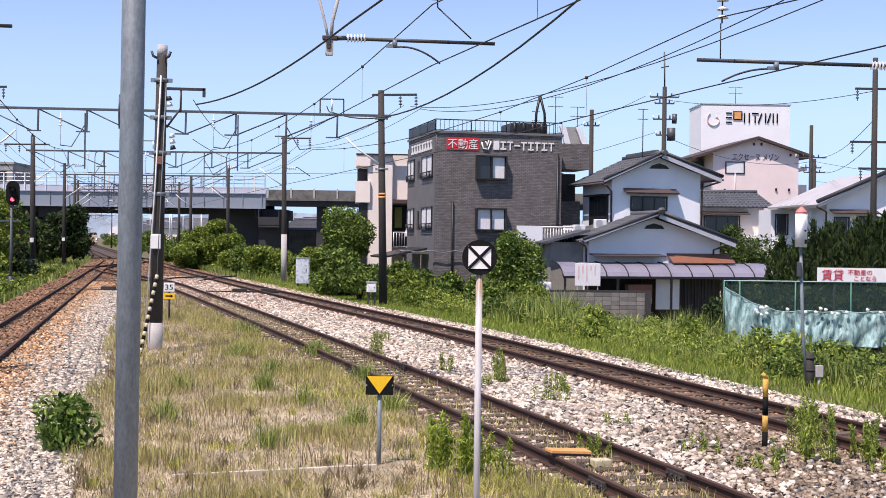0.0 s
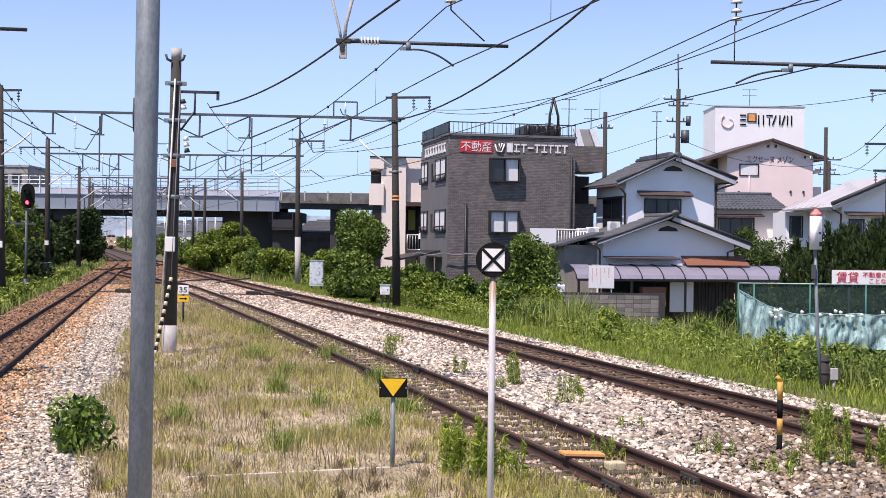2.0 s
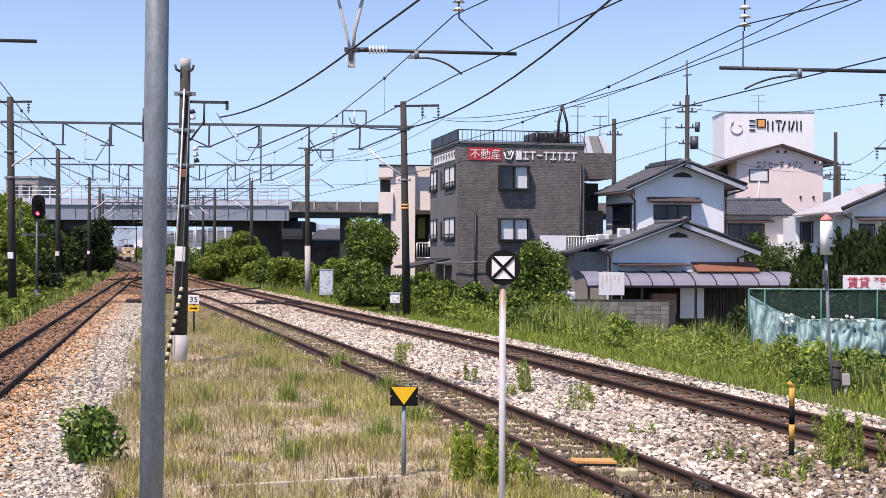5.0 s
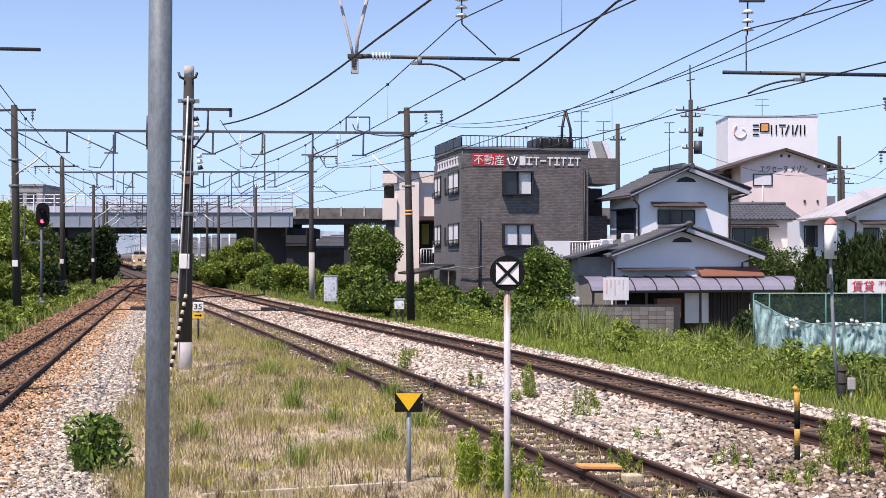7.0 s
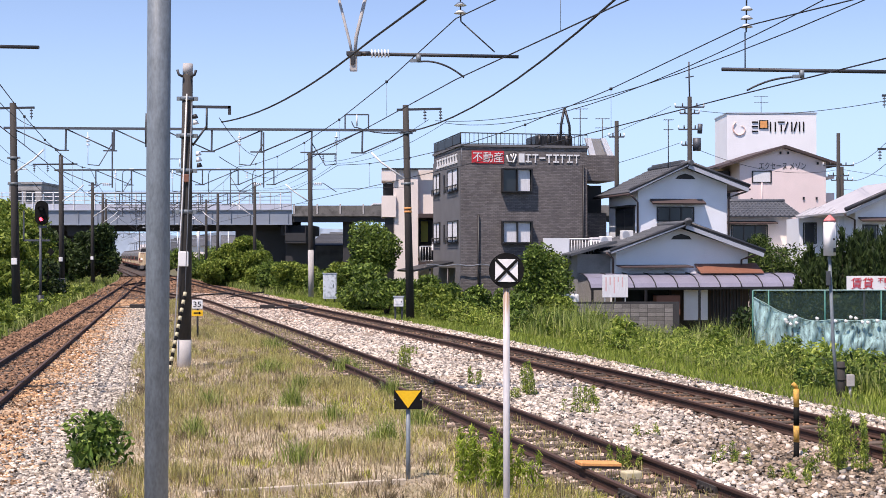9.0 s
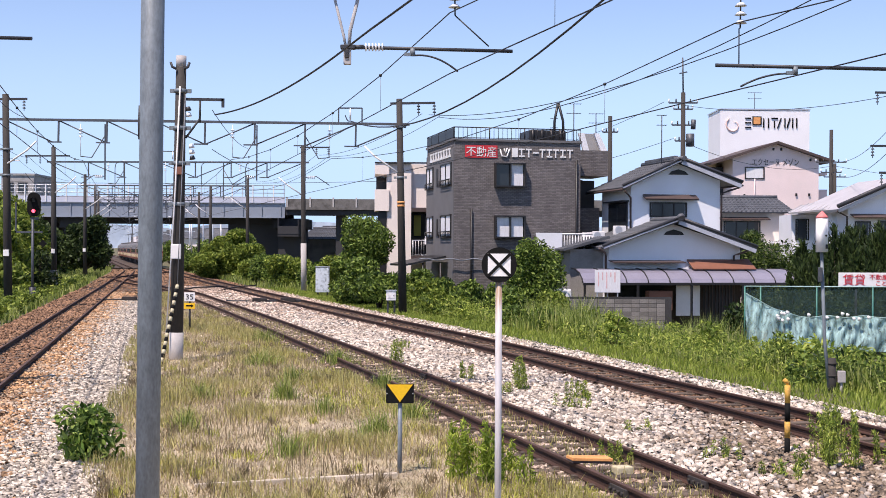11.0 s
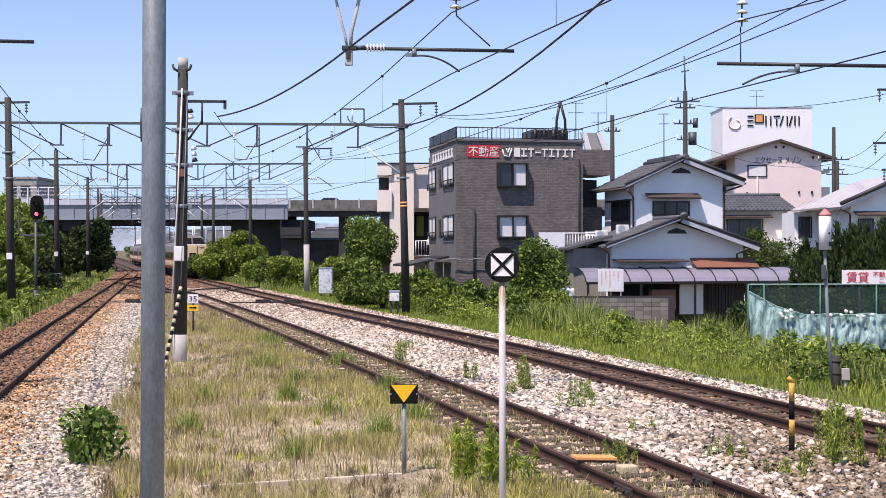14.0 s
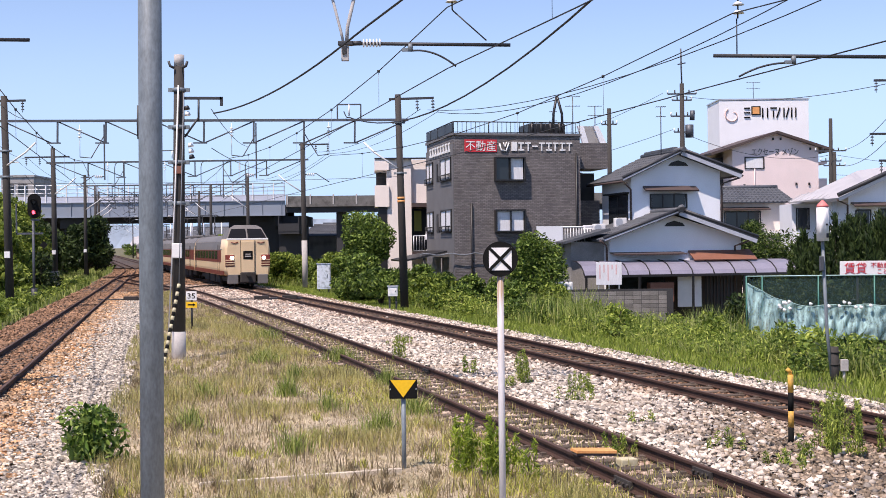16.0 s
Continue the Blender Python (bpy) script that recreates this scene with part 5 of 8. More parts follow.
h1 = hip_house("tiled_house", "low plastered house with grey tiled roof in a garden", 17.4, 23.4, 85, 6, 5.5, 6.5, M["cream_wall"], M["tile_roof"], 0, 0.55, -0.2)
window(h1, 2.0, 4.3, 3.75, 4.75, 0, 3, False)
bm = bmesh.new()
slab(bm, (1.4, -0.7, 4.95), (4.9, -0.7, 4.95), (4.9, 0, 5.1), (1.4, 0, 5.1), 0.06)
part("window_hood", bm, M["brown_trim"], h1)
bm = bmesh.new()
box(bm, 3.6, 6.4, -1.2, -1.0, 3.3, 3.5), box(bm, 3.6, 6.4, -1.2, 0, 3.24, 3.3)
part("white_edge", bm, M["white"], h1)
h2 = thing("sheet_roof_house", pose(22.3, 80, 0), "white house with a pale sheet-metal roof", "house")
bm = bmesh.new()
slab(bm, (-0.1, -0.2, 5.25), (1.6, -4.0, 5.42), (4.4, 0.3, 6.5), (1.8, 3.3, 5.85), 0.1)
part("roof", bm, M["sheet_roof"], h2)
bm = bmesh.new()
for k in range(9):
    f = k / 8
    p, q = Vector((-0.1, -0.2, 5.28)).lerp((1.6, -4.0, 5.45), f), Vector((1.8, 3.3, 5.88)).lerp((4.4, 0.3, 6.53), f)
    tube(bm, [p, q], 0.018, 5)
part("roof_seam", bm, M["sheet_roof"], h2)
bm = bmesh.new()
box(bm, 0.25, 5.0, 0.2, 3.2, -1.6, 5.15), box(bm, 1.7, 5.0, -3.2, 0.2, -1.6, 5.25)
part("wall", bm, M["blue_wall"], h2)
window(h2, 0.55, 1.25, 3.6, 4.8, 0.2, 1, False)
h3 = far_gable("gable_end_house", "white plastered house with a pale sheet roof and dark verge tiles", 24.4, 31.8, 75, 7, 5.55, 7.2, M["blue_wall"], M["sheet_roof"], 0.8, 4)
for f in (0, 1):
    bm = bmesh.new()
    tube(bm, [(-0.86 if not f else 8.26, -0.62, 5.48), (3.7, -0.62, 7.46)], 0.13, 7)
    part("verge_tile", bm, M["dark_tile"], h3, "dark tiles along the gable edge")
bm = bmesh.new()
slab(bm, (0.15, -0.7, 4.85), (3.0, -0.7, 4.85), (3.0, 0, 5.07), (0.15, 0, 5.07), 0.07)
part("window_hood", bm, M["brown_trim"], h3)
window(h3, 0.5, 1.3, 3.3, 4.55, 0, 1, False)
window(h3, 2.0, 3.4, 3.1, 4.6, 0, 2, False)
bm = bmesh.new()
tube(bm, [(-0.8, -0.4, 5.2), (-0.1, -0.15, 4.9), (-0.1, -0.1, 2.0)], 0.06, 6)
part("drain_pipe", bm, M["brown_trim"], h3)
# low houses and a shed beyond the bridge end
hip_house("shed", "low shed with pale sheet roof behind the bridge pier", -17.5, -9.5, 172, 7, 4.2, 5.6, M["concrete"], M["tile_roof"])
for k in range(26):
    x = -120 + k * 7.2 + random.uniform(-2, 2)
    y = random.uniform(330, 520) if -95 < x < -50 else random.uniform(200, 330)
    if -130 < x < 40 and abs(x - float(line_c(y))) > 14:
        hip_house("far_house", "distant low house with grey roof", x, x + random.uniform(6, 11), y, 8, random.uniform(3.5, 6.5), random.uniform(6.8, 8.5),
                  random.choice((M["cream_wall"], M["trim_grey"], M["concrete"])), random.choice((M["tile_roof"], M["sheet_roof"])))
for k in range(30):
    y = 330 + 11 * k
    x = float(line_c(y)) + (9 + 5 * (k % 4) if k % 2 else -16 - 6 * (k % 5))
    hip_house("far_house", "distant low house with grey roof", x, x + random.uniform(6, 10), y, 8, random.uniform(3, 6), random.uniform(6.3, 8.5),
              random.choice((M["cream_wall"], M["concrete"], M["grey_wall"], M["trim_grey"])), random.choice((M["tile_roof"], M["sheet_roof"])))
for x, y, w, h in ((-63, 185, 4.7, 13.2),):
    bk = thing("flat_block", pose(x, y, 0), "grey flat-roofed block behind the bridge", "building")
    bm = bmesh.new()
    box(bm, 0, w, 0, 9, -1, h), box(bm, -0.15, w + 0.15, -0.15, 9.15, h, h + 0.3)
    part("wall", bm, M["concrete"], bk)
    for i in range(int(w / 2)):
        for j in range(4):
            window(bk, 0.5 + i * 2, 1.7 + i * 2, 1.2 + j * 3.2, 2.5 + j * 3.2, 0, 1, False)


# ---- signs and posts near the camera ----
def x_sign():
    th = thing("stop_sign", pose(0.595, 11.8, 0), "round black sign with a white square and black cross", "railway sign")
    bm = bmesh.new()
    tube(bm, [(0, 0, -0.3), (0, 0, 2.62)], 0.031, 14)
    part("post", bm, M["white_post"], th, "white-painted steel post, rust-streaked towards the top")
    bm = bmesh.new()
    tube(bm, [(0, -0.045, 2.75), (0, -0.03, 2.75)], 0.163, 40, False)
    part("disc", bm, M["black"], th)
    bm = bmesh.new()
    box(bm, -0.105, 0.105, -0.052, -0.046, 2.645, 2.855)
    part("field", bm, M["white"], th, "white square field")
    for s in (-1, 1):
        bm = bmesh.new()
        a = Vector((s, 0, 1)).normalized()
        b = Vector((-s, 0, 1)).normalized() * 0.014
        c = Vector((0, -0.056 - 0.002 * s, 2.75))
        v = [bm.verts.new(c + Vector((0, dy, 0)) + a * e + b * f) for dy in (0, -0.002) for e, f in ((-0.146, -1), (0.146, -1), (0.146, 1), (-0.146, 1))]
        for f in ((0, 1, 2, 3), (7, 6, 5, 4), (0, 4, 5, 1), (1, 5, 6, 2), (2, 6, 7, 3), (3, 7, 4, 0)):
            bm.faces.new([v[i] for i in f])
        part("cross_bar", bm, M["black"], th)
    bm = bmesh.new()
    box(bm, -0.04, 0.04, -0.035, 0.04, 2.66, 2.72), box(bm, -0.04, 0.04, -0.035, 0.04, 2.8, 2.86)
    part("clamp", bm, M["galvanised"], th)


M["white_post"] = mat("worn_white_post", (0.5, 0.49, 0.5), 0.6, var=0.12, scale=6, fine=40, bump=0.1, stain=(0.42, 0.33, 0.26), stain_amount=0.3, squash=(2, 2, 0.25))


def rust_upwards(m, low, high, rust):
    """Rust streaks that thicken towards the top of a post."""
    nt = m.node_tree
    b = nt.nodes["Principled BSDF"]
    src = b.inputs["Base Color"].links[0].from_socket
    co, sep, r, mp, no, add, step, mix = (nt.nodes.new("ShaderNode" + k) for k in ("TexCoord", "SeparateXYZ", "MapRange", "Mapping", "TexNoise", "Math", "MapRange", "Mix"))
    r.inputs[1].default_value, r.inputs[2].default_value = low, high
    mp.inputs["Scale"].default_value = (60, 60, 4)
    no.inputs["Scale"].default_value, no.inputs["Detail"].default_value = 1.0, 4
    add.operation, mix.data_type = "ADD", "RGBA"
    step.inputs[1].default_value, step.inputs[2].default_value = 0.9, 1.35
    mix.inputs[7].default_value = (*rust, 1)
    L = nt.links
    L.new(co.outputs["Object"], sep.inputs[0]), L.new(sep.outputs[2], r.inputs[0])
    L.new(co.outputs["Object"], mp.inputs[0]), L.new(mp.outputs[0], no.inputs["Vector"])
    L.new(r.outputs[0], add.inputs[0]), L.new(no.outputs[0], add.inputs[1]), L.new(add.outputs[0], step.inputs[0])
    L.new(step.outputs[0], mix.inputs[0]), L.new(src, mix.inputs[6]), L.new(mix.outputs[2], b.inputs["Base Color"])


rust_upwards(M["white_post"], 1.95, 2.75, (0.31, 0.2, 0.12))
x_sign()


def triangle_sign():
    th = thing("triangle_sign", pose(-0.438, 16.3, 0), "low black board with a yellow downward triangle", "railway sign")
    bm = bmesh.new()
    tube(bm, [(0, 0, -0.2), (0, 0, 1.0)], 0.03, 12)
    part("post", bm, M["galvanised"], th)
    bm = bmesh.new()
    box(bm, -0.178, 0.178, -0.06, -0.035, 0.92, 1.165, 0.004)
    part("board", bm, M["black"], th)
    bm = bmesh.new()
    prism(bm, [(0, 0.935), (0.165, 1.16), (-0.165, 1.16)], -0.067, -0.061)
    part("triangle", bm, M["yellow"], th)
    for s in (-1, 1):
        bm = bmesh.new()
        tube(bm, [(s * 0.165, -0.07, 1.045), (s * 0.165, -0.06, 1.045)], 0.008, 8)
        part("bolt", bm, M["alu"], th)


triangle_sign()


def marker_post(x, y, h, r):
    th = thing("marker_post", pose(x, y, 0.03), "thin post banded yellow and black", "post")
    for i, (a, b, m) in enumerate(((-0.1, 0.23, "black"), (0.23, 0.46, "yellow_worn"), (0.46, 0.72, "black"), (0.72, 0.97, "yellow_worn"))):
        bm = bmesh.new()
        tube(bm, [(0, 0, a), (0, 0, b)], r, 12)
        part("band", bm, M[m], th)
    bm = bmesh.new()
    tube(bm, [(0.0, 0, 0.97), (0.0, 0, 1.02)], 0.025, 8), tube(bm, [(0.0, 0, 1.0), (-0.05, 0, 1.05)], 0.03, 6)
    part("cap", bm, M["yellow_worn"], th)


M["yellow_worn"] = mat("worn_amber_paint", (0.62, 0.34, 0.06), 0.7, var=0.25, scale=8, fine=50, bump=0.1, stain=(0.25, 0.16, 0.08), stain_amount=0.6)
marker_post(4.97, 17.85, 1.0, 0.04)


def speed_sign():
    th = thing("speed_limit_sign", pose(-8.35, 43.4, 0), "small white speed board above a yellow plate", "railway sign")
    bm = bmesh.new()
    tube(bm, [(0, 0, -0.2), (0, 0, 1.1)], 0.035, 8)
    part("post", bm, M["frame"], th)
    bm = bmesh.new()
    box(bm, -0.18, 0.18, -0.06, -0.04, 1.06, 1.36, 0.005)
    part("board", bm, M["white"], th)
    part("numerals", fitted(words("35", 0.3), -0.13, 0.13, 1.12, 1.3, -0.062), M["black"], th)
    bm = bmesh.new()
    box(bm, -0.19, 0.19, -0.06, -0.04, 0.8, 1.0, 0.005)
    part("arrow_plate", bm, M["yellow"], th)
    bm = bmesh.new()
    box(bm, -0.12, 0.08, -0.066, -0.061, 0.885, 0.93)
    prism(bm, [(0.06, 0.85), (0.14, 0.905), (0.06, 0.96)], -0.066, -0.061)
    part("arrow", bm, M["black"], th)


speed_sign()


def lamp_post():
    th = thing("detector_post", pose(7.93, 26.1, 0), "slim grey post carrying a white cylinder with a red cap", "post")
    bm = bmesh.new()
    tube(bm, [(0.2, 0, 0.0), (0.1, 0, 1.0), (0.02, 0, 2.9)], 0.036, 8)
    part("post", bm, M["galvanised"], th)
    bm = bmesh.new()
    tube(bm, [(0.03, 0, 2.86), (0.03, 0, 3.56)], 0.125, 20)
    part("cylinder", bm, M["white"], th)
    bm = bmesh.new()
    tube(bm, [(0.03, 0, 3.56), (0.03, 0, 3.6), (0.03, 0, 3.7)], [0.13, 0.115, 0.02], 20)
    part("cap", bm, M["pink_cap"], th, "faded red conical cap")
    bm = bmesh.new()
    tube(bm, [(0.08, -0.13, 3.2), (0.08, -0.115, 3.2)], 0.022, 10)
    box(bm, 0.07, 0.12, -0.13, -0.1, 2.93, 3.02)
    part("lens", bm, M["frame"], th)
    bm = bmesh.new()
    tube(bm, [(0.26, 0.02, -0.3), (0.24, 0.02, 0.68)], [0.1, 0.095], 14)
    for z in (0.3, 0.55):
        tube(bm, [(0.25, 0.02, z), (0.25, 0.02, z + 0.04)], 0.108, 14)
    part("concrete_stub", bm, M["pole_concrete"], th)
    bm = bmesh.new()
    box(bm, 0.36, 0.52, -0.06, 0.06, 0.18, 0.42, 0.01), tube(bm, [(0.44, 0, -0.1), (0.44, 0, 0.2)], 0.03, 6)
    part("junction_box", bm, M["pole_white"], th)
    bm = bmesh.new()
    box(bm, -0.06, 0.02, -0.1, -0.02, 2.25, 2.55, 0.01)
    part("bracket", bm, M["steel"], th)


M["pink_cap"] = mat("faded_red_cap", (0.7, 0.2, 0.19), 0.6, var=0.15, scale=6, fine=30)
lamp_post()


def signal():
    th = thing("railway_signal", pose(-20.85, 66, 0), "black two-lamp railway signal showing red on a thin post", "signal")
    bm = bmesh.new()
    tube(bm, [(0, 0, -0.2), (0, 0, 4.3)], 0.07, 10)
    part("post", bm, M["steel"], th)
    bm = bmesh.new()
    for y in (-0.12,):
        tube(bm, [(0.08, y, 4.78), (0.08, y + 0.14, 4.78)], 0.33, 24)
        tube(bm, [(0.08, y, 5.38), (0.08, y + 0.14, 5.38)], 0.33, 24)
        box(bm, -0.25, 0.41, y - 0.004, y + 0.144, 4.78, 5.38)
    part("backplate", bm, M["black"], th)
    for z, m in ((4.75, "red_lamp"), (5.3, "frame")):
        bm = bmesh.new()
        tube(bm, [(0.08, -0.14, z), (0.08, -0.125, z)], 0.1, 14)
        lens = part("lamp", bm, M[m], th)
        bm = bmesh.new()
        for k in range(9):
            a = math.pi * k / 8
            c = Vector((0.08 + 0.14 * math.cos(a), -0.14, z + 0.14 * math.sin(a)))
            tube(bm, [c, c + Vector((0, -0.25, -0.03))], 0.025, 4)
        part("hood", bm, M["black"], lens)
    bm = bmesh.new()
    box(bm, -0.9, 0.5, -0.05, 0.05, 3.6, 3.7), box(bm, -0.9, -0.84, -0.05, 0.05, 3.6, 5.2), box(bm, -0.1, 0.3, -0.05, 0.1, 4.3, 4.42)
    part("ladder_bracket", bm, M["steel"], th)
    bm = bmesh.new()
    prism(bm, [(0.55, 2.85), (0.75, 3.05), (0.55, 3.25), (0.35, 3.05)], -0.08, -0.02)
    part("diamond_plate", bm, M["black"], th)
    bm = bmesh.new()
    tube(bm, [(0.0, 0, -0.2), (0.0, 0, 0.8)], 0.16, 10)
    part("post_foot", bm, M["dark_steel"], th)


signal()


def cabinet(x, y, z, w, d, h, label, m="white"):
    th = thing("trackside_cabinet", pose(x, y, z), label, "cabinet")
    bm = bmesh.new()
    box(bm, -w / 2, w / 2, -d / 2, d / 2, 0, h, 0.02)
    part("casing", bm, M[m], th)
    bm = bmesh.new()
    box(bm, -w / 2 + 0.05, w / 2 - 0.05, -d / 2 - 0.012, -d / 2, 0.1, h - 0.08, 0.004)
    door = part("door", bm, M[m], th)
    bm = bmesh.new()
    box(bm, w / 4, w / 4 + 0.03, -d / 2 - 0.03, -d / 2 - 0.01, h * 0.45, h * 0.6)
    part("handle", bm, M["dark_steel"], door)
    bm = bmesh.new()
    box(bm, -w / 2 - 0.03, w / 2 + 0.03, -d / 2 - 0.03, d / 2 + 0.03, h, h + 0.04)
    part("lid", bm, M["alu"], th)
    for s in (-1, 1):
        bm = bmesh.new()
        box(bm, s * w * 0.35 - 0.04, s * w * 0.35 + 0.04, -0.05, 0.05, -0.75, 0)
        part("leg", bm, M["dark_steel"], th)


M["cabinet_paint"] = mat("weathered_cabinet_paint", (0.6, 0.66, 0.74), 0.5, var=0.1, scale=3, fine=20, stain=(0.2, 0.24, 0.27), stain_amount=0.7)
cabinet(-6.7, 76, 0.25, 0.8, 0.5, 1.5, "grey-white metal trackside cabinet among shrubs", "cabinet_paint")
cabinet(-1.9, 55.5, 0.62, 0.42, 0.3, 0.42, "small white equipment box on a stand", "white")
cabinet(-24.2, 80, 0.15, 0.9, 0.5, 1.2, "grey trackside cabinet beside the outer track", "concrete")


def orange_board():
    th = thing("orange_board", pose(1.97, 16.1, 0.2, 0, 3, 14), "faded orange flat cover board across the rail", "board")
    bm = bmesh.new()
    box(bm, -0.27, 0.27, -0.12, 0.12, 0.03, 0.07, 0.006)
    part("top", bm, M["orange"], th)
    bm = bmesh.new()
    box(bm, -0.26, 0.26, -0.1, 0.1, 0.0, 0.03)
    part("frame", bm, M["brown_trim"], th)
    st = thing("rail_pad_block", pose(2.42, 16.3, 0.2, 0, 0, 20), "pale yellowish stone block beside the rail", "block")
    bm = bmesh.new()
    box(bm, -0.12, 0.12, -0.09, 0.09, -0.2, -0.08, 0.02)
    part("block", bm, M["cream_stripe"], st)


orange_board()
M["old_kerb"] = mat("old_pale_kerb", (0.52, 0.45, 0.36), 0.9, var=0.25, scale=3, fine=40, bump=0.3)
# long pale kerb strip lying in the dry grass
bm = bmesh.new()
box(bm, -1.26, 1.26, -0.03, 0.03, -0.05, 0.075, 0.008)
solid("kerb_strip", bm, M["old_kerb"], "thin pale concrete strip lying in dry grass", "kerb", m=pose(-1.65, 15.5, 0.02, 0, 0, 19))


def rail_joint(y, side):
    x = float(line_b(y))
    a = math.atan2(float(line_b(y + 0.1)) - x, 0.1)
    th = thing("rail_joint", pose(x + side * 0.566 * math.cos(a), y - side * 0.566 * math.sin(a), RAIL, 0, 0, -math.degrees(a)), "dark bolted fishplate joint on the siding rail", "rail joint", "rail joints")
    for e in (-1, 1):
        bm = bmesh.new()
        box(bm, e * 0.032 - 0.022, e * 0.032 + 0.022, -0.24, 0.24, -0.13, -0.035, 0.006)
        plate = part("fishplate", bm, M["underframe"], th)
        for k in range(4):
            bm = bmesh.new()
            yy = -0.18 + 0.12 * k
            tube(bm, [(e * 0.05, yy, -0.085), (e * 0.085, yy, -0.085)], 0.02, 6)
            part("bolt", bm, M["underframe"], plate)


for yy, side in ((14.8, -1), (15.05, 1), (27.4, -1), (27.6, 1)):
    rail_joint(yy, side)


def point_machine(x, y, rot):
    th = thing("point_machine", pose(x, y, 0.05, 0, 0, rot), "low dark point machine box between the tracks", "point machine", "point machines")
    bm = bmesh.new()
    box(bm, -0.45, 0.3, -0.2, 0.2, 0, 0.24, 0.03)
    part("casing", bm, M["underframe"], th)
    bm = bmesh.new()
    box(bm, 0.3, 0.75, -0.12, 0.12, 0, 0.14, 0.02)
    part("motor", bm, M["dark_steel"], th)
    bm = bmesh.new()
    tube(bm, [(-0.4, 0.1, 0.08), (-1.8, 0.15, 0.1)], 0.03, 6)
    part("rod", bm, M["dark_steel"], th)


point_machine(-16.0, 67, 8), point_machine(-9.0, 66, 12), point_machine(-7.6, 66.5, 12)
for x0, x1, y in ((-16.4, -14.6, 86), (-13.9, -12.9, 88)):
    bm = bmesh.new()
    tube(bm, [(x0, y - 6, 0.1), (x0 + 0.05, y - 3, 0.16), (x0 + 0.35, y, 0.2), (x1, y + 3.5, 0.18)], 0.05, 6)
    solid("ground_cable", bm, M["underframe"], "dark bent cable duct between the tracks", "cable")
M["faded_pink"] = mat("faded_pink_print", (0.7, 0.45, 0.45), 0.7, var=0.2, scale=6, fine=30)
sb = thing("white_signboard", pose(7.75, 61.5, -1.2, 0, 0, 3), "faded white board on a frame before the house", "board")
bm = bmesh.new()
box(bm, 0, 1.25, 0, 0.03, 2.0, 3.1, 0.01)
part("board", bm, M["curtain"], sb)
for k in range(5):
    bm = bmesh.new()
    box(bm, 0.15 + k * 0.2, 0.21 + k * 0.2, -0.006, -0.001, (2.3, 2.6, 2.2, 2.75, 2.5)[k], 2.98)
    part("sign_bar", bm, M["faded_pink"], sb, "faded pink bar")
bm = bmesh.new()
for x in (0.1, 1.1):
    box(bm, x, x + 0.05, 0.03, 0.08, -0.2, 3.1)
part("frame", bm, M["alu"], sb)
wb = thing("white_tank", pose(6.3, 62.5, -1.2), "white plastic tank beside the house", "tank")
bm = bmesh.new()
box(bm, -0.4, 0.4, -0.3, 0.3, 1.6, 2.15, 0.08), box(bm, -0.45, 0.45, -0.35, 0.35, 0.0, 1.6, 0.03)
part("body", bm, M["white"], wb)
# hills and masts in the distance
bm = bmesh.new()
hv = []
for i in range(90):
    x = -2000 + i * 40
    hv.append((bm.verts.new((x, 3000, -5)), bm.verts.new((x, 3000 + 60 * noise.noise((i * 0.3, 0, 0)), 52 + 30 * noise.noise((i * 0.11, 2.2, 0)) + 9 * noise.noise((i * 0.5, 5.1, 0))))))
for a, b in zip(hv, hv[1:]):
    bm.faces.new((a[0], b[0], b[1], a[1]))
solid("backdrop_hills", bm, M["haze_hill"], "hazy blue hills on the horizon", "hills", kind="structure")
for i in range(12):
    y = 175 + i * 16
    x = float(line_c(y)) + 5 + 3.1 * (i % 4)
    th = thing("yard_mast", pose(x, y, 0), "pale thin mast in the yard beyond the bridge", "mast", "yard masts")
    bm = bmesh.new()
    tube(bm, [(0, 0, -0.2), (0, 0, 7.5 + (i % 3))], 0.12, 6)
    part("shaft", bm, M["alu"], th)
    bm = bmesh.new()
    box(bm, -1.2, 1.2, -0.05, 0.05, 6.4, 6.5)
    part("crossarm", bm, M["alu"], th)


M["aqua_rail"] = mat("pale_aqua_rail", (0.34, 0.5, 0.48), 0.5, var=0.1)


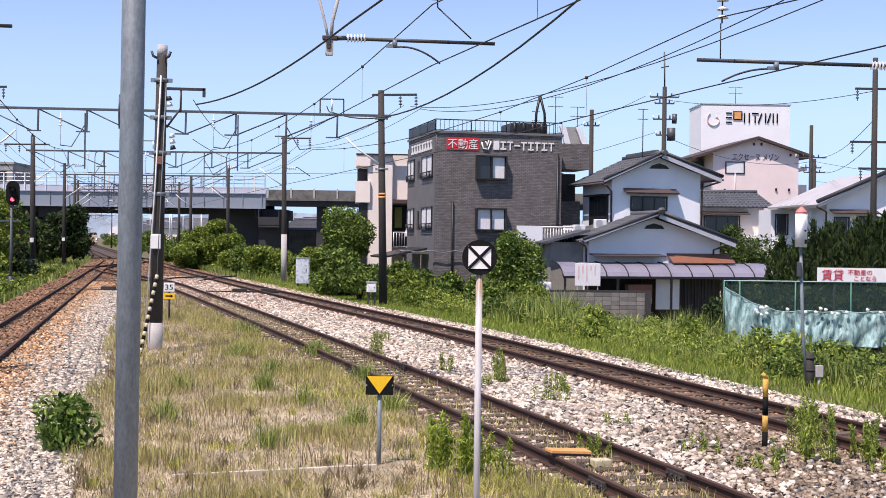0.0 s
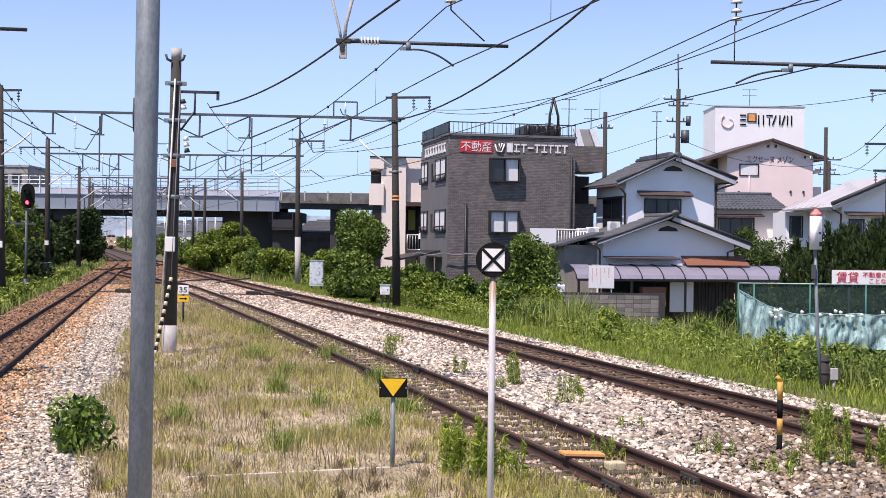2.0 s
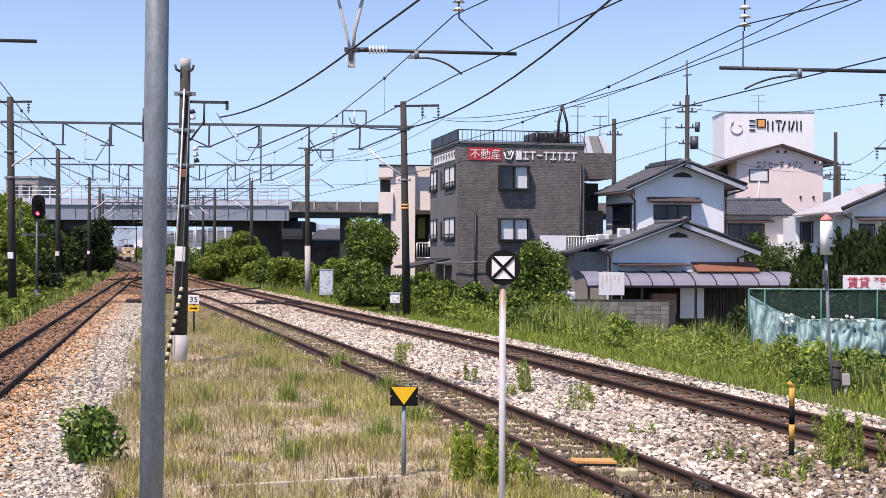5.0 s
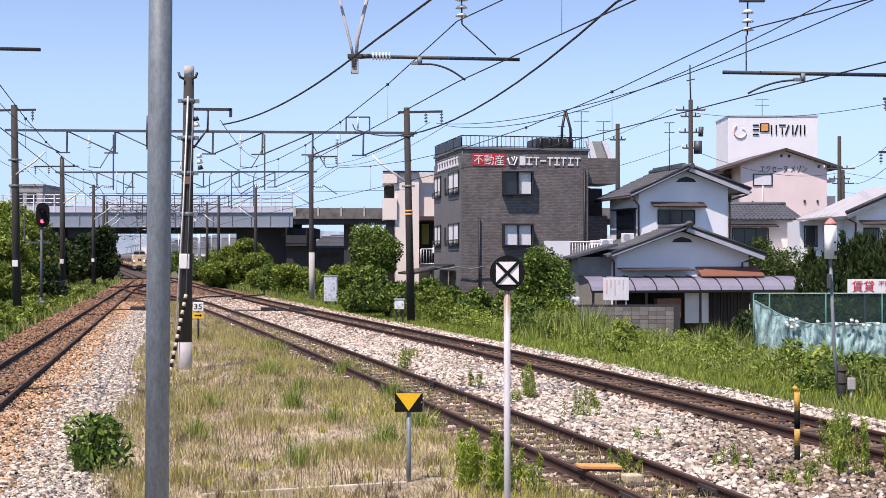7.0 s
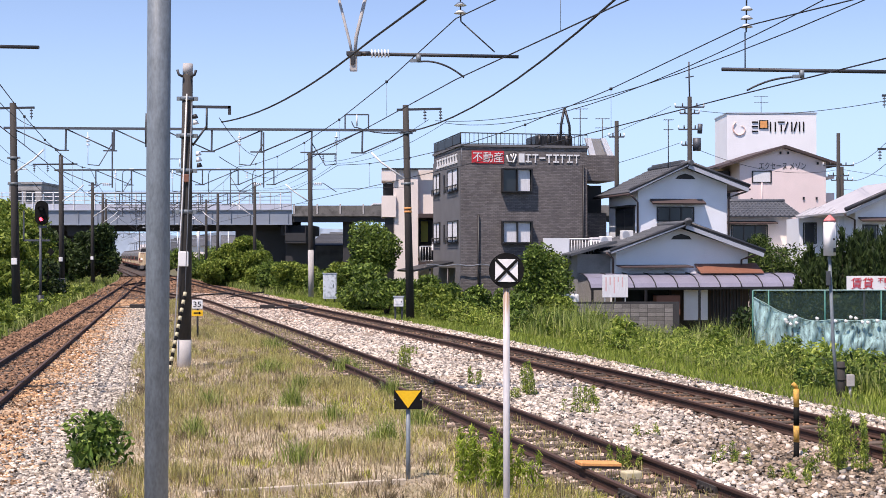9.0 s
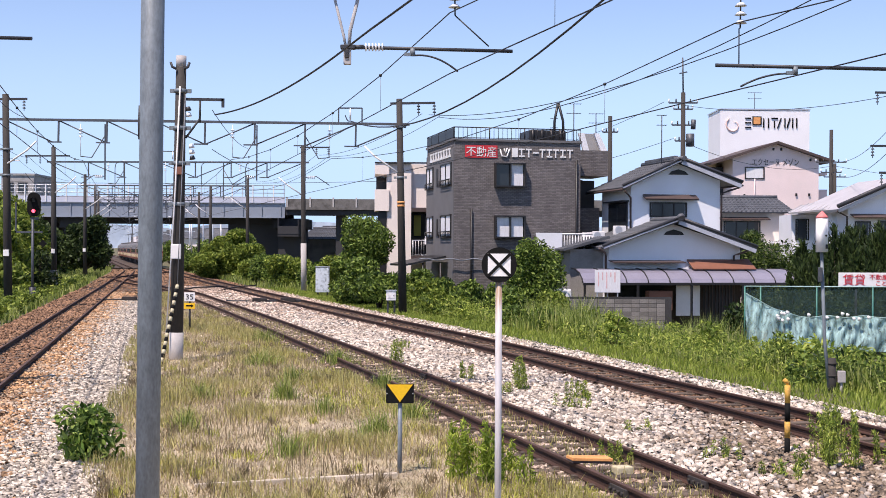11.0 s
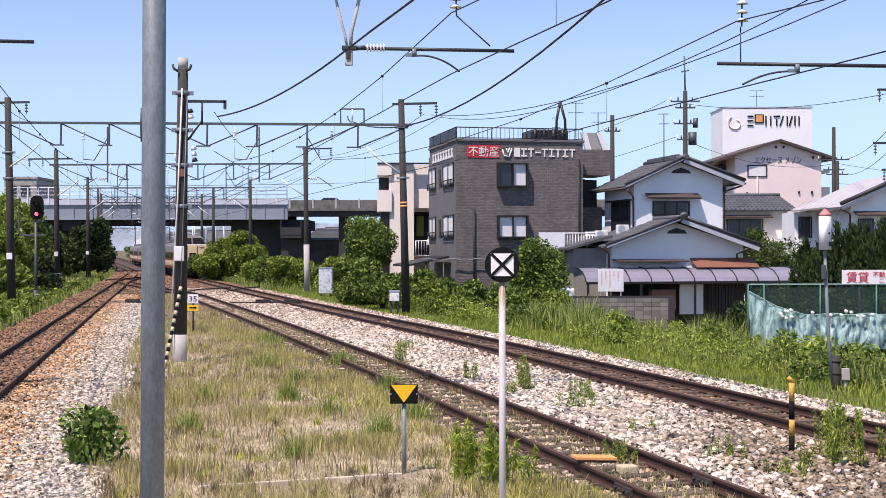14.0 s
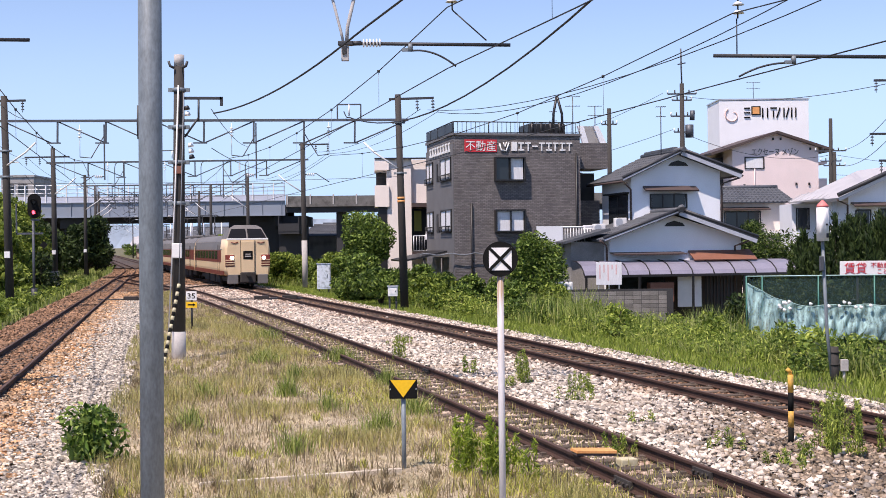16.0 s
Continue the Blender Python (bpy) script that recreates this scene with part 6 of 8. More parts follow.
# ---- green fence with draped net, rental sign ----
def fence():
    th = thing("net_fence", pose(10.75, 44, 0), "green steel fence with a loose aqua net draped over it", "fence")
    top, base = 1.64, -0.6
    for x in (0, 0.55, 2.5, 4.45, 6.4, 8.3):
        bm = bmesh.new()
        tube(bm, [(x, 0, base - 0.2), (x, 0, top)], 0.028, 8)
        part("post", bm, M["green_steel"], th)
    bm = bmesh.new()
    tube(bm, [(0, 0, top), (8.4, 0, top)], 0.018, 8)
    part("top_rail", bm, M["aqua_rail"], th)
    bm = bmesh.new()
    box(bm, 0, 8.4, 0.03, 0.034, -0.5, top)
    part("mesh_panel", bm, M["fine_mesh"], th, "fine dark green mesh")
    bm = bmesh.new()
    cols, rows = 150, 18
    grid = []
    for i in range(cols + 1):
        x = 8.4 * i / cols
        edge = 1.4 - 0.8 * min(1, (x / 1.75) ** 0.8) + 0.03 * math.sin(x * 5) + 0.02 * math.sin(x * 13)
        for j in range(rows + 1):
            s = j / rows
            z = edge + (base - edge) * s
            fold = 0.1 * math.sin(x * 11 + s * 3.5 + 3 * math.sin(x * 2)) * (0.2 + s) + 0.16 * noise.noise((x * 3.5 + s * 2, s * 2.2, 1))
            grid.append(bm.verts.new((x - 0.05 * s, -0.12 - fold - 0.2 * s, z)))
    for i in range(cols):
        for j in range(rows):
            k = i * (rows + 1) + j
            bm.faces.new((grid[k], grid[k + rows + 1], grid[k + rows + 2], grid[k + 1])).smooth = True
    part("net", bm, M["net"], th, "crumpled aqua net with holes")
    bm = bmesh.new()
    tube(bm, [(8.4 * i / 60, -0.14, 1.41 - 0.8 * min(1, (8.4 * i / 60 / 1.75) ** 0.8) + 0.03 * math.sin(8.4 * i / 12)) for i in range(61)], 0.016, 5)
    part("net_cord", bm, M["aqua_rail"], th, "pale cord along the net edge")
    for k in range(26):
        bm = bmesh.new()
        x = random.uniform(0.8, 8.2)
        z = 0.55 + random.gauss(0, 0.1)
        tube(bm, [(x, -0.35, z), (x + 0.03, -0.34, z + 0.06), (x - 0.02, -0.33, z + 0.11)], [0.03, 0.07, 0.03], 6)
        part("white_tie", bm, M["white"], th)


fence()
rs = thing("rental_sign", pose(14.2, 44.6, 0), "long white rental sign with red characters above the fence", "sign")
bm = bmesh.new()
box(bm, 0, 3.6, 0, 0.04, 1.62, 2.12, 0.005)
part("board", bm, M["white"], rs)
part("lettering", fitted(words("賃貸", 0.4), 0.15, 0.93, 1.67, 2.06, -0.004), M["red"], rs, "large red characters")
part("lettering", fitted(words("不動産の", 0.2), 1.08, 1.95, 1.87, 2.06, -0.004), M["red"], rs, "small red characters")
part("lettering", fitted(words("ことなら", 0.2), 1.32, 2.1, 1.66, 1.84, -0.004), M["red"], rs, "small red characters")
bm = bmesh.new()
for x in (0.6, 3.0):
    box(bm, x, x + 0.06, 0.04, 0.1, -0.9, 2.1)
part("post", bm, M["steel"], rs)


# ---- wires ----
def sag(p, q, drop, n=14):
    p, q = Vector(p), Vector(q)
    return [p.lerp(q, i / n) - Vector((0, 0, drop * 4 * (i / n) * (1 - i / n))) for i in range(n + 1)]


def wire(points, r, label="thin black overhead wire", m="wire", name="overhead_wire"):
    bm = bmesh.new()
    tube(bm, points, r, 5)
    return solid(name, bm, M[m], label, "wire", "overhead wires")


def catenary(line, supports, offset=0.0, label="contact wire and its messenger hung on droppers over the track"):
    """supports: (y, z of contact wire, z of messenger)."""
    th = thing("catenary", Matrix(), label, "overhead wire", "overhead wires")
    con, mes = bmesh.new(), bmesh.new()
    cpts, mpts = [], []
    for (y0, c0, m0), (y1, c1, m1) in zip(supports, supports[1:]):
        n = max(4, int((y1 - y0) / 5))
        for i in range(n):
            s = i / n
            y = y0 + (y1 - y0) * s
            x = float(line(y)) + offset
            c = c0 + (c1 - c0) * s
            mz = m0 + (m1 - m0) * s - 4 * s * (1 - s) * (0.35 + 0.008 * (y1 - y0))
            cpts.append((x, y, c)), mpts.append((x, y, max(mz, c + 0.25)))
            if i % 1 == 0 and i:
                bm = bmesh.new()
                tube(bm, [(x, y, c), (x, y, max(mz, c + 0.25))], 0.006, 4)
                d = part("dropper", bm, M["pale_wire"], th)
                if y < 60:
                    bm = bmesh.new()
                    tube(bm, [(x, y, max(mz, c + 0.25) - 0.03), (x, y, max(mz, c + 0.25) + 0.03)], 0.035, 6)
                    part("dropper_clip", bm, M["wire"], d)
    tube(con, cpts, 0.012, 5), tube(mes, mpts, 0.012, 5)
    part("contact_wire", con, M["wire"], th), part("messenger_wire", mes, M["wire"], th)


catenary(line_b, [(-25, 5.8, 7.4), (24, 6.2, 7.35), (58, 5.6, 6.9), (85, 5.4, 6.8), (112, 5.4, 6.8)], 0.03)
catenary(line_c, [(-25, 5.75, 6.95), (22.7, 5.75, 6.95), (57, 5.6, 6.9), (85, 5.5, 6.8), (116, 5.5, 6.8), (136, 5.5, 6.8), (185, 5.5, 6.8), (250, 5.5, 6.8), (340, 5.5, 6.8)])
catenary(line_a, [(-25, 5.75, 7.0), (22, 5.75, 7.0), (59, 5.6, 6.9), (86, 5.5, 6.8), (116, 5.5, 6.8), (136, 5.5, 6.8), (185, 5.5, 6.8), (250, 5.5, 6.8), (340, 5.5, 6.8)])


# cantilever arms hung from the near portal beam, just above the view
def near_arm(x0, x1, y, z, drop_x, contact, label, right=False):
    th = thing("cantilever_arm", pose(0, y, 0), label, "overhead line arm", "near cantilever arms")
    bm = bmesh.new()
    tube(bm, [(x0, 0, z), (x1, 0, z - 0.06)], 0.034, 8)
    part("arm_tube", bm, M["dark_steel"], th)
    bm = bmesh.new()
    tube(bm, [(drop_x - 0.02, 0, z - 0.02), (drop_x - 0.02, 0, z - 0.16)], 0.05, 8)
    box(bm, drop_x - 0.18, drop_x, -0.03, 0.03, z - 0.16, z - 0.1)
    part("clamp", bm, M["galvanised"], th)
    bm = bmesh.new()
    a, c, b = Vector((drop_x, 0, z - 0.15)), Vector(((drop_x + contact[0]) / 2, 0, z - 0.1)), Vector((contact[0], 0, contact[1]))
    pts = [a.lerp(c, k / 10).lerp(c.lerp(b, k / 10), k / 10) for k in range(11)]
    tube(bm, pts, 0.018, 6)
    part("steady_arm", bm, M["dark_steel"], th)
    return th


arm = near_arm(-1.6, 1.45, 24, 6.69, -0.42, (0.42, 6.24), "dark tubular cantilever arm with white ribbed insulator")
bm = bmesh.new()
for k in range(6):
    x = -1.33 + k * 0.062
    tube(bm, [(x, 0, 6.695), (x + 0.03, 0, 6.695)], [0.085, 0.06], 12)
part("insulator", bm, M["porcelain"], arm, "white ribbed porcelain insulator")
bm = bmesh.new()
tube(bm, [(-1.68, 0, 8.4), (-1.8, 0, 8.4), (-2.02, 0, 8.4)], 0.03, 6)
tube(bm, [(-2.1, 0, 8.35), (-1.74, 0, 6.9), (-1.7, 0, 6.7)], 0.026, 8), tube(bm, [(-1.3, 0, 8.35), (-1.62, 0, 7.0), (-1.64, 0, 6.7)], 0.034, 8)
box(bm, -1.74, -1.6, -0.05, 0.05, 6.36, 6.72, 0.01)
part("drop_bracket", bm, M["pole_white"], arm, "pale grey V-shaped drop bracket")
bm = bmesh.new()
box(bm, -1.8, -1.52, -0.08, 0.08, 6.65, 6.73, 0.01), box(bm, -1.72, -1.64, -0.08, -0.05, 6.48, 6.65, 0.01), tube(bm, [(-1.55, 0, 6.69), (-1.36, 0, 6.695)], 0.045, 8)
part("bracket_clamp", bm, M["dark_steel"], arm, "dark bolted clamp")
bm = bmesh.new()
tube(bm, [(0.36, 0, 7.3), (1.0, 0, 6.72)], 0.014, 5)
tube(bm, [(0.36, 0, 7.3), (0.34, 0, 8.4)], 0.015, 5)
part("tie_wire", bm, M["dark_steel"], arm)
for k, z in enumerate((7.45, 7.6, 7.75)):
    bm = bmesh.new()
    tube(bm, [(0.35, 0, z), (0.35, 0, z + 0.06)], [0.12, 0.05], 12)
    part("suspension_insulator", bm, M["porcelain"], arm)
arm = near_arm(5.0, 8.55, 22.7, 6.2, 6.45, (5.45, 5.82), "dark tubular cantilever arm over the main track", True)
bm = bmesh.new()
tube(bm, [(5.42, 0, 6.86), (5.42, 0, 6.2)], 0.012, 5), tube(bm, [(5.44, 0, 6.86), (5.46, 0, 8.4)], 0.015, 5)
box(bm, 5.3, 5.75, -0.05, 0.05, 7.46, 7.5)
part("tie_wire", bm, M["dark_steel"], arm)
for z in (6.95, 7.1, 7.26):
    bm = bmesh.new()
    tube(bm, [(5.45, 0, z), (5.45, 0, z + 0.06)], [0.11, 0.05], 12)
    part("suspension_insulator", bm, M["porcelain"], arm)
bm = bmesh.new()
for k in range(6):
    x = 8.15 + k * 0.062
    tube(bm, [(x, 0, 6.145), (x + 0.03, 0, 6.145)], [0.085, 0.06], 12)
part("insulator", bm, M["porcelain"], arm)
arm = near_arm(-10.2, -7.42, 23.4, 6.78, -8.2, (-8.4, 6.0), "dark tubular cantilever arm over the outer track", True)
# the portal that carries them
th = thing("near_portal", pose(0, 23.6, 0), "steel portal beam just above the view carrying the arms", "beam")
bm = bmesh.new()
tube(bm, [(-11.5, 0, 8.42), (10.2, 0, 8.42)], 0.04, 8), tube(bm, [(-11.5, 0.3, 9.2), (10.2, 0.3, 9.2)], 0.04, 8)
for k in range(16):
    tube(bm, [(-11.4 + k * 1.35, 0, 8.42), (-10.7 + k * 1.35, 0.3, 9.2)], 0.02, 5)
part("beam", bm, M["steel"], th)
for x in (9.4,):
    bm = bmesh.new()
    tube(bm, [(x, 0.3, -0.4), (x, 0.3, 9.3)], [0.19, 0.14], 12)
    part("portal_post", bm, M["pole_concrete"], th)
bm = bmesh.new()
tube(bm, [(-11.3, 0.3, -0.4), (-11.3, 0.3, 9.3)], [0.19, 0.14], 12)
part("portal_post", bm, M["pole_concrete"], th)

# heavy feeders
wire(sag((-5.65, 32.6, 6.3), (-1.68, 23.6, 6.6), 0.22) + sag((-1.68, 23.6, 6.62), (5.3, 6.0, 8.2), 0.05)[1:], 0.02, "thick black feeder cable")
wire(sag((-4.05, 57.0, 8.85), (-3.7, 55, 8.4), 0.1) + sag((-3.7, 55, 8.4), (3.35, 24.5, 7.82), 1.13)[1:] + sag((3.35, 24.5, 7.82), (8, 4.0, 8.3), 0.2)[1:], 0.025, "thick black feeder cable")
wire(sag((-0.3, 56.6, 8.85), (9.6, 19.0, 8.2), 1.0) + [(14, 2, 8.6)], 0.013)
wire(sag((0.1, 56.6, 8.75), (7.63, 25.0, 7.96), 0.9) + [(11.7, 8, 8.5)], 0.013)
wire(sag((-18.9, 59.0, 8.85), (-9.5, 22.0, 8.3), 0.7), 0.013)
wire(sag((-19.0, 59.0, 6.3), (-24.9, 85.6, 6.4), 0.5), 0.012)
for dz, dx in ((8.8, 1.6), (8.9, 0.8)):
    wire(sag((-1.4 + dx, 56.6, dz), (-8.75 + dx, 85.0, dz + 0.2), 0.5), 0.012)
    wire(sag((-8.75 + dx, 85.0, dz + 0.2), (-17.1 + dx, 116, dz), 0.5), 0.012)
    wire(sag((-20.5 - dx, 59, dz), (-26.5 - dx, 85.6, dz), 0.5), 0.012)
    wire(sag((-26.5 - dx, 85.6, dz), (-32 - dx, 116, dz), 0.5), 0.012)
for x0, x1, z in ((-19.9, -1.5, 5.9), (-25.7, -8.8, 6.3)):
    wire(sag((x0, 59 if z < 6 else 85.6, z), (x1, 56.6 if z < 6 else 85, z), 0.1), 0.01, "thin steel cross-span wire")
wire(sag((-5.7, 32.5, 5.4), (-7.5, 57.8, 6.4), 0.2), 0.01)
wire(sag((-5.7, 32.5, 6.4), (-8.5, 57.8, 7.4), 0.2), 0.01)


# ---- town poles with their lines ----
def town_pole(x, y, z, h, arms, label="grey utility pole with crossarms and transformers behind the houses"):
    th = thing("utility_pole", pose(x, y, z), label, "utility pole", "utility poles")
    bm = bmesh.new()
    tube(bm, [(0, 0, -0.3), (0, 0, h)], [0.2, 0.14], 10)
    part("shaft", bm, M["pole_concrete"], th)
    for az, w in arms:
        bm = bmesh.new()
        box(bm, -w, w, -0.05, 0.05, az, az + 0.09)
        arm = part("crossarm", bm, M["steel"], th)
        for k in range(5):
            bm = bmesh.new()
            xx = -w + 2 * w * k / 4
            tube(bm, [(xx, 0, az + 0.05), (xx, 0, az + 0.3)], [0.05, 0.04], 6)
            part("insulator", bm, M["dark_steel"] if k % 2 else M["porcelain"], arm)
    return th


tp = town_pole(15.6, 80, -1.2, 14.0, ((13.3, 0.9), (12.9, 0.6), (11.9, 0.7), (10.9, 0.5)))
bm = bmesh.new()
tube(bm, [(0.45, 0, 10.6), (0.45, 0, 11.4)], 0.26, 12)
part("transformer", bm, M["steel"], tp)
bm = bmesh.new()
tube(bm, [(0.65, 0.1, 11.7), (0.68, 0.1, 12.3)], 0.16, 10)
part("switch_box", bm, M["steel"], tp)
bm = bmesh.new()
tube(bm, [(0.0, 0, 13.8), (-0.05, 0, 16.2)], 0.05, 6)
part("pole_extension", bm, M["steel"], tp)
bm = bmesh.new()
tube(bm, [(-0.25, 0, 15.2), (0.25, 0, 15.3)], 0.04, 5)
part("top_bracket", bm, M["steel"], tp)
town_pole(31.2, 100, -1.2, 13.6, ((11.0, 1.2), (10.2, 0.8)))
town_pole(34.0, 108, -1.2, 11.5, ((10.3, 0.9),))
town_pole(11.55, 84, -1.2, 12.9, ((11.8, 0.5),), "thin steel pole behind the houses")
for p, q, d in (((14.4, 80, 12.2), (4, 95, 9.5), 0.6), ((16.3, 80, 9.4), (31, 100, 9.5), 0.7), ((15.0, 80, 9.9), (-2, 100, 7.5), 0.8),
                ((31.2, 100, 10.0), (20.6, 57, 8.6), 0.7), ((31.2, 100, 9.0), (20.6, 57, 7.6), 0.8), ((31.2, 100, 9.6), (46, 95, 8.2), 0.5), ((15.6, 80, 12.0), (20.6, 57, 9.9), 0.5)):
    wire(sag(p, q, d), 0.016, "black service line between utility poles")
for z in (6.9, 7.4, 7.9, 8.4):
    wire(sag((33.5, 108, z), (52, 104, z - 0.3), 0.3), 0.016, "black service line between utility poles")


def aerial(x, y, z, h, w=0.8):
    th = thing("roof_aerial", pose(x, y, z), "thin metal television aerial on a roof", "aerial", "roof aerials")
    bm = bmesh.new()
    tube(bm, [(0, 0, -0.4), (0, 0, h)], 0.03, 5)
    part("mast", bm, M["steel"], th)
    for zz in (h, h - 0.55):
        bm = bmesh.new()
        tube(bm, [(-w / 2, 0, zz), (w / 2, 0, zz)], 0.02, 4)
        for k in range(5):
            xx = -w / 2 + w * k / 4
            tube(bm, [(xx, -0.25, zz), (xx, 0.25, zz)], 0.014, 4)
        part("elements", bm, M["steel"], th)


aerial(8.0, 73.5, 8.9, 2.4), aerial(9.6, 76, 8.0, 3.0), aerial(7.0, 75, 8.9, 1.7, 0.4), aerial(29.4, 117, 15.7, 1.7, 1.2), aerial(12.65, 71, 7.4, 3.0, 0.5)


# ---- train ----
def train_car(front, label, pantograph=False):
    """A car body with its own origin at rail height under its middle, front end towards -y."""
    th = thing("train_car", Matrix(), label, "train", "express train cars")
    L, W2 = 20.6, 1.45
    sect = [(-1.36, 0.75), (-1.45, 1.2), (-1.45, 2.4), (-1.33, 2.95), (-1.05, 3.25), (-0.5, 3.4), (0.5, 3.4), (1.05, 3.25), (1.33, 2.95), (1.45, 2.4), (1.45, 1.2), (1.36, 0.75)]
    y0 = -L / 2 + (0.3 if front else 0)
    yh = y0 + (2.4 if front else 0)

    def hull(lo, hi, material, name, grow=0.0, ya=yh, yb=L / 2, lab=""):
        pts = [(x * (1 + grow), z + (grow * 2 if z > 3 else 0)) for x, z in sect if lo - 1e-6 <= z <= hi + 1e-6]
        bm = bmesh.new()
        rows = [[bm.verts.new((x, y, z)) for x, z in pts] for y in (ya, yb)]
        for k in range(len(pts) - 1):
            bm.faces.new((rows[0][k], rows[0][k + 1], rows[1][k + 1], rows[1][k]))
        if name == "body":
            bm.faces.new(rows[0]), bm.faces.new(rows[1][::-1])
            bm.faces.new((rows[0][0], rows[0][-1], rows[1][-1], rows[1][0]))
        return part(name, bm, material, th, lab)
    hull(0.7, 3.5, M["cream_train"], "body")
    bm = bmesh.new()
    pts = [(-1.345, 2.97), (-1.06, 3.27), (-0.5, 3.43), (0.5, 3.43), (1.06, 3.27), (1.345, 2.97)]
    ya = y0 + (2.5 if front else 0)
    rows = [[bm.verts.new((x, y, z)) for x, z in pts] for y in (ya, L / 2)]
    for k in range(5):
        bm.faces.new((rows[0][k], rows[0][k + 1], rows[1][k + 1], rows[1][k])).smooth = True
    part("roof", bm, M["train_roof"], th, "silver-grey roof")
    for s in (-1, 1):
        bm = bmesh.new()
        box(bm, s * 1.452 - 0.008, s * 1.452 + 0.008, y0 + (2.0 if front else 0.1), L / 2 - 0.1, 1.62, 2.42)
        part("window_band", bm, M["maroon_train"], th, "maroon band along the windows")
        bm = bmesh.new()
        ya = y0 + (1.6 if front else 0.05)
        vs = [bm.verts.new(p) for p in ((s * 1.462, ya, 2.43), (s * 1.462, L / 2 - 0.05, 2.43), (s * 1.345, L / 2 - 0.05, 2.96), (s * 1.345, ya, 2.96))]
        bm.faces.new(vs)
        part("upper_panel", bm, M["train_roof"], th, "silver-grey panel under the roof edge")
        bm = bmesh.new()
        box(bm, s * 1.452 - 0.008, s * 1.452 + 0.008, y0 + (0.5 if front else 0.3), L / 2 - 0.3, 0.8, 1.06)
        part("lower_stripe", bm, M["maroon_train"], th)
        for k in range(8):
            bm = bmesh.new()
            yy = y0 + 4.2 + k * 1.95
            box(bm, s * 1.462 - 0.008, s * 1.462 + 0.008, yy, yy + 1.6, 1.82, 2.36)
            part("side_window", bm, M["glass"], th)
        for yy in (y0 + 3.1, L / 2 - 1.4):
            bm = bmesh.new()
            box(bm, s * 1.458 - 0.01, s * 1.458 + 0.01, yy, yy + 0.06, 0.95, 2.75), box(bm, s * 1.458 - 0.01, s * 1.458 + 0.01, yy + 0.8, yy + 0.86, 0.95, 2.75)
            part("door_edge", bm, M["underframe"], th)
    for yy in (-7.0, 7.0):
        bg = thing("bogie", pose(0, yy, 0), "", "")
        bg.parent = th
        bm = bmesh.new()
        box(bm, -1.1, 1.1, -1.5, 1.5, 0.35, 0.7, 0.05)
        part("bogie_frame", bm, M["underframe"], bg)
        for e in (-1.05, 1.05):
            bm = bmesh.new()
            for s in (-1, 1):
                tube(bm, [(s * 0.5, e, 0.43), (s * 0.63, e, 0.43)], 0.43, 16)
            tube(bm, [(-0.6, e, 0.43), (0.6, e, 0.43)], 0.08, 8)
            part("wheelset", bm, M["underframe"], bg)
    bm = bmesh.new()
    for ya, yb in ((-4.6, -2.2), (-1.6, 1.4), (2.0, 4.8)):
        box(bm, -1.2, 1.2, ya, yb, 0.2, 0.75, 0.04)
    part("underfloor_box", bm, M["underframe"], th)
    if not front:
        bm = bmesh.new()
        box(bm, -0.45, 0.45, -L / 2 - 0.35, -L / 2, 0.9, 3.0)
        part("gangway", bm, M["underframe"], th)
        for yy in (-6, 0.0, 6):
            bm = bmesh.new()
            box(bm, -0.8, 0.8, yy - 1.2, yy + 1.2, 3.4, 3.62, 0.06)
            part("roof_unit", bm, M["train_roof"], th)
    if pantograph:
        for yy in (-7.5, 7.0):
            pg = thing("pantograph", pose(0, yy, 3.45), "", "")
            pg.parent = th
            bm = bmesh.new()
            for s in (-1, 1):
                tube(bm, [(s * 0.5, -1.0, 0.1), (s * 0.5, 0.5, 0.75), (s * 0.5, -0.2, 1.75)], 0.03, 5)
                tube(bm, [(s * 0.5, 1.0, 0.1), (s * 0.5, -0.5, 0.75), (s * 0.5, 0.2, 1.75)], 0.03, 5)
            part("linkage", bm, M["dark_steel"], pg)
            bm = bmesh.new()
            tube(bm, [(-0.9, 0, 1.65), (-0.65, 0, 1.8), (0.65, 0, 1.8), (0.9, 0, 1.65)], 0.04, 5)
            part("collector", bm, M["dark_steel"], pg)
    if front:
        build_nose(th, y0)
    return th


M["cab_glass"] = plain("cab_glass", (0.012, 0.012, 0.014), 0.3)
M["cab_glass"].node_tree.nodes["Principled BSDF"].inputs["Specular IOR Level"].default_value = 0.12


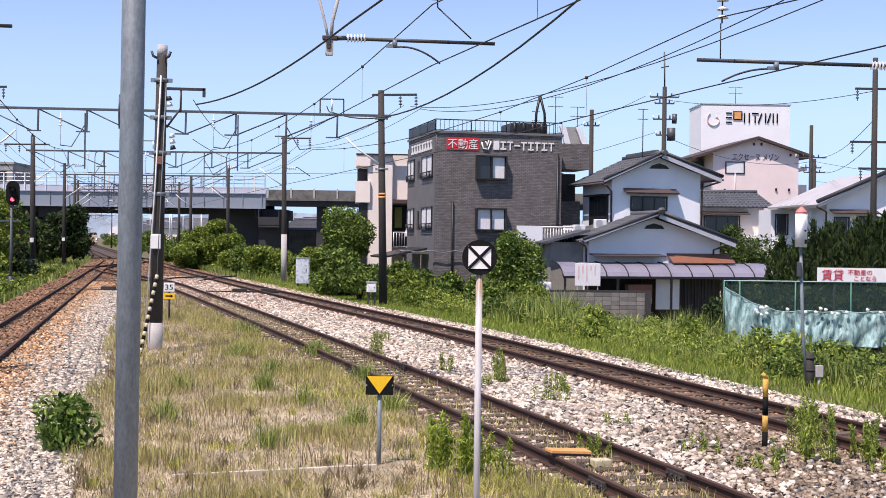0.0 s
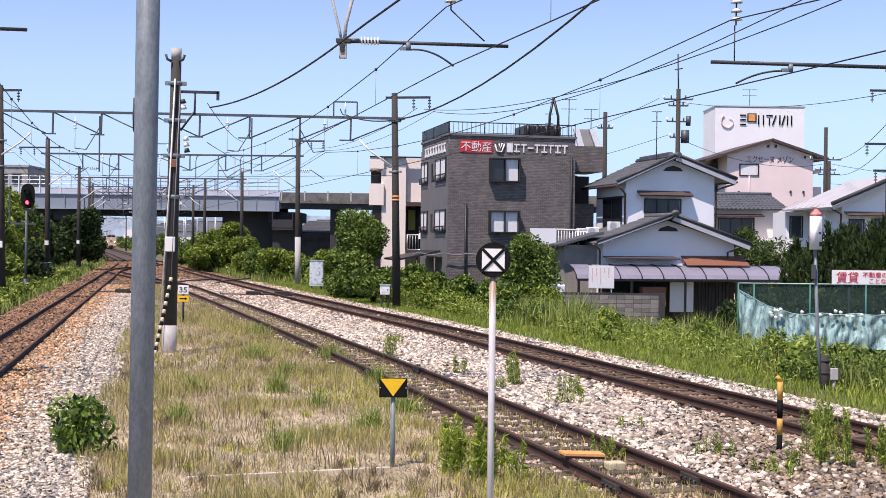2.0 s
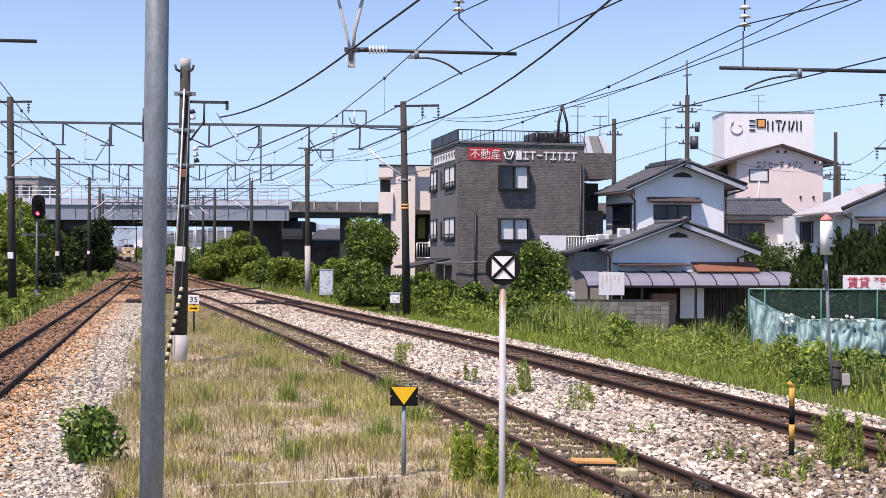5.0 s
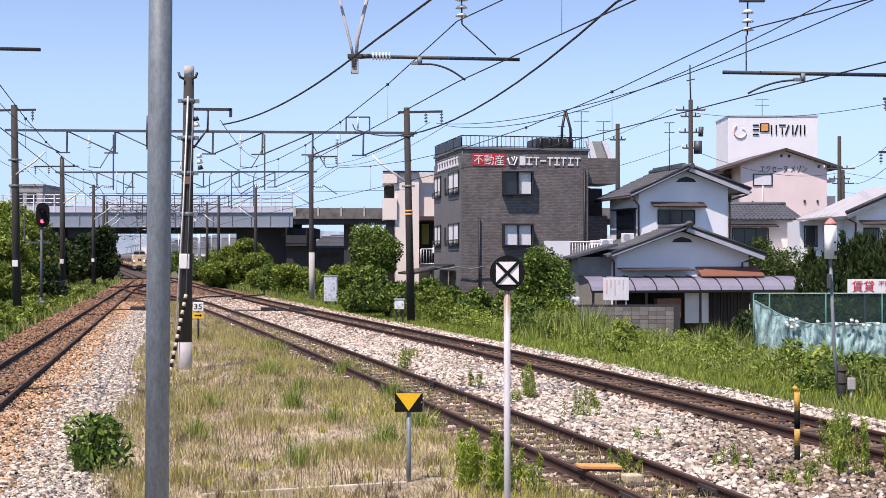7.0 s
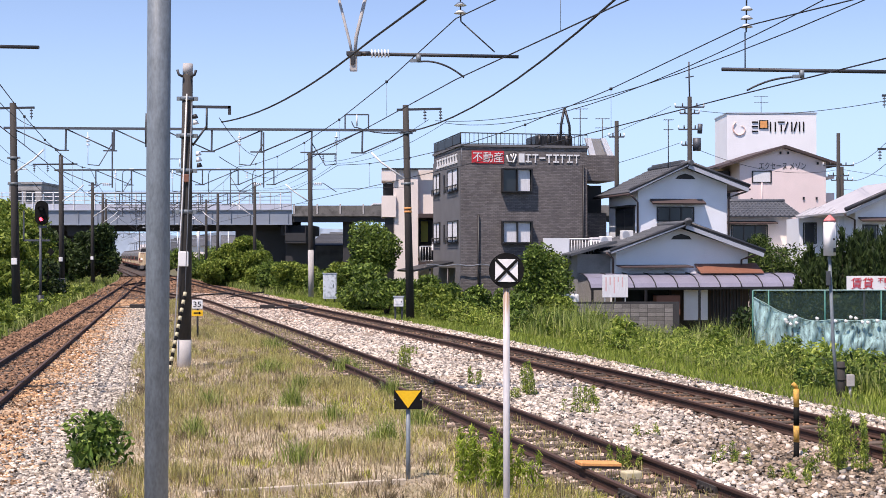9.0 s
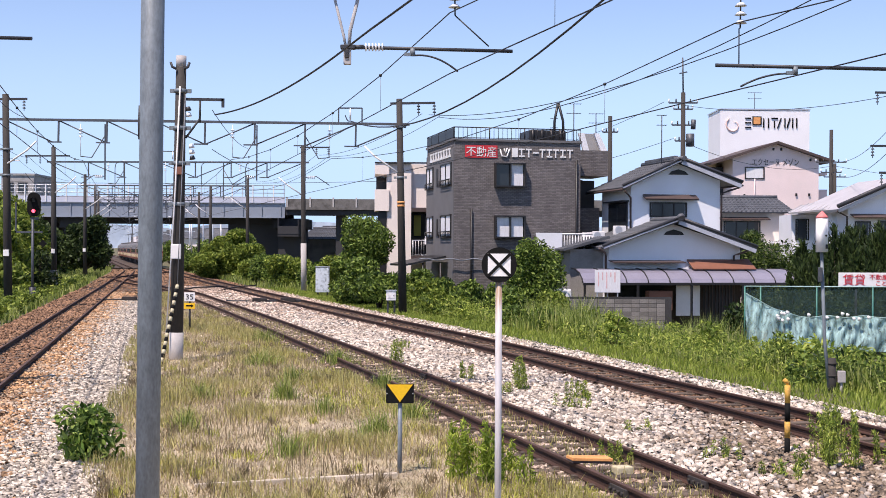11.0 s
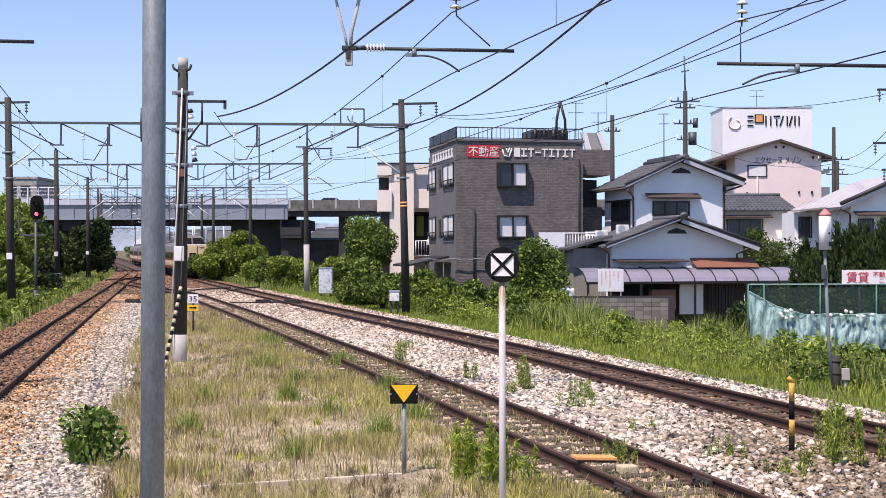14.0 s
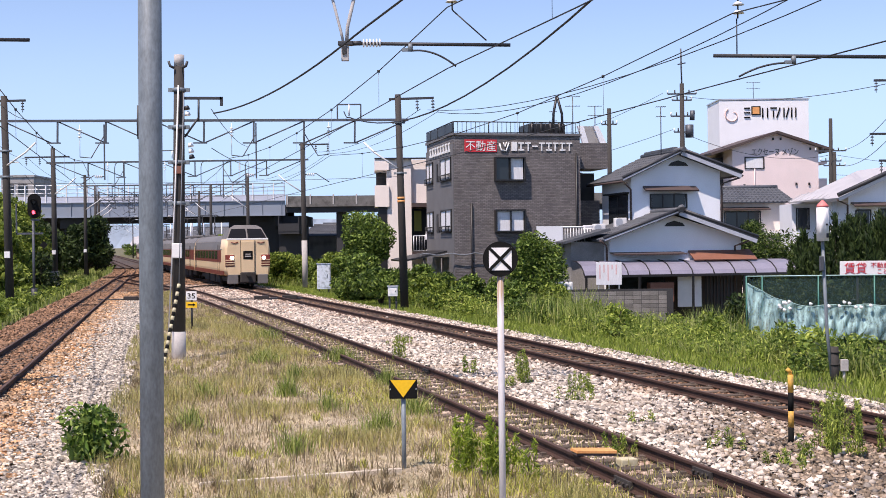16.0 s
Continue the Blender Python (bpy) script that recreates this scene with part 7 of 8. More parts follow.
def build_nose(th, y0):
    f = y0
    # flat face with rounded edges and a raised cab
    bm = bmesh.new()
    pts = [(-1.4, 0.8), (-1.46, 1.2), (-1.45, 2.5), (-1.36, 3.12), (1.36, 3.12), (1.45, 2.5), (1.46, 1.2), (1.4, 0.8)]
    rows = []
    for y, k in ((f + 2.5, 1.0), (f + 0.1, 1.0), (f - 0.12, 0.965), (f - 0.2, 0.9)):
        rows.append([bm.verts.new((x * k, y, 1.9 + (z - 1.9) * (k * 0.4 + 0.6))) for x, z in pts])
    for a, b in zip(rows, rows[1:]):
        for i in range(8):
            bm.faces.new((a[i], a[(i + 1) % 8], b[(i + 1) % 8], b[i])).smooth = True
    bm.faces.new(rows[-1])
    part("nose", bm, M["cream_train"], th, "cream train front")
    bm = bmesh.new()
    low = [bm.verts.new(p) for p in ((-1.34, f + 0.02, 3.1), (1.34, f + 0.02, 3.1), (1.36, f + 3.2, 3.0), (-1.36, f + 3.2, 3.0))]
    mid = [bm.verts.new(p) for p in ((-1.02, f + 0.7, 3.86), (1.02, f + 0.7, 3.86), (1.1, f + 2.7, 3.7), (-1.1, f + 2.7, 3.7))]
    topv = [bm.verts.new(p) for p in ((-0.7, f + 1.0, 4.04), (0.7, f + 1.0, 4.04), (0.7, f + 2.3, 3.95), (-0.7, f + 2.3, 3.95))]
    for a, b in ((low, mid), (mid, topv)):
        for i in range(4):
            bm.faces.new((a[i], a[(i + 1) % 4], b[(i + 1) % 4], b[i])).smooth = False
    bm.faces.new(topv)
    part("cab_roof", bm, M["train_roof"], th, "raised silver cab")
    for s in (-1, 1):
        bm = bmesh.new()
        q = [(s * 0.06, f + 0.09, 3.18), (s * 1.22, f + 0.11, 3.2), (s * 0.96, f + 0.62, 3.76), (s * 0.06, f + 0.62, 3.78)]
        vs = [bm.verts.new(Vector(p) + Vector((0, -0.06, 0.02))) for p in q]
        vb = [bm.verts.new(Vector(p)) for p in q]
        bm.faces.new(vs)
        for i in range(4):
            bm.faces.new((vs[i], vb[i], vb[(i + 1) % 4], vs[(i + 1) % 4]))
        part("cab_window", bm, M["cab_glass"], th, "dark sloping cab window")
        bm = bmesh.new()
        box(bm, s * 1.14 - 0.29, s * 1.14 + 0.29, f - 0.22, f + 0.12, 1.35, 2.12, 0.04)
        panel = part("lamp_panel", bm, M["maroon_train"], th, "maroon lamp panel")
        bm = bmesh.new()
        for z in (1.45, 1.6, 1.75):
            box(bm, s * 1.14 - 0.3, s * 1.14 + 0.28, f - 0.245, f - 0.22, z, z + 0.05)
        part("lamp_stripe", bm, M["cream_train"], panel)
        bm = bmesh.new()
        tube(bm, [(s * 1.02, f - 0.27, 1.92), (s * 1.02, f - 0.2, 1.92)], 0.115, 16)
        part("headlight", bm, M["lamp"], panel, "lit white headlight")
        bm = bmesh.new()
        box(bm, s * 0.95 - 0.33, s * 0.95 + 0.33, f - 0.22, f + 0.3, 0.25, 0.85, 0.03)
        part("skirt", bm, M["train_roof"], th, "grey skirt")
        bm = bmesh.new()
        tube(bm, [(s * 0.62, f - 0.21, 2.92), (s * 0.85, f - 0.22, 2.86), (s * 1.08, f - 0.21, 2.92)], 0.03, 5)
        part("front_rail", bm, M["maroon_train"], th)
    bm = bmesh.new()
    box(bm, -0.42, 0.42, f - 0.24, f - 0.1, 0.95, 3.0, 0.03)
    door = part("front_door", bm, M["cream_train"], th, "cream gangway door")
    bm = bmesh.new()
    box(bm, -0.3, 0.3, f - 0.26, f - 0.235, 1.82, 2.36, 0.02)
    part("headsign", bm, M["black"], door, "dark headsign box")
    bm = bmesh.new()
    box(bm, -0.2, 0.2, f - 0.27, f - 0.26, 1.98, 2.05), box(bm, -0.16, 0.16, f - 0.27, f - 0.26, 2.12, 2.18)
    part("headsign_bar", bm, M["pole_white"], door)
    for s in (-1, 1):
        bm = bmesh.new()
        box(bm, s * 0.46 - 0.012, s * 0.46 + 0.012, f - 0.235, f - 0.15, 0.95, 3.05)
        part("door_seam", bm, M["underframe"], th)
    bm = bmesh.new()
    box(bm, -1.33, 1.33, f - 0.2, f + 0.3, 3.06, 3.17, 0.03)
    part("brow", bm, M["white"], th, "white brow line")
    bm = bmesh.new()
    box(bm, -0.5, 0.5, f - 0.3, f + 0.2, 0.3, 1.0, 0.08), tube(bm, [(0, f - 0.55, 0.85), (0, f, 0.85)], 0.14, 8)
    part("coupler", bm, M["underframe"], th, "black coupler and hoses")


CARS = [train_car(i == 0, "cream and maroon express lead car with lit headlights" if i == 0 else "cream and maroon express passenger car with silver roof", i in (1, 3)) for i in range(6)]

# distance along the main line, by y
Y_TAB = np.arange(40, 700, 0.5)
S_TAB = np.concatenate([[0], np.cumsum(np.hypot(np.diff(Y_TAB), np.diff(line_c(Y_TAB))))])


def on_line(s):
    y = float(np.interp(s, S_TAB, Y_TAB))
    return Vector((float(line_c(y)), y, RAIL))


def car_pose(t, i):
    """Car i at time t: its middle between its two bogies; the train comes on at a steady speed."""
    front = float(np.interp(81.6, Y_TAB, S_TAB)) + SPEED * (16.0 - t)
    mid = front + 10.4 + i * 21.3
    a, b = on_line(mid - 7), on_line(mid + 7)
    d = b - a
    return Matrix.Translation((a + b) / 2) @ Matrix.Rotation(math.atan2(d.y, d.x) - math.pi / 2, 4, "Z")


SPEED = 20.6


# ---- road vehicles on the bridge ----
def road_car(label, paint, van):
    """A small car or van that drives towards -x, its origin on the road under its middle."""
    th = thing("van" if van else "car", Matrix(), label, "vehicle", "cars on the bridge")
    h = 1.95 if van else 1.45
    prof = ([(-1.7, 0.35), (1.7, 0.35), (1.72, 1.2), (1.6, h), (-1.0, h), (-1.45, 1.15), (-1.75, 0.95)] if van else
            [(-2.1, 0.35), (2.1, 0.35), (2.15, 0.9), (1.6, 1.0), (1.0, h), (-0.6, h), (-1.2, 0.98), (-2.05, 0.85)])
    bm = bmesh.new()
    prism(bm, prof, -0.75, 0.75)
    part("body", bm, paint, th)
    for s in (-1, 1):
        bm = bmesh.new()
        x0, x1 = (-0.95, 1.45) if van else (-0.7, 1.0)
        prism(bm, [(x0 - 0.2, 1.05), (x1 + 0.1, 1.05), (x1, h - 0.15), (x0 + 0.1, h - 0.15)], s * 0.755 - 0.006, s * 0.755 + 0.006)
        part("side_window", bm, M["glass"], th)
    for x in (-1.2, 1.2):
        for s in (-1, 1):
            bm = bmesh.new()
            tube(bm, [(x, s * 0.6, 0.31), (x, s * 0.78, 0.31)], 0.31, 14)
            part("wheel", bm, M["black"], th)
    return th


M["dark_car_paint"] = plain("dark_car_paint", (0.03, 0.035, 0.045), 0.25)
ROAD_CARS = [(road_car("small white van driving over the road bridge", M["white"], True), -14.7, 12.5, -14.5),
             (road_car("small white car driving over the road bridge", M["white"], False), -10.8, 9.2, -13.0),
             (road_car("dark car driving over the road bridge", M["dark_car_paint"], False), -8.8, 13.6, -13.0)]


# ---- plants ----
RNG = np.random.default_rng(4)
M["near_leaf"] = leaf_mat("weed_bush_leaves", [(0.025, 0.055, 0.01), (0.11, 0.2, 0.028), (0.36, 0.46, 0.11)], 0.25)
M["fresh_spear"] = leaf_mat("fresh_narrow_leaves", [(0.1, 0.17, 0.017), (0.27, 0.37, 0.035), (0.47, 0.55, 0.1)], 0.45)
M["garden_leaf"] = leaf_mat("garden_tree_leaves", [(0.016, 0.032, 0.008), (0.05, 0.09, 0.018), (0.15, 0.21, 0.045)], 0.2)
M["yellow_weed"] = leaf_mat("yellow_green_weeds", [(0.14, 0.16, 0.03), (0.42, 0.43, 0.08), (0.7, 0.66, 0.18)], 0.3)
M["stalk"] = leaf_mat("dead_stalks", [(0.1, 0.075, 0.045), (0.22, 0.17, 0.1), (0.36, 0.3, 0.17)], 0.2)


def leaves(centres, size, flat=0.0, narrow=0.42, rise=0.0):
    """Two bent triangles for each leaf at the centres, turned at random."""
    n = len(centres)
    d = RNG.normal(size=(n, 3))
    d[:, 2] = d[:, 2] * (1 - flat) + rise
    d /= np.linalg.norm(d, axis=1)[:, None]
    e = np.cross(d, RNG.normal(size=(n, 3)))
    e /= np.linalg.norm(e, axis=1)[:, None]
    s = (size * RNG.uniform(0.6, 1.35, n))[:, None]
    nrm = np.cross(d, e)
    v = np.stack([centres - d * s, centres + e * s * narrow + nrm * s * 0.12, centres + d * s, centres - e * s * narrow + nrm * s * 0.12], 1)
    i = np.arange(n)[:, None] * 4
    return v.reshape(-1, 3), np.concatenate([i + [0, 1, 2], i + [0, 2, 3]])


def clumps(blobs, count):
    """Points near the skins of many overlapping blobs (x, y, z, rx, ry, rz)."""
    blobs = np.array(blobs, float)
    w = (blobs[:, 3] * blobs[:, 5])
    k = RNG.choice(len(blobs), count, p=w / w.sum())
    d = RNG.normal(size=(count, 3))
    d /= np.linalg.norm(d, axis=1)[:, None]
    r = RNG.uniform(0.55, 1.08, count)[:, None]
    return blobs[k, :3] + d * r * blobs[k, 3:]


def bush(x, y, z, w, h, count, size, material, label, name="shrub", category="shrub", trunk=0.0, lumps=9, d=None, seed=0):
    """A shrub or small tree: stems or a trunk, limbs and a ragged crown of leaves."""
    rnd = random.Random(int(x * 131 + y * 17 + seed))
    th = thing(name, pose(x, y, z), label, category)
    d = d or w
    blobs, limbs = [], []
    for i in range(lumps):
        a = rnd.uniform(0, 6.283)
        r = math.sqrt(rnd.random())
        zz = trunk + (h - trunk) * rnd.uniform(0.12, 0.88)
        narrow = 1 - 0.55 * max(0, (zz - trunk) / (h - trunk) - 0.35)
        px, py = 0.36 * w * r * math.cos(a) * narrow, 0.36 * d * r * math.sin(a) * narrow
        s = rnd.uniform(0.16, 0.3)
        blobs.append((px, py, zz, w * s, d * s, min((h - trunk) * s * 1.05, zz, h - zz + 0.05)))
        limbs.append((px, py, zz))
    bm = bmesh.new()
    r0 = 0.03 + 0.025 * h
    if trunk:
        tube(bm, [(0, 0, -0.3), (0.05, 0, trunk * 0.6), (0, 0, trunk + (h - trunk) * 0.4)], [r0 * 1.4, r0, r0 * 0.6], 8)
    for px, py, zz in limbs:
        tube(bm, [(0, 0, trunk * 0.7 - (0.0 if trunk else 0.15)), (px * 0.4, py * 0.4, zz * 0.6), (px, py, zz)], [r0 * 0.5, r0 * 0.35, r0 * 0.12], 5)
    wood = part("trunk" if trunk else "stem", bm, M["bark"], th)
    if not trunk:
        tagged(wood, "thin brown stems inside the leaves", kind="stuff")
    v, t = leaves(clumps(blobs, count), size)
    v[:, 2] = np.maximum(v[:, 2], 0.0)
    ob = new("crown", raw("crown", v, t, M[material]))
    ob.parent = th
    return th


# trees and large shrubs along the right bank
bush(-4.1, 74, -0.4, 3.2, 5.2, 11500, 0.1, "leaf", "round dark green tree in front of the white house", "tree", "tree", 2.0, 18, seed=3)
bush(4.9, 63, -0.5, 3.0, 3.9, 10000, 0.1, "leaf", "dense green shrub against the tiled wall", lumps=14)
for i, (x, y, w, h, m) in enumerate((
        (-3.4, 64, 3.0, 2.4, "leaf"), (-4.6, 67, 2.6, 2.2, "leaf"), (-2.6, 60, 2.4, 1.7, "leaf"), (-0.3, 60, 2.6, 1.6, "bright_leaf"), (1.4, 58, 2.6, 1.9, "leaf"),
        (-6.3, 82, 3.2, 2.6, "bright_leaf"), (-8.0, 90, 3.6, 2.2, "leaf"), (-10.5, 92, 3.2, 2.4, "bright_leaf"), (-12.5, 97, 4, 2.2, "leaf"), (2.5, 56, 2.2, 1.5, "dark_leaf"),
        (0.4, 55.5, 1.8, 1.3, "bright_leaf"), (3.2, 55, 2.0, 2.0, "leaf"), (-13.6, 104, 5.2, 2.3, "bright_leaf"), (-15.0, 112, 4.2, 2.6, "leaf"), (-18.2, 118, 4.0, 4.6, "bright_leaf"), (-16.8, 115, 3.2, 3.3, "bright_leaf"), (-20.2, 120, 4.4, 3.9, "bright_leaf"), (-22.3, 122, 4.0, 2.6, "leaf"), (-21.0, 116, 3.4, 2.4, "bright_leaf"),
        (-12.2, 112, 4, 2.2, "leaf"), (-20.0, 132, 4.5, 4.4, "bright_leaf"), (-18.6, 124, 3.6, 3.6, "leaf"), (5.2, 57, 2.4, 2.0, "bright_leaf"), (-1.2, 66, 2.2, 2.1, "leaf"), (0.9, 64, 2.4, 2.0, "dark_leaf"))):
    bush(x, y, float(ground_z(x, y)), w, h, int(1350 * w * h), 0.07 + 0.0006 * y, m, "wild leafy shrub on the railway bank", seed=i, lumps=10)
for i in range(7):
    bush(11.4 + i * 1.25, 47.5 + 0.3 * (i % 3), -0.9, 1.7, 2.0 + 0.3 * (i % 2), 1500, 0.12, "dark_leaf", "dark hedge shrub behind the net fence", lumps=9, seed=i)
# dark shrubs added in place of the black shade under the bank's trees
for i in range(8):
    bush(-24.6 - i * 1.7, 79 + 0.5 * (i % 3), 0, 2.4, 2.6, 1500, 0.14, "dark_leaf", "dark-leaved shrub standing in for the shade under the trees", lumps=9, seed=i)
for i in range(4):
    bush(17.4 + i * 1.05, 55.5 + 0.6 * (i % 3), -1.1, 2.2, 2.7 + 0.4 * (i % 3), 1900, 0.13, "dark_leaf", "dark garden shrub behind the fence", lumps=10, seed=i)
# garden hedge, conifers
for i, (x, y, w, h, m) in enumerate(((19.0, 70, 4.2, 4.6, "garden_leaf"), (20.8, 71, 3.2, 4.1, "dark_leaf"), (18.0, 73, 2.5, 5.2, "garden_leaf"))):
    bush(x, y, -1.2, w, h, 8000, 0.11, m, "clipped dark green garden tree beside the house", "tree", "tree", 0.8, 14, seed=i)


def conifer(x, y, z, w, h, n):
    th = thing("juniper", pose(x, y, z), "dark green upright juniper with pointed plumes", "tree", "junipers by the fence")
    bm = bmesh.new()
    pts = []
    for k in range(n):
        a, r = RNG.uniform(0, 6.283), math.sqrt(RNG.random()) * w / 2
        top = h * (1 - 0.3 * (2 * r / w) ** 1.4) * RNG.uniform(0.75, 1.05)
        bx, by = r * math.cos(a), r * math.sin(a)
        tube(bm, [(bx * 0.3, by * 0.3, 0), (bx * 0.9, by * 0.9, top * 0.5), (bx * 1.1, by * 1.1, top * 0.9)], [0.06, 0.04, 0.01], 4)
        s = RNG.uniform(0.05, 1, 700) ** 0.7
        rad = 0.24 * w * (1 - s) ** 0.8 * 0.8 + 0.03
        ph = RNG.uniform(0, 6.283, 700)
        pts.append(np.stack([bx * (0.6 + 0.5 * s) + rad * np.cos(ph), by * (0.6 + 0.5 * s) + rad * np.sin(ph), top * s], 1))
    part("trunk", bm, M["bark"], th)
    c = np.concatenate(pts)
    m = len(c)
    d = RNG.normal(size=(m, 3)) * [0.4, 0.4, 0.3] + [0, 0, 1]
    e = RNG.normal(size=(m, 3)) * 0.035
    L = RNG.uniform(0.12, 0.28, m)[:, None]
    v = np.stack([c - e, c + e, c + d * L], 1).reshape(-1, 3)
    ob = new("crown", raw("crown", v, np.arange(m * 3).reshape(-1, 3), M["dark_leaf"]))
    ob.parent = th


for x, y, w, h in ((15.9, 50, 2.4, 4.7), (16.9, 51, 2.6, 5.2), (17.9, 50, 2.6, 5.5), (19.0, 51, 2.5, 5.0), (15.2, 51.5, 1.9, 4.3), (16.5, 49, 1.8, 4.2), (17.4, 49.2, 1.9, 4.6), (18.6, 49.4, 1.9, 4.4)):
    conifer(x, y, -0.9, w, h, 21)

# left bank
for i, (x, y, w, h, m) in enumerate(((-26.5, 76, 5.5, 4.4, "bright_leaf"), (-30, 80, 7, 5.0, "bright_leaf"), (-24.5, 70, 4, 2.6, "bright_leaf"), (-31.2, 90, 6.5, 5.4, "bright_leaf"), (-33, 95, 8, 7, "bright_leaf"),
                                     (-37.5, 118, 6.5, 6.6, "dark_leaf"), (-32.4, 118, 4.4, 5.7, "dark_leaf"), (-41, 128, 6, 6, "dark_leaf"), (-40, 112, 7, 5, "leaf"), (-45, 145, 7, 5, "dark_leaf"), (-36, 70, 7, 5, "bright_leaf"))):
    bush(x, y, 0, w, h, int(330 * w * h), 0.13 + 0.0006 * y, m, "leafy tree on the bank of the line", "tree", "tree", h * 0.2, 16, seed=i)
for i in range(46):
    y = 36 + 55 * (i / 46) + random.uniform(-1, 1)
    x = float(line_a(y)) - 2.7 - random.uniform(0, 4.5)
    bush(x, y, 0, random.uniform(1.0, 2.0), random.uniform(0.35, 0.8), 700, 0.09, "bright_leaf", "low leafy weeds beside a rusty track", "weed_clump", "weeds", lumps=7, seed=i)
for i in range(70):
    y = 118 + 340 * (i / 70)
    s = -1 if i % 2 else 1
    x = (float(line_a(y)) - random.uniform(4.5, 12)) if s < 0 else (float(line_c(y)) + random.uniform(6, 14))
    if y < 170 and s > 0:
        continue
    bush(x, y, 0, random.uniform(4, 8), random.uniform(2, 4.5), 1200, 0.25, "leaf", "scrub beside the line in the distance", lumps=8, seed=i)

x, y = RNG.random(15000), 38 + 62 * RNG.random(15000) ** 1.3
x = line_a(y) - 2.3 - 7.0 * x
c = np.stack([x, y, RNG.uniform(0.03, 0.5, len(x)) * (0.6 + 0.8 * np.abs(np.sin(x * 1.7 + y)))], 1)
v, t = leaves(c, 0.12, 0.3)
tagged(new("bank_weeds", raw("bank_weeds", v, t, M["bright_leaf"])), "broad-leaved green weeds beside the rusty track", "weeds", kind="stuff")

# single plants near the camera
bush(-4.62, 17.0, 0.0, 0.95, 0.78, 1100, 0.064, "near_leaf", "round leafy weed growing in the ballast", "weed_clump", "weeds", lumps=16)


def blades(px, py, height, width, lean=0.35, z=None):
    """Grass blades of two quads' length ending in a point."""
    n = len(px)
    h = height * RNG.uniform(0.55, 1.3, n)
    a = RNG.uniform(0, 6.283, n)
    w = width * RNG.uniform(0.7, 1.3, n)
    dx, dy = np.cos(a), np.sin(a)
    tilt = RNG.normal(0, lean, n)
    b = RNG.uniform(0, 6.283, n)
    lx, ly = np.cos(b) * tilt * h, np.sin(b) * tilt * h
    z = np.zeros(n) if z is None else z
    P = np.stack
    v = P([P([px - dx * w, py - dy * w, z], 1), P([px + dx * w, py + dy * w, z], 1),
           P([px + lx * 0.35 + dx * w * 0.7, py + ly * 0.35 + dy * w * 0.7, z + h * 0.55], 1), P([px + lx * 0.35 - dx * w * 0.7, py + ly * 0.35 - dy * w * 0.7, z + h * 0.55], 1),
           P([px + lx, py + ly, z + h], 1)], 1).reshape(-1, 3)
    i = np.arange(n)[:, None] * 5
    return v, np.concatenate([i + [0, 1, 2], i + [0, 2, 3], i + [3, 2, 4]])


def meadow(name, label, px, py, height, width, material, lean=0.35, z=None):
    v, t = blades(px, py, height, width, lean, z)
    tagged(new(name, raw(name, v, t, M[material])), label, "grass", kind="stuff")


def patch(px, py, scale, seed):
    return np.array([noise.noise((x * scale, y * scale, seed)) for x, y in zip(px, py)])


# dry strip between the left track and the siding
def strip_points(n, y0, y1, left, right, power=1.6):
    y = y0 + (y1 - y0) * RNG.random(n) ** power
    l, r = left(y), right(y)
    ok = r - l > 0.15
    y, l, r = y[ok], l[ok], r[ok]
    x = l + (r - l) * RNG.random(len(y))
    return x, y


x, y = strip_points(170000, 11.5, 78, lambda y: line_a(y) + 2.75, lambda y: line_b(y) - 0.95)
n = patch(x, y, 0.5, 1.5) + 0.5 * patch(x, y, 1.7, 4.5)
keep = RNG.random(len(x)) < np.clip(0.75 + n, 0.25, 1)
x, y, n = x[keep], y[keep], n[keep]
green = n + RNG.normal(0, 0.34, len(n)) + 0.3 * np.clip((x - line_b(y) + 2.6) / 1.4, 0, 1) > 0.47
tall = 1 + 1.2 * np.clip(n, 0, 0.6)
far = 1 + y / 60
meadow("dry_grass", "dry straw-coloured grass between the tracks", x[~green], y[~green], 0.09 * tall[~green], 0.005 * far[~green], "straw", 0.6)
meadow("half_dry_grass", "yellow-green grass tufts between the tracks", x[green], y[green], 0.15 * tall[green], 0.005 * far[green], "olive", 0.35)
x, y = strip_points(9500, 12, 70, lambda y: line_a(y) + 2.8, lambda y: line_b(y) - 1.0)
k = patch(x, y, 0.8, 21.5) + 0.4 * patch(x, y, 2.5, 3.5) > 0.1
meadow("seed_stalks", "tall thin dead seed stalks in the dry strip", x[k], y[k], 0.3, 0.006, "stalk", 0.28)
x, y = strip_points(26000, 11.5, 60, lambda y: line_a(y) + 2.8, lambda y: line_b(y) - 0.9)
meadow("lying_straw", "matted dead straw lying on the dry soil", x, y, 0.06, 0.006, "stalk", 2.4, np.full(len(x), 0.02))
# scattered tussocks, some half green, some dead
cx, cy = strip_points(330, 12.5, 55, lambda y: line_a(y) + 3.0, lambda y: line_b(y) - 1.1, 1.5)
a, rr = RNG.uniform(0, 6.283, (len(cx), 46)), RNG.uniform(0.08, 0.26, (len(cx), 1)) * np.abs(RNG.normal(0, 0.7, (len(cx), 46)))
px, py = cx[:, None] + rr * np.cos(a), cy[:, None] + rr * np.sin(a)
for k, (nm, lab, m, hh) in enumerate((("olive_tussocks", "small half-green tussocks in the dry strip", "olive", 0.2), ("dead_tussocks", "small grey-brown dead tussocks in the dry strip", "stalk", 0.19), ("fresh_tussocks", "small fresh yellow-green tussocks in the dry strip", "yellow_weed", 0.15))):
    meadow(nm, lab, px[k::3].ravel(), py[k::3].ravel(), hh, 0.007, m, 0.6)
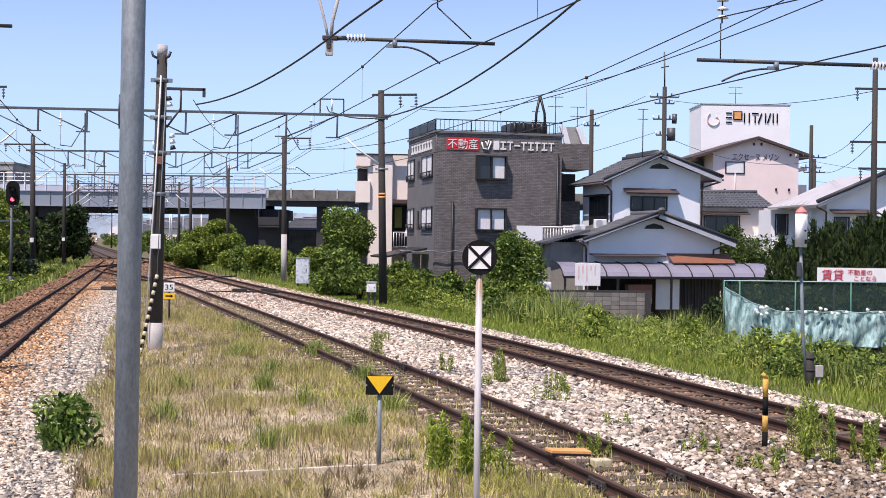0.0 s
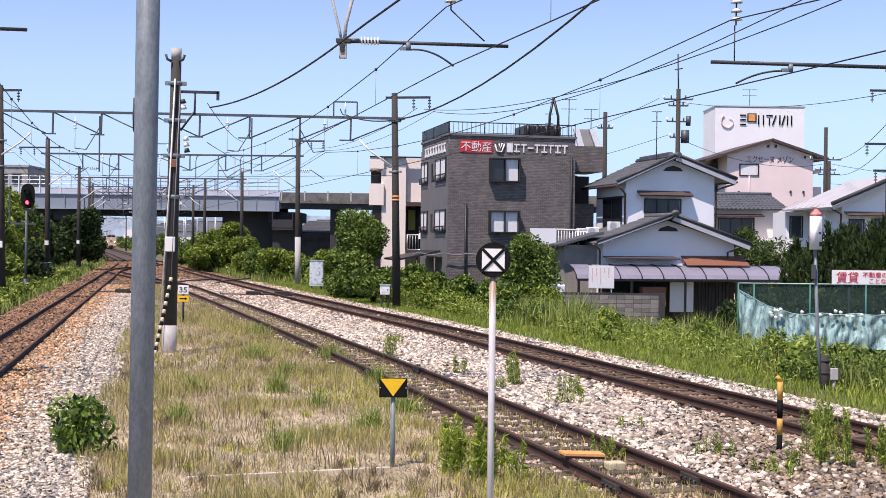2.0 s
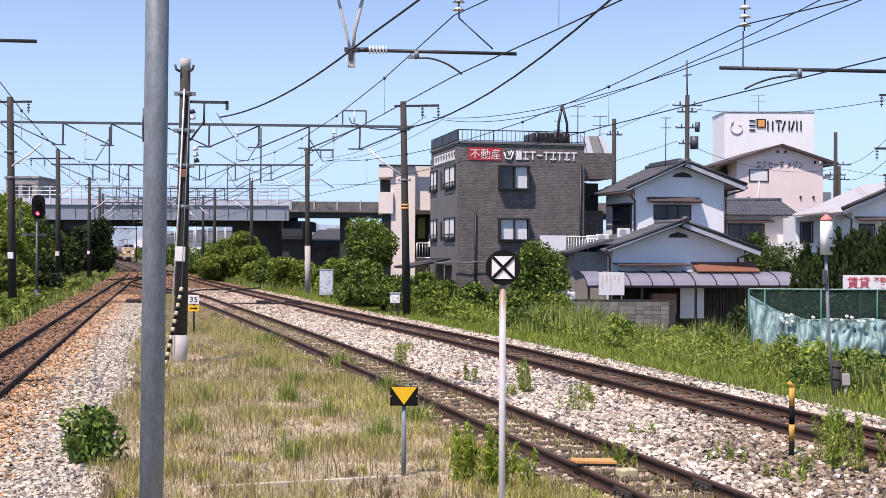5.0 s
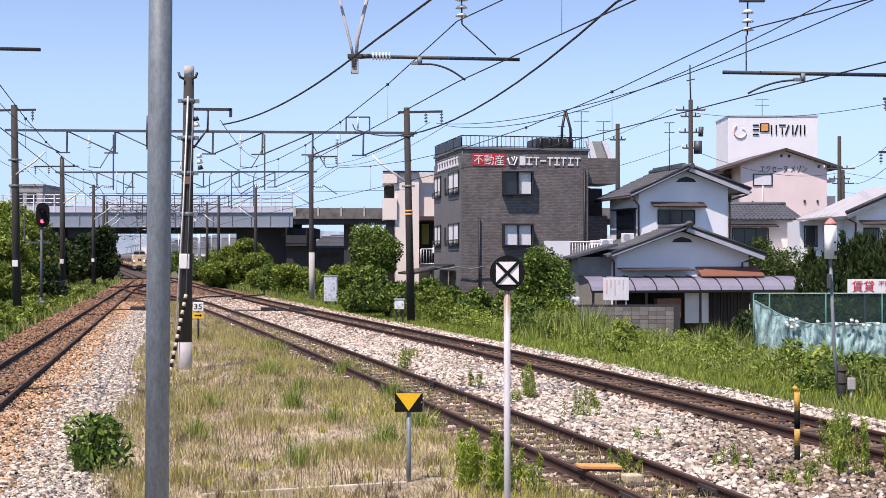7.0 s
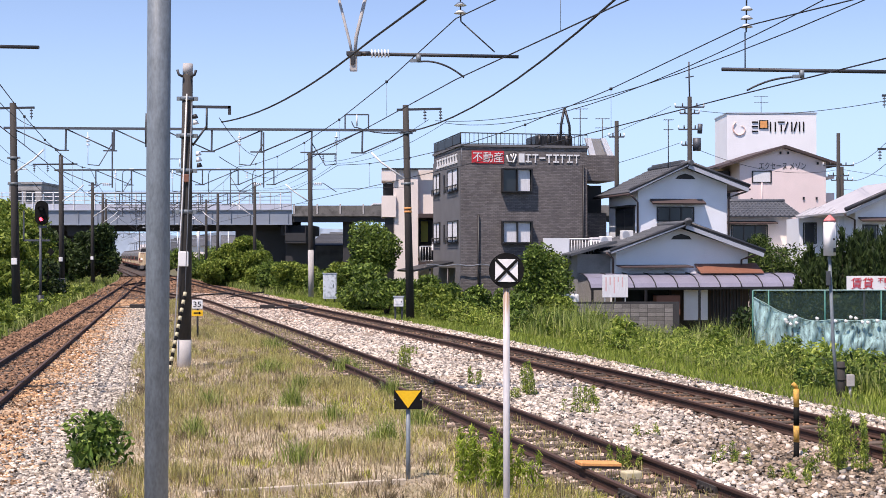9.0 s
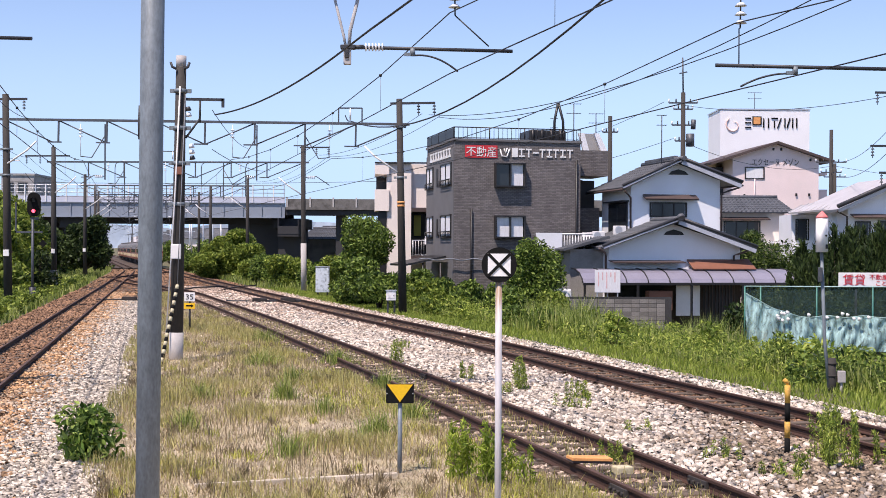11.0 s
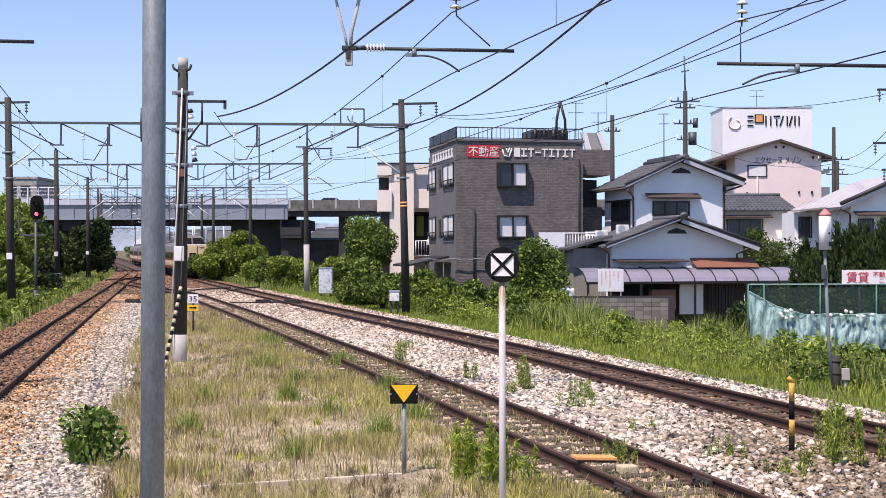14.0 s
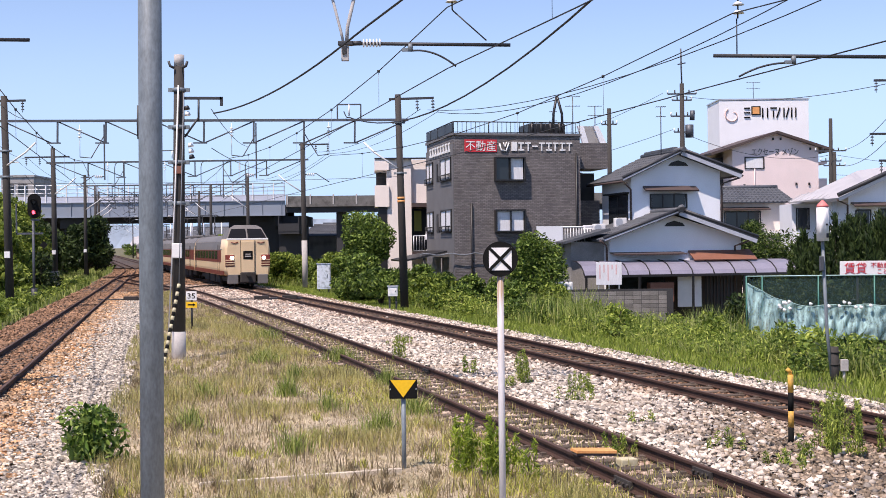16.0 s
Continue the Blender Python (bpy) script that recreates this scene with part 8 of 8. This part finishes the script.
x, y = strip_points(11000, 13, 40, lambda y: line_b(y) - 2.3, lambda y: line_b(y) - 0.75, 1.4)
k = patch(x, y, 0.9, 31.5) + 0.3 * patch(x, y, 3.0, 7.5) > -0.02
meadow("yellow_weeds", "low yellow-green weeds beside the siding", x[k], y[k], 0.13, 0.008, "yellow_weed", 0.7)
tx, ty, tr = [], [], []
for cx, cy, r, k in ((-2.85, 24.2, 0.3, 420), (-4.2, 31, 0.6, 380), (-2.4, 31.5, 0.5, 420), (-1.9, 22, 0.3, 160), (-3.9, 20, 0.3, 160), (-0.9, 19.5, 0.4, 260), (-5.2, 39, 0.7, 300), (-3.0, 27, 0.4, 200), (-1.0, 26, 0.4, 240),
                   (-4.4, 24, 0.4, 150), (-0.4, 21.5, 0.5, 220), (-2.0, 17.5, 0.4, 160)):
    a, rr = RNG.uniform(0, 6.283, k), r * np.abs(RNG.normal(0, 0.6, k))
    tx.append(cx + rr * np.cos(a)), ty.append(cy + rr * np.sin(a)), tr.append(rr / r)
tx, ty, tr = np.concatenate(tx), np.concatenate(ty), np.concatenate(tr)
meadow("green_grass_tufts", "fresh green grass tufts in the dry strip", tx, ty, 0.36 * np.clip(1.15 - 0.45 * tr, 0.2, 1.2), 0.007, "grass", 0.55)


def stalk_plant(x, y, z, n, h, spread, size, material, label):
    """Upright stems with narrow leaves all the way up."""
    th = thing("weed_clump", pose(x, y, z), label, "weeds")
    pts = []
    for k in range(n):
        bm = bmesh.new()
        bx, by = RNG.normal(0, spread, 2)
        hh = h * RNG.uniform(0.65, 1.1)
        lx, ly = RNG.normal(0, 0.08, 2) * hh
        tube(bm, [(bx, by, -0.05), (bx + lx * 0.4, by + ly * 0.4, hh * 0.6), (bx + lx, by + ly, hh)], [0.006, 0.005, 0.002], 4)
        part("stem", bm, M["olive_stem"], th)
        s = RNG.uniform(0.12, 1.0, int(75 * hh / 0.6))
        a = RNG.uniform(0, 6.283, len(s))
        r = size * 0.9 * (1.15 - 0.6 * s)
        pts.append(np.stack([bx + lx * s + r * np.cos(a), by + ly * s + r * np.sin(a), hh * s], 1))
    v, t = leaves(np.concatenate(pts), size, 0.3, 0.18, 1.1)
    ob = new("foliage", raw("foliage", v, t, M[material]))
    ob.parent = th


M["olive_stem"] = mat("green_stem", (0.12, 0.15, 0.04), 0.8)
for x, y, n, h, sp in ((0.36, 15.7, 9, 0.72, 0.1), (0.62, 15.3, 9, 0.76, 0.1), (0.98, 16.2, 4, 0.45, 0.06), (1.08, 15.4, 3, 0.55, 0.04)):
    stalk_plant(x, y, 0.0, n, h, sp, 0.055, "fresh_spear", "upright leafy weeds in dry grass")
for x, y, n, h, sp in ((5.3, 17.2, 8, 0.75, 0.14), (5.7, 17.6, 8, 0.6, 0.16), (6.1, 16.9, 7, 0.5, 0.14), (5.15, 16.75, 6, 0.8, 0.1), (5.45, 16.5, 5, 0.72, 0.09), (5.9, 16.5, 5, 0.62, 0.08), (5.95, 15.9, 5, 0.4, 0.12), (4.75, 16.4, 4, 0.35, 0.1), (3.95, 17.3, 6, 0.3, 0.14), (4.4, 16.0, 7, 0.22, 0.18), (2.4, 17.1, 7, 0.28, 0.14),
                       (1.72, 25.6, 9, 0.72, 0.1), (2.72, 24.1, 8, 0.4, 0.13), (2.55, 22.6, 8, 0.3, 0.16), (-0.95, 31, 8, 0.65, 0.16), (0.75, 27.5, 6, 0.42, 0.08), (-1.2, 36, 8, 0.25, 0.3), (1.5, 25.0, 6, 0.3, 0.16), (3.3, 19.8, 5, 0.2, 0.2)):
    stalk_plant(x, y, 0.03, n, h, sp, 0.045, "spear", "thin weeds sprouting from pale ballast")

# leafy weeds standing out of the grass of the right bank
for i in range(34):
    y = 22 + 32 * (i / 34) ** 1.2 + random.uniform(-0.6, 0.6)
    x = float(line_c(y)) + random.uniform(4.2, 9.0)
    if not (7.0 < x < 9.2 and 22.5 < y < 27):
        bush(x, y, float(ground_z(x, y)), random.uniform(0.8, 1.5), random.uniform(0.7, 1.25), 700, 0.075, ("bright_leaf", "spear", "leaf")[i % 3], "leafy green weeds on the railway bank", "weed_clump", "weeds", lumps=9, seed=i)

# tall weeds on the right bank
x, y = strip_points(130000, 16, 92, lambda y: line_c(y) + 1.7, lambda y: line_c(y) + 13.5, 1.3)
pad = (x > 7.2) & (x < 9.0) & (y > 23.2) & (y < 26.4)
off = x - line_c(y)
n = patch(x, y, 0.35, 8.5)
h = np.where(off < 3.0, 0.2, 0.28 + 0.75 * np.clip(n + 0.25, 0, 0.8)) * np.where(y > 62, 0.7, 1.0)
h = h * np.where((x > 3.5) & (x < 10) & (y > 38), 1.55, 1.0) * np.where((x > 9.5) & (y > 30), 0.75, 1.0)
low = (off < 4.2 + 0.9 * n) | pad
meadow("short_grass", "short bright grass along the ballast edge", x[low], y[low], 0.16, 0.007 * (1 + y[low] / 45), "lush", 0.5, ground_z(x[low], y[low]) - 0.02)
hi = ~low
meadow("tall_grass", "tall green grass and weeds on the railway bank", x[hi], y[hi], h[hi], 0.0075 * (1 + y[hi] / 45), "grass", 0.32, ground_z(x[hi], y[hi]) - 0.03)
x, y = strip_points(110000, 16, 80, lambda y: line_c(y) + 3.4, lambda y: line_c(y) + 13.5, 1.3)
n = patch(x, y, 0.4, 3.5)
ok = (n > -0.22) & ~((x > 7.2) & (x < 9.0) & (y > 23.2) & (y < 26.4))
x, y, n = x[ok], y[ok], n[ok]
c = np.stack([x, y, ground_z(x, y) + RNG.uniform(0.05, 1.0, len(x)) * (0.5 + 0.9 * np.clip(n + 0.12, 0, 0.6))], 1)
k = patch(x, y, 0.55, 14.5) > 0.16
v, t = leaves(c[k], 0.08, 0.2, 0.34, 0.2)
tagged(new("dark_weed_leaves", raw("dark_weed_leaves", v, t, M["leaf"])), "darker broad weeds on the railway bank", "weeds", kind="stuff")
v, t = leaves(c[~k], 0.075, 0.2, 0.2, 0.6)
tagged(new("weed_leaves", raw("weed_leaves", v, t, M["spear"])), "bright broad-leaved weeds on the railway bank", "weeds", kind="stuff")
x, y = strip_points(9000, 38, 100, lambda y: line_a(y) - 9, lambda y: line_a(y) - 2.0, 1.2)
meadow("left_bank_grass", "green grass on a low bank", x, y, 0.4, 0.012 * (1 + y / 45), "grass", 0.35)
x, y = strip_points(9000, 96, 165, lambda y: line_a(y) - 11, lambda y: line_a(y) - 2.2, 1.0)
meadow("far_left_grass", "green grass beside the line near the bridge", x, y, 0.5, 0.03, "grass", 0.4)
x, y = strip_points(12000, 88, 165, lambda y: line_c(y) + 2.1, lambda y: line_c(y) + 13, 1.0)
meadow("far_bank_grass", "green grass beside the junction", x, y, 0.5, 0.03, "grass", 0.4)
x, y = strip_points(3500, 14, 60, lambda y: line_b(y) - 0.5, lambda y: line_b(y) + 0.5, 1.3)
meadow("track_weeds", "thin yellow grass between the siding rails", x, y, 0.12, 0.006, "olive", 0.5, np.full(len(x), 0.03))


# ---- ballast stones ----
def stones(name, label, n, y0, y1, left, right, size, material, power=1.7, thin=None, level=0.045):
    x, y = strip_points(n, y0, y1, left, right, power)
    if thin is not None:
        k = thin(x, y)
        x, y = x[k], y[k]
    m = len(x)
    base = np.array([(-1, -1, -1), (1, -1, -1), (1, 1, -1), (-1, 1, -1), (-1, -1, 1), (1, -1, 1), (1, 1, 1), (-1, 1, 1)], float)
    tri = np.array([(0, 1, 5), (0, 5, 4), (1, 2, 6), (1, 6, 5), (2, 3, 7), (2, 7, 6), (3, 0, 4), (3, 4, 7), (4, 5, 6), (4, 6, 7)])
    v = base[None] * RNG.uniform(0.45, 1.0, (m, 8, 3))
    q = RNG.normal(size=(m, 4))
    q /= np.linalg.norm(q, axis=1)[:, None]
    w, a, b, c = q.T
    R = np.stack([1 - 2 * (b * b + c * c), 2 * (a * b - c * w), 2 * (a * c + b * w), 2 * (a * b + c * w), 1 - 2 * (a * a + c * c), 2 * (b * c - a * w),
                  2 * (a * c - b * w), 2 * (b * c + a * w), 1 - 2 * (a * a + b * b)], 1).reshape(m, 3, 3)
    s = size * RNG.uniform(0.55, 1.25, m) * (1 + y / 120)
    v = np.einsum("nij,nkj->nki", R, v) * (s[:, None, None] * [1, 1, 0.8])
    v += np.stack([x, y, level + 0.3 * s], 1)[:, None]
    t = (np.arange(m)[:, None, None] * 8 + tri[None]).reshape(-1, 3)
    tagged(new(name, raw(name, v.reshape(-1, 3), t, M[material])), label, "ballast stones", kind="stuff")


def outer(x, y):
    d = np.abs(x - line_a(y))
    return (d > 1.55 + RNG.normal(0, 0.4, len(x))) & (x < line_a(y) + 3.0)


stones("pale_ballast_stones", "pale grey crushed ballast stones beside the rusty track", 60000, 12, 70, lambda y: line_a(y) + 0.7, lambda y: line_a(y) + 3.2, 0.027, "grey_stone", 1.7, outer)
stones("rusty_ballast_stones", "rust-brown crushed ballast stones of the rusty track", 26000, 16, 80, lambda y: line_a(y) - 2.0, lambda y: line_a(y) + 2.7, 0.036, "rusty_stone", 1.5,
       lambda x, y: x - line_a(y) < 1.0 + RNG.normal(0, 0.3, len(x)), 0.02)
stones("orange_ballast_stones", "orange rust-stained ballast stones beside the rail", 19000, 13, 80, lambda y: line_a(y) + 0.62, lambda y: line_a(y) + 2.3, 0.032, "orange_stone", 1.6,
       lambda x, y: x - line_a(y) < 1.25 + np.abs(RNG.normal(0, 0.5, len(x))), 0.04)
stones("right_ballast_stones", "pale crushed ballast stones of the main track", 86000, 12, 78, lambda y: line_b(y) + 0.75, lambda y: line_c(y) + 2.05, 0.037, "stone", 1.6,
       lambda x, y: (RNG.random(len(x)) < np.clip((66 - y) / 26, 0.15, 1)) & (RNG.random(len(x)) > 0.93 * np.clip((x - 3.0) / 1.3, 0, 1) * np.clip((22 - y) / 3, 0, 1)) & (np.abs(x - line_c(y)) > 1.3 + RNG.normal(0, 0.3, len(x))) & (x - line_b(y) > 0.95 + RNG.normal(0, 0.2, len(x))))
stones("far_mixed_stones", "pinkish brown ballast stones towards the junction", 15000, 40, 92, lambda y: line_b(y) + 0.75, lambda y: line_c(y) + 2.05, 0.034, "mixed_stone", 1.0,
       lambda x, y: (RNG.random(len(x)) < np.clip((y - 36) / 22, 0, 1)) & (np.abs(x - line_c(y)) > 0.75))
stones("track_ballast_stones", "brown ballast stones between the rails", 15000, 12, 80, lambda y: line_c(y) - 0.95, lambda y: line_c(y) + 0.95, 0.03, "rusty_stone", 1.6, None, -0.005)
stones("shoulder_stones", "brown and grey ballast stones along the main rails", 26000, 12, 80, lambda y: line_c(y) - 2.0, lambda y: line_c(y) + 1.9, 0.036, "mixed_stone", 1.6,
       lambda x, y: (np.abs(x - line_c(y)) > 0.7) & (np.abs(x - line_c(y)) < 1.25 + RNG.normal(0, 0.35, len(x))), 0.02)
stones("far_stones", "brown ballast stones at the junction", 15000, 58, 170, lambda y: line_a(y) - 2.0, lambda y: line_c(y) + 2.0, 0.036, "rusty_stone", 1.3, None, -0.005)
stones("worn_ballast_stones", "brown soiled ballast stones among the weeds", 12000, 12, 21.5, lambda y: line_b(y) + 1.2, lambda y: line_c(y) - 0.8, 0.034, "soiled_stone", 1.0,
       lambda x, y: x > 3.5 + RNG.normal(0, 0.5, len(x)), 0.02)
stones("siding_ballast_stones", "brownish ballast stones of the siding", 15000, 12, 75, lambda y: line_b(y) - 0.95, lambda y: line_b(y) + 0.85, 0.032, "mixed_stone", 1.6, None, -0.002)


# ---- what moves: the train ----
def motions():
    times = [k * 0.5 for k in range(33)]
    for i, car in enumerate(CARS):
        walk(car, [(t, car_pose(t, i)) for t in times])
    for car, x, t0, v in ROAD_CARS:
        walk(car, [(t, pose(x + v * (t - t0), 163.5, 8.0)) for t in (0.0, 8.0, 16.0)])


motions()
